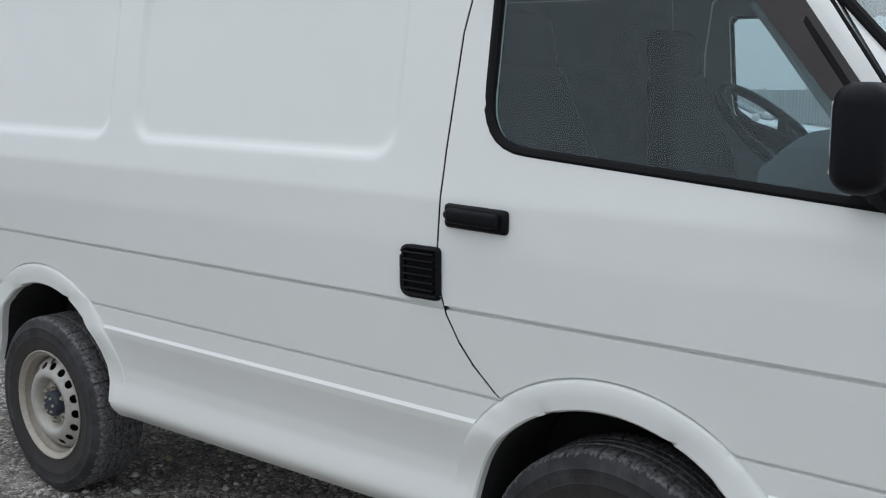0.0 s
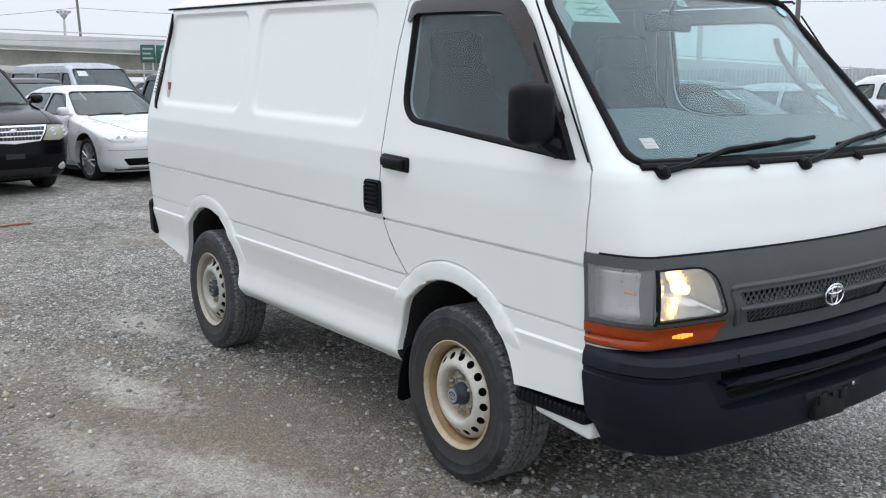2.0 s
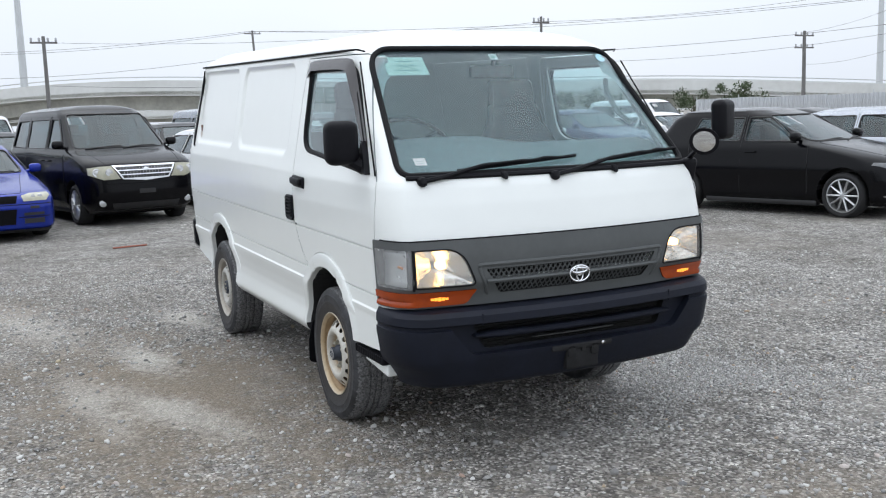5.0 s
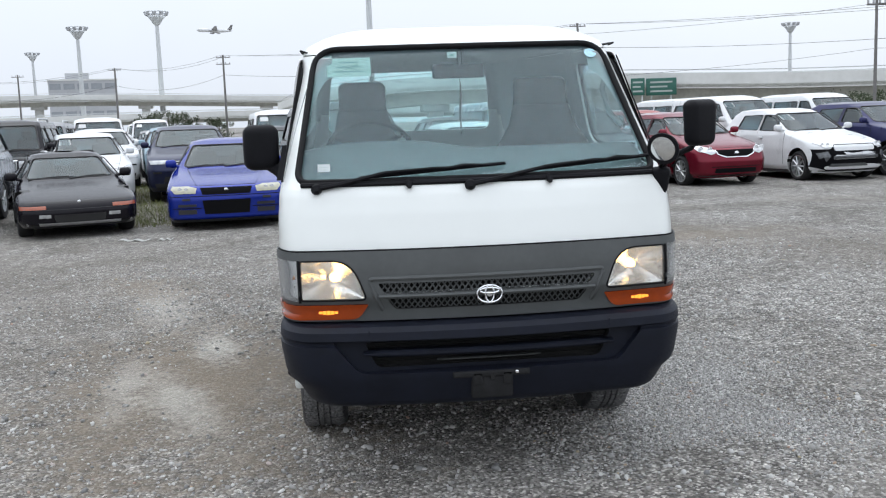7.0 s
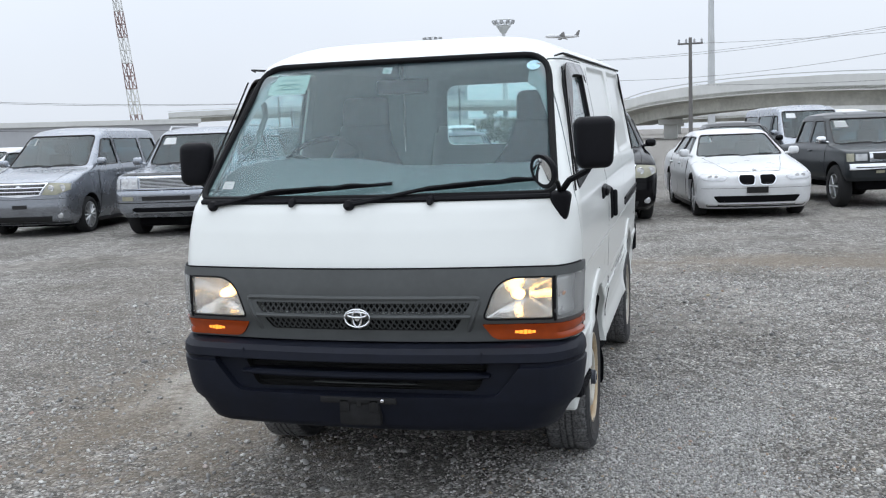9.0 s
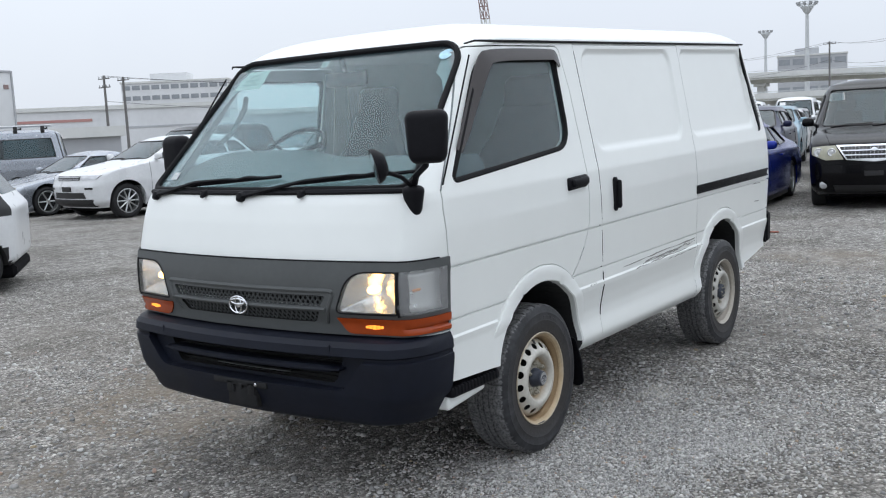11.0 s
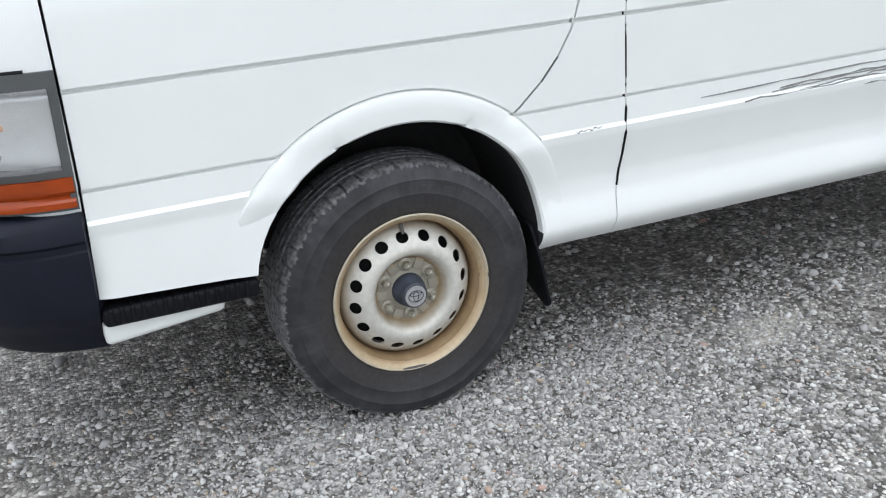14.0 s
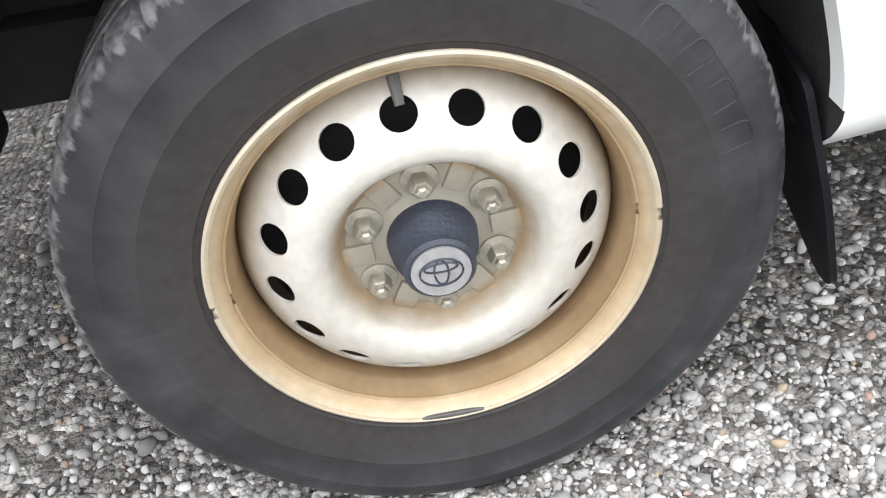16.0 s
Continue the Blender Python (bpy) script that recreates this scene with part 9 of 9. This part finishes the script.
# corrugated fence, panel by panel
fence = tagged(new("corrugated_fence"), "grey corrugated metal fence at the yard's edge", "fence")
fa, fb = Vector((-40, 36.2, 0)), Vector((-8, 63.5, 0))
fd = (fb - fa).normalized()
fence.location, fence.rotation_euler = fa, (0, 0, math.atan2(fd.y, fd.x))
bm = bmesh.new()
lo, hi = [], []
for i in range(25):
    xx = 1.2 * i / 24
    yy = 0.035 * (1 if i % 4 in (0, 1) else -1)
    lo.append((xx, yy)), hi.append((xx, yy))
for off in (0.0, 0.012):
    for i in range(24):
        vs = [bm.verts.new((lo[i + a][0], lo[i + a][1] + off, z)) for a, z in ((0, 0), (1, 0), (1, 2.05), (0, 2.05))]
        bm.faces.new(vs)
panel = part("panel", bm, M_CORR, fence)
cnt = int((fb - fa).length / 1.2)
for k in range(cnt):
    o = panel if k == 0 else new("panel", panel.data)
    o.parent, o.location = fence, (1.2 * k, 0, 0.02 * (k % 3))
for k in range(0, cnt, 2):
    bm = bmesh.new()
    bm_tube(bm, [(1.2 * k, 0.08, 0), (1.2 * k, 0.08, 2.25)], 0.03, 8)
    part("post", bm, M_MAST, fence)

# airliner in the overcast
plane = tagged(new("airliner"), "white twin-engined airliner low in the sky", "aeroplane")
plane.matrix_world = pose(-689, -85, 68, 0, 0, -90) @ pose(0, 0, 0, 8, -3, 0)
bm = bmesh.new()
bm_lathe(bm, [(0.0, 12.0), (0.7, 11.5), (1.2, 10), (1.3, 6), (1.3, -5), (0.9, -9), (0.3, -12), (0.0, -12.2)], 16, "x")
part("fuselage", bm, M_WALLW, plane)
for s in (-1, 1):
    bm = bmesh.new()
    prism_pts = [(2.5, s * 1.0), (-1.8, s * 11.5), (-3.0, s * 11.5), (-2.5, s * 1.0)]
    top_v, bot_v = [bm.verts.new((x, y, -0.5 + 0.09 * abs(y))) for x, y in prism_pts], [bm.verts.new((x, y, -0.75 + 0.09 * abs(y))) for x, y in prism_pts]
    bm.faces.new(top_v), bm.faces.new(bot_v)
    for i in range(4):
        bm.faces.new((top_v[i], top_v[(i + 1) % 4], bot_v[(i + 1) % 4], bot_v[i]))
    part("wing", bm, M_WALLG, plane)
    bm = bmesh.new()
    bm_lathe(bm, [(0.55, 1.6), (0.65, 0.8), (0.55, -0.8), (0.3, -1.3)], 12, "x", 1.6, s * 4.0, -1.0)
    part("engine", bm, M_WALLG, plane)
    bm = bmesh.new()
    bm_box(bm, -11.6, -10.0, *sorted((s * 0.3, s * 4.0)), 0.6, 0.75)
    part("tailplane", bm, M_WALLG, plane)
bm = bmesh.new()
fin = [(-8.8, 0.8), (-11.3, 4.2), (-12.6, 4.2), (-11.8, 0.8)]
l_v, r_v = [bm.verts.new((x, -0.12, z)) for x, z in fin], [bm.verts.new((x, 0.12, z)) for x, z in fin]
bm.faces.new(l_v), bm.faces.new(r_v)
for i in range(4):
    bm.faces.new((l_v[i], l_v[(i + 1) % 4], r_v[(i + 1) % 4], r_v[i]))
part("tail_fin", bm, M_POLE, plane)


# trees and scrub by the elevated road
def tree(x, y, h, spread, seed, low=0.25, kind="tree"):
    rng = random.Random(seed)
    t = tagged(new(kind), "dark green scrubby " + kind + " beside the elevated road", kind, "trees and bushes by the road")
    t.location = (x, y, 0)
    bm = bmesh.new()
    bm_tube(bm, [(0, 0, -0.05), (0.1, 0.05, h * 0.4), (0.0, 0.1, h * 0.8)], [h * 0.035, h * 0.025, h * 0.008], 7)
    for k in range(5):
        a = rng.uniform(0, 6.28)
        bm_tube(bm, [(0, 0, h * (low + 0.1 * k)), (spread * 0.55 * math.cos(a), spread * 0.55 * math.sin(a), h * (low + 0.15 + 0.1 * k))], [h * 0.015, h * 0.006], 5)
    part("trunk", bm, M_BARK, t)
    vs, fs = [], []
    for c in range(26):
        a, u = rng.uniform(0, 6.28), rng.random() ** 0.5
        cz = h * rng.uniform(low, 0.95)
        rr = spread * u * math.sqrt(max(0.1, 1 - ((cz / h - 0.5) / 0.55) ** 2))
        cx, cy, cr = rr * math.cos(a), rr * math.sin(a), spread * rng.uniform(0.16, 0.34)
        for q in range(70):
            d = Vector((rng.gauss(0, 1), rng.gauss(0, 1), rng.gauss(0, 0.8))).normalized() * cr * rng.random() ** 0.35
            e1 = Vector((rng.gauss(0, 1), rng.gauss(0, 1), rng.gauss(0, 1))).normalized()
            e2 = e1.orthogonal().normalized()
            s = h * rng.uniform(0.014, 0.03)
            o = Vector((cx, cy, max(0.1, cz + d.z))) + Vector((d.x, d.y, 0))
            b = len(vs)
            vs += [tuple(o + e1 * s * 1.6), tuple(o + e2 * s * 0.6), tuple(o - e1 * s * 1.6), tuple(o - e2 * s * 0.6)]
            fs.append((b, b + 1, b + 2, b + 3))
    crown = mesh_ob("crown", vs, fs, M_LEAF)
    crown.parent = t
    return t


for i, (x, y, h, sp) in enumerate(((-102, -21.3, 3.3, 1.9), (-101.5, -19.2, 3.6, 2.0), (-100.5, -17.2, 3.2, 1.9), (-100, -13.6, 2.7, 1.6))):
    tree(x, y, h, sp, 40 + i, kind="tree" if h > 4 else "bush", low=0.25 if h > 4 else 0.1)
for i in range(3, 9):
    tree(-74 + 1.8 * i, 30 + 3.4 * i, 2.6 + 0.5 * ((i * 7) % 3), 2.4, 70 + i, 0.1, "bush")

# ---- small things on the ground ----
def grass(label, x0, y0, x1, y1, wide, count, seed, tall=0.16):
    rng = random.Random(seed)
    vs, fs = [], []
    for _ in range(count):
        t, u = rng.random(), rng.uniform(-wide, wide)
        L = math.hypot(x1 - x0, y1 - y0)
        cx, cy = x0 + (x1 - x0) * t - (y1 - y0) / L * u, y0 + (y1 - y0) * t + (x1 - x0) / L * u
        a, hgt, ln = rng.uniform(0, 6.28), tall * rng.uniform(0.4, 1.0), rng.uniform(0.02, 0.10)
        dx, dy = math.cos(a), math.sin(a)
        b = len(vs)
        vs += [(cx - dy * 0.006, cy + dx * 0.006, -0.01), (cx + dy * 0.006, cy - dx * 0.006, -0.01), (cx + dx * ln, cy + dy * ln, hgt)]
        fs.append((b, b + 1, b + 2))
    tagged(mesh_ob("grass", vs, fs, M_GRASS), label, "grass", kind="stuff")


M_GRASS = mat("yellow_green_grass", (0.09, 0.12, 0.03), 0.8, scale=4.0, col2=(0.17, 0.16, 0.06), vary=0.3)
grass("yellow-green grass strip between the car lanes", -9.6, -3.7, -22, -6.6, 0.5, 4500, 3, 0.11)
M_PAPER = mat("dirty_white_paper", (0.62, 0.62, 0.60), 0.8, vary=0.1, scale=6)
for x, y, a, ln in ((-7.8, -3.55, 70, 0.24), (-7.75, -3.1, 85, 0.10)):
    bm = bmesh.new()
    n = 8
    rows = [[bm.verts.new((ln * (i / n - 0.5) * 2, 0.085 * s, 0.006 + 0.014 * math.sin(i * 1.7 + s))) for s in (-1, 0, 1)] for i in range(n + 1)]
    for r0, r1 in zip(rows, rows[1:]):
        for j in range(2):
            bm.faces.new((r0[j], r0[j + 1], r1[j + 1], r1[j]))
    bmesh.ops.solidify(bm, geom=list(bm.faces), thickness=0.003)
    o = tagged(part("paper_scrap", bm, M_PAPER), "crumpled white paper scrap lying on the gravel", "litter", "litter on the gravel")
    o.matrix_world = pose(x, y, 0.003, 0, 0, a)
bm = bmesh.new()
bm_tube(bm, [(0, -0.22, 0.012), (0.02, 0, 0.016), (0, 0.22, 0.012)], 0.011, 7)
o = tagged(part("stick", bm, mat("red_brown_stick", (0.28, 0.09, 0.06), 0.7, vary=0.3, scale=30)), "reddish stick lying on the gravel", "stick")
o.matrix_world = pose(-7.1, -0.75, 0, 0, 0, 10)
